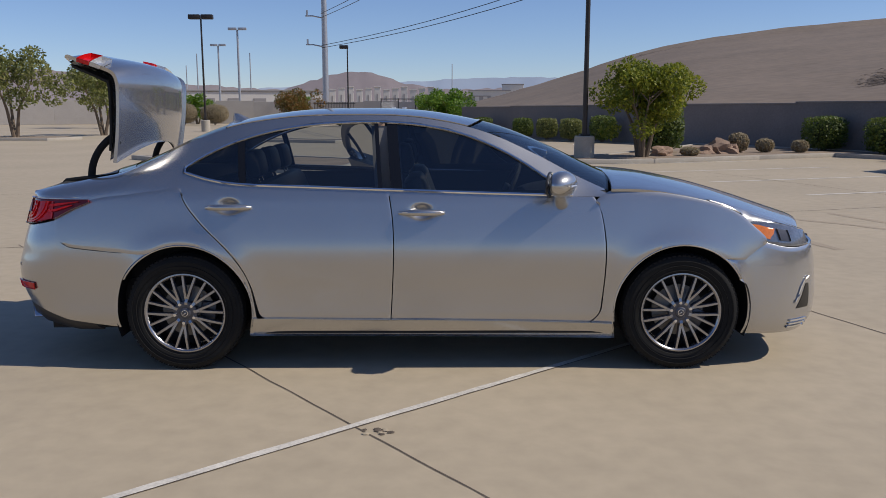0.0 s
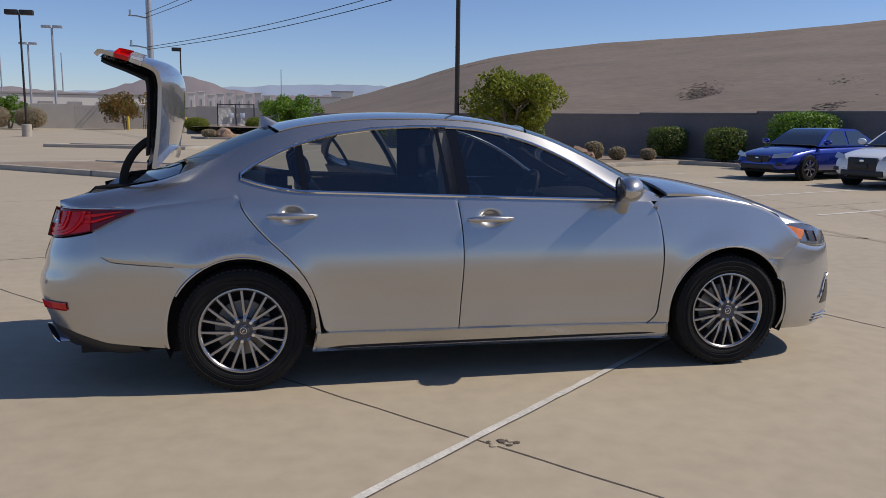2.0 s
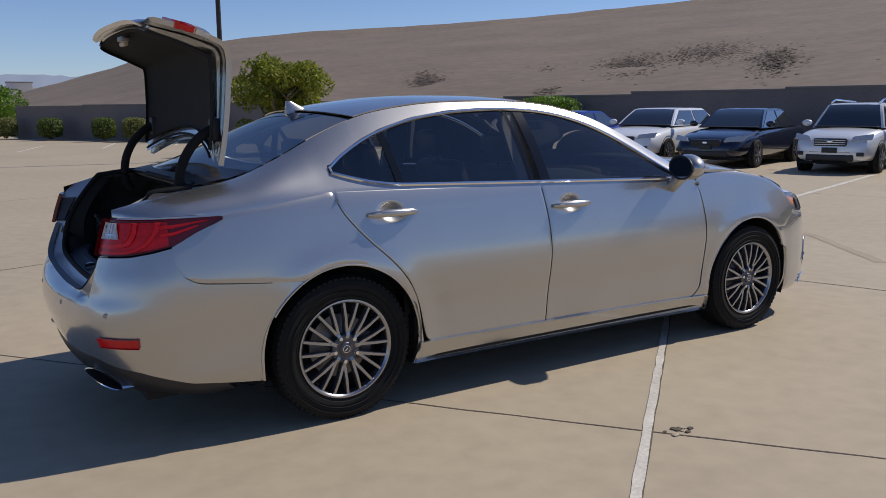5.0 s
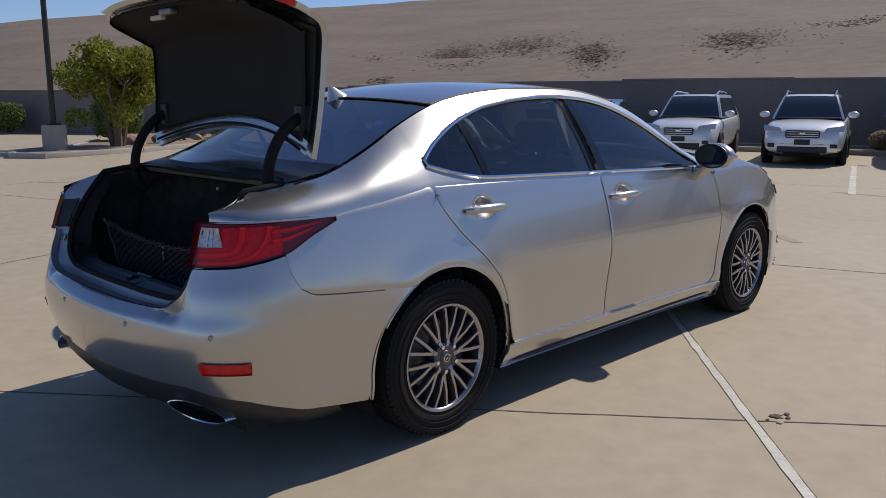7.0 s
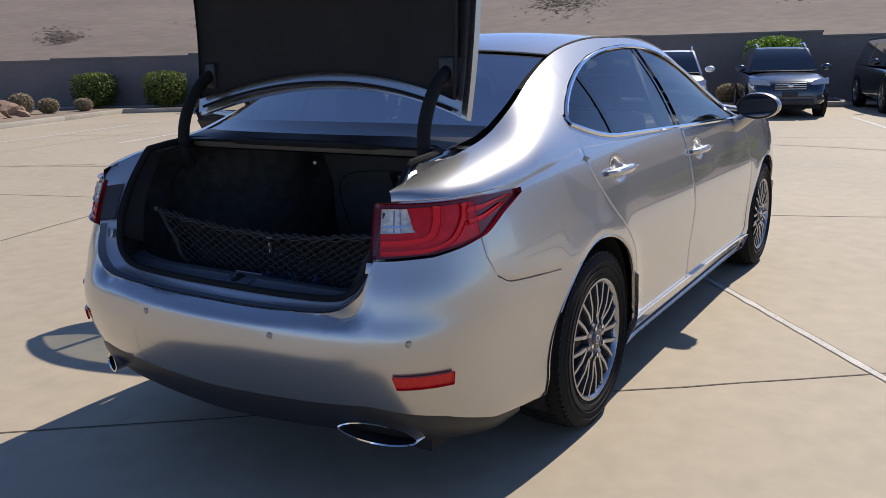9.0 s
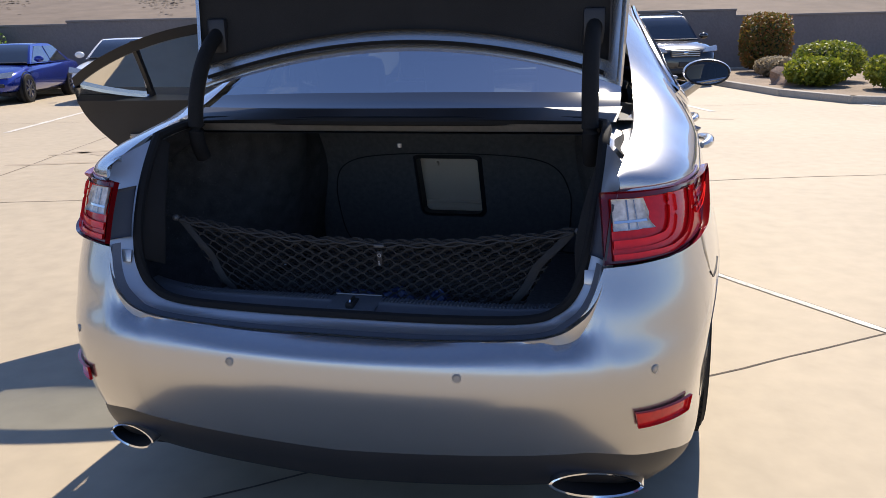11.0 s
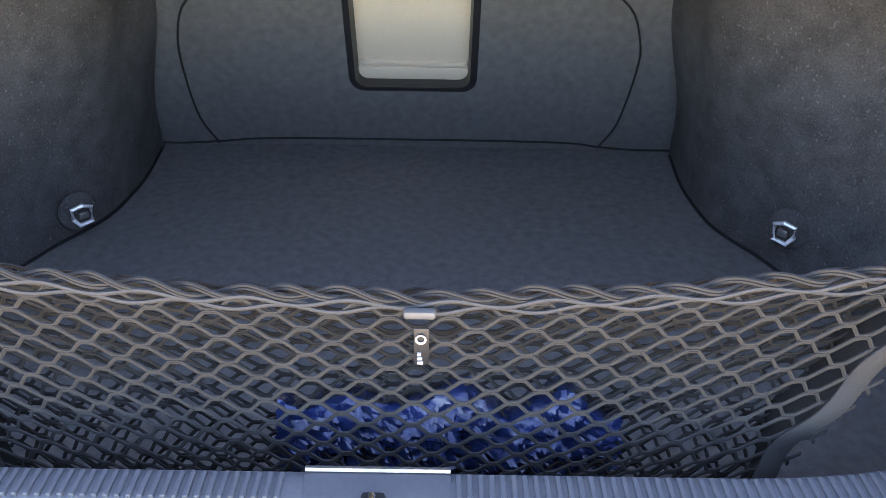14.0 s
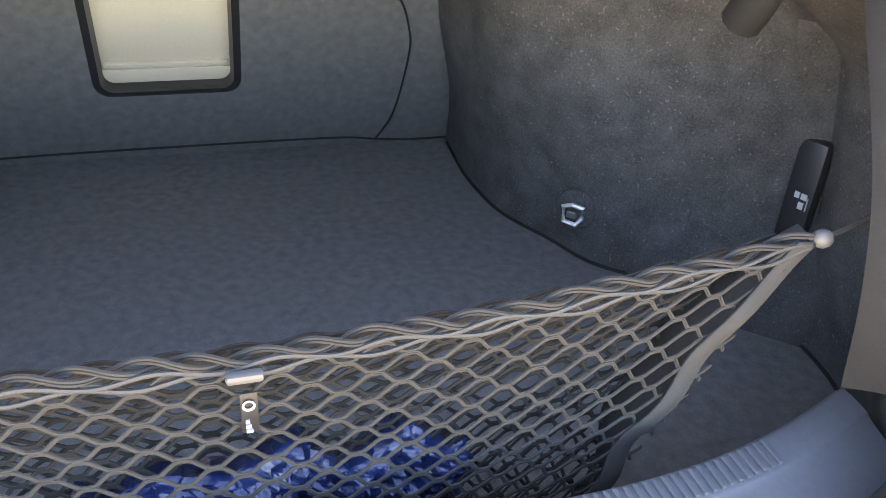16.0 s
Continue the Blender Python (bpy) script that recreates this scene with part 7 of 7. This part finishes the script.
def parked(x, y, ang, length, width, height, belt, kind, paint, label, wheel_r=0.32, lamp_h=0.70, grille=True):
    ob = empty("parked_car", label, "car", "parked cars", pose(x, y, 0, 0, 0, ang))
    L, Wd = length / 2, width / 2
    bonnet = belt - (0.10 if kind != "suv" else 0.06)
    deck = belt + (0.03 if kind == "sedan" else 0.05)
    st = [(-1.0, 0.80, 0.42, deck - 0.12), (-0.97, 0.93, 0.30, deck - 0.03), (-0.86, 0.98, 0.24, deck), (-0.6, 1.0, 0.22, belt + 0.02), (-0.2, 1.0, 0.2, belt), (0.25, 1.0, 0.2, belt - 0.02), (0.42, 0.99, 0.2, belt - 0.03), (0.62, 0.985, 0.22, bonnet + 0.02), (0.82, 0.95, 0.23, bonnet - 0.06), (0.94, 0.86, 0.24, bonnet - 0.14), (0.985, 0.74, 0.26, bonnet - 0.24), (1.0, 0.62, 0.34, bonnet - 0.36)]
    bm = bmesh.new()
    rings = []
    for fx, fw, z0, z1 in st:
        w = Wd * fw
        half_ = [(0.55 * w, z0), (0.93 * w, z0 + 0.03), (w * 0.985, z0 + 0.16), (w, z0 + (z1 - z0) * 0.55), (w * 0.985, z1 - 0.14), (w * 0.93, z1 - 0.05), (w * 0.80, z1 - 0.005), (w * 0.4, z1 + 0.018), (0, z1 + 0.022)]
        rings.append([bm.verts.new((fx * L, a, b)) for a, b in half_] + [bm.verts.new((fx * L, -a, b)) for a, b in half_[-2::-1]])
    for A, B in zip(rings, rings[1:]):
        for k in range(len(A) - 1):
            bm.faces.new((A[k], A[k + 1], B[k + 1], B[k]))
    bm.faces.new(rings[0])
    bm.faces.new(rings[-1])
    body = part("body", bm, paint, ob)
    mod = body.modifiers.new("smooth", "SUBSURF")
    mod.levels = mod.render_levels = 1
    # cabin: roof and glass
    if kind == "sedan":
        xs = (0.40, 0.10, -0.42, -0.72)
    elif kind == "hatch":
        xs = (0.42, 0.12, -0.66, -0.93)
    else:
        xs = (0.40, 0.16, -0.80, -0.95)
    zb, zr = belt - 0.02, height - 0.03
    wb, wr = Wd * 0.89, Wd * 0.66

    def cab(px, py, t):
        return (px * L, py * (wb + (wr - wb) * t), zb + (zr - zb) * t)
    bm = bmesh.new()
    rr = []
    for fx, t in ((xs[0], 0.0), ((xs[0] + xs[1]) / 2, 0.53), (xs[1] + 0.02, 0.94), (xs[1] - 0.06, 1.0), ((xs[1] + xs[2]) / 2, 1.03), (xs[2] + 0.05, 1.0), (xs[2], 0.93), ((xs[2] + xs[3]) / 2, 0.5), (xs[3], 0.0)):
        rr.append([bm.verts.new(cab(fx, e, t)) for e in (-1.0, -0.93, -0.5, 0, 0.5, 0.93, 1.0)])
    for v in [v for r in rr for v in r]:
        w_here = abs(v.co.y) / Wd
        v.co.z -= 0.05 * max(0, w_here - 0.4) * (1 if v.co.z > zr - 0.1 else 0)
    for i, (A, B) in enumerate(zip(rr, rr[1:])):
        for k in range(6):
            f = bm.faces.new((A[k], A[k + 1], B[k + 1], B[k]))
            f.material_index = 1 if (i < 2 or i > 5) and 0 < k < 5 else 0
    for s in (0, 6):
        lowf = [r[s] for r in rr]
        f = bm.faces.new(lowf)
        f.material_index = 0
    part("cabin", bm, [paint, CARGLASS], ob)
    for sgn in (1, -1):
        for x0, x1, x2, x3 in ((xs[0] - 0.06, xs[1] - 0.04, (xs[1] + xs[2]) / 2 + 0.03, (xs[1] + xs[2]) / 2 + 0.03), ((xs[1] + xs[2]) / 2 - 0.01, (xs[1] + xs[2]) / 2 - 0.01, xs[2] - 0.02, xs[3] + 0.10)):
            bm = bmesh.new()
            q = [cab(x0, sgn * 1.006, 0.06), cab(x1, sgn * 1.006, 0.86), cab(x2, sgn * 1.006, 0.86), cab(x3, sgn * 1.006, 0.06)]
            vs = [bm.verts.new((p[0], p[1] + sgn * 0.006, p[2])) for p in q]
            vi = [bm.verts.new((p[0], p[1] - sgn * 0.02, p[2])) for p in q]
            bm.faces.new(vs)
            for k in range(4):
                bm.faces.new((vs[k], vs[(k + 1) % 4], vi[(k + 1) % 4], vi[k]))
            part("side_window", bm, CARGLASS, ob, smooth=False)
        bm = bmesh.new()
        egg(bm, (xs[0] * L - 0.12, sgn * (Wd + 0.07), belt + 0.08), 0.07, 0.11, 0.075, 10, 8)
        part("door_mirror", bm, paint, ob)
        bm = bmesh.new()
        zz = bonnet - 0.17
        vs = [bm.verts.new(p) for p in ((0.975 * L, sgn * Wd * 0.46, zz - 0.045), (0.962 * L, sgn * Wd * 0.52, zz + 0.055), (0.84 * L, sgn * Wd * 0.93, zz + 0.105), (0.895 * L, sgn * Wd * 0.915, zz - 0.02))]
        f = bm.faces.new(vs)
        ext = bmesh.ops.extrude_face_region(bm, geom=[f])
        bmesh.ops.translate(bm, vec=(0.035, sgn * 0.02, 0.012), verts=[v for v in ext["geom"] if isinstance(v, bmesh.types.BMVert)])
        bmesh.ops.bevel(bm, geom=bm.edges[:], offset=0.012, segments=2, affect="EDGES")
        part("headlamp", bm, CLEAR, ob, "clear headlamp")
        bm = bmesh.new()
        box(bm, 0.965 * L, 0.995 * L, sgn * Wd * 0.72 - 0.07, sgn * Wd * 0.72 + 0.07, 0.38, 0.46, 0.015)
        part("fog_lamp", bm, TRIM, ob)
        if kind == "suv":
            bm = bmesh.new()
            tube(bm, [(xs[1] * L, sgn * wr * 0.92, height - 0.02), (0, sgn * wr * 0.94, height + 0.05), (xs[2] * L, sgn * wr * 0.92, height)], 0.02, 6)
            part("roof_bar", bm, TRIM if "black" in label else CHROME, ob)
        for ax in (0.585 * L, -0.585 * L):
            w = new("wheel")
            w.parent = ob
            w.matrix_basis = pose(ax, sgn * (Wd - 0.10), wheel_r, 0, 0, 0 if sgn < 0 else 180)
            bm = bmesh.new()
            lathe(bm, [(wheel_r * 0.66, -0.10), (wheel_r * 0.72, -0.115), (wheel_r * 0.93, -0.112), (wheel_r, -0.085), (wheel_r, 0.10), (wheel_r * 0.6, 0.11)], 32)
            part("tyre", bm, RUBBER, w)
            bm = bmesh.new()
            lathe(bm, [(wheel_r * 0.67, -0.112), (wheel_r * 0.63, -0.11), (wheel_r * 0.60, -0.06), (wheel_r * 0.58, 0.02)], 32)
            for k in range(7):
                box(bm, -0.020, 0.020, -0.108, -0.085, 0.02, wheel_r * 0.64, 0.004, Matrix.Rotation(k * math.tau / 7, 4, "Y"))
            lathe(bm, [(0.055, -0.09), (0.05, -0.112), (0, -0.114)], 16)
            part("rim", bm, ALLOY, w)
            bm = bmesh.new()
            lathe(bm, [(wheel_r * 1.16, -0.085), (wheel_r * 1.16, -0.02), (0, 0.0)], 32)
            part("wheel_arch", bm, DARK, w)
    bm = bmesh.new()
    box(bm, 0.955 * L, 1.002 * L, -Wd * 0.40, Wd * 0.40, bonnet - (0.46 if kind == "hatch" else 0.32), bonnet - 0.15, 0.03)
    gr = part("grille", bm, TRIM, ob, "dark grille")
    for k in range(3):
        bm = bmesh.new()
        box(bm, 1.0 * L, 1.006 * L, -Wd * 0.37, Wd * 0.37, bonnet - 0.285 + 0.045 * k, bonnet - 0.272 + 0.045 * k, 0.003)
        part("grille_bar", bm, CHROME if kind == "suv" else TRIM, gr)
    bm = bmesh.new()
    egg(bm, (1.006 * L, 0, bonnet - 0.22), 0.01, 0.06, 0.035, 12, 8)
    part("emblem", bm, CHROME, gr, "plain bright emblem")
    bm = bmesh.new()
    box(bm, 0.96 * L, 1.004 * L, -Wd * 0.58, Wd * 0.58, 0.27, 0.41, 0.03)
    part("lower_intake", bm, TRIM, ob, "black lower intake")
    bm = bmesh.new()
    box(bm, 1.002 * L, 1.012 * L, -0.15, 0.15, 0.44, 0.55, 0.006)
    part("plate", bm, TRIM, ob, "dark blank front plate")
    bm = bmesh.new()
    box(bm, -0.9 * L, 0.9 * L, -Wd * 0.8, Wd * 0.8, 0.19, 0.26)
    part("underbody", bm, DARK, ob, smooth=False)
    bm = bmesh.new()
    box(bm, xs[0] * L - 0.03, xs[0] * L + 0.16, -wb * 0.9, wb * 0.9, belt - 0.005, belt + 0.018, 0.008)
    part("cowl", bm, TRIM, ob)
    bm = bmesh.new()
    box(bm, -0.3, 0.05, -wb * 0.75, -0.12, belt - 0.1, belt + 0.28, 0.08)
    box(bm, -0.3, 0.05, 0.12, wb * 0.75, belt - 0.1, belt + 0.28, 0.08)
    part("seat_backs", bm, LEATHER, ob)
    return ob


BLUE = mat("blue_paint", (0.012, 0.035, 0.30), 0.25, 0.5, 0.05, 3, 300, 0, 1.0)
NAVY = mat("navy_paint", (0.008, 0.013, 0.035), 0.25, 0.4, 0.05, 3, 300, 0, 1.0)
SILVERP = mat("pale_silver_paint", (0.78, 0.79, 0.80), 0.4, 0.35, 0.03, 3, 300, 0, 1.0)
SLATE = mat("slate_blue_paint", (0.030, 0.045, 0.075), 0.25, 0.5, 0.05, 3, 300, 0, 1.0)
BLACKP = mat("black_paint", (0.007, 0.007, 0.009), 0.2, 0.0, 0.05, 3, 300, 0, 1.0)
parked(13.02, 14.20, 197.5, 4.40, 1.72, 1.33, 0.87, "sedan", BLUE, "glossy bright blue compact sedan in a parking bay")
parked(13.85, 11.49, 197.5, 4.33, 1.76, 1.40, 0.94, "hatch", WHITEP, "white compact hatchback in a parking bay")
parked(14.47, 9.30, 197.5, 4.70, 1.74, 1.38, 0.91, "sedan", NAVY, "dark navy sedan in a parking bay")
parked(15.02, 6.66, 197.5, 4.20, 1.62, 1.49, 0.95, "suv", SILVERP, "silver sport utility vehicle in a parking bay", 0.32)
parked(15.48, 4.12, 197.5, 4.20, 1.64, 1.49, 0.95, "suv", SILVERP, "pale silver sport utility vehicle in a parking bay", 0.32)
parked(16.48, 1.86, 197.5, 4.25, 1.64, 1.50, 0.95, "suv", SLATE, "dark slate-blue sport utility vehicle in a parking bay", 0.32)
parked(18.0, -0.75, 197.5, 4.50, 1.74, 1.63, 1.02, "suv", BLACKP, "glossy black boxy sport utility vehicle in a parking bay", 0.39)
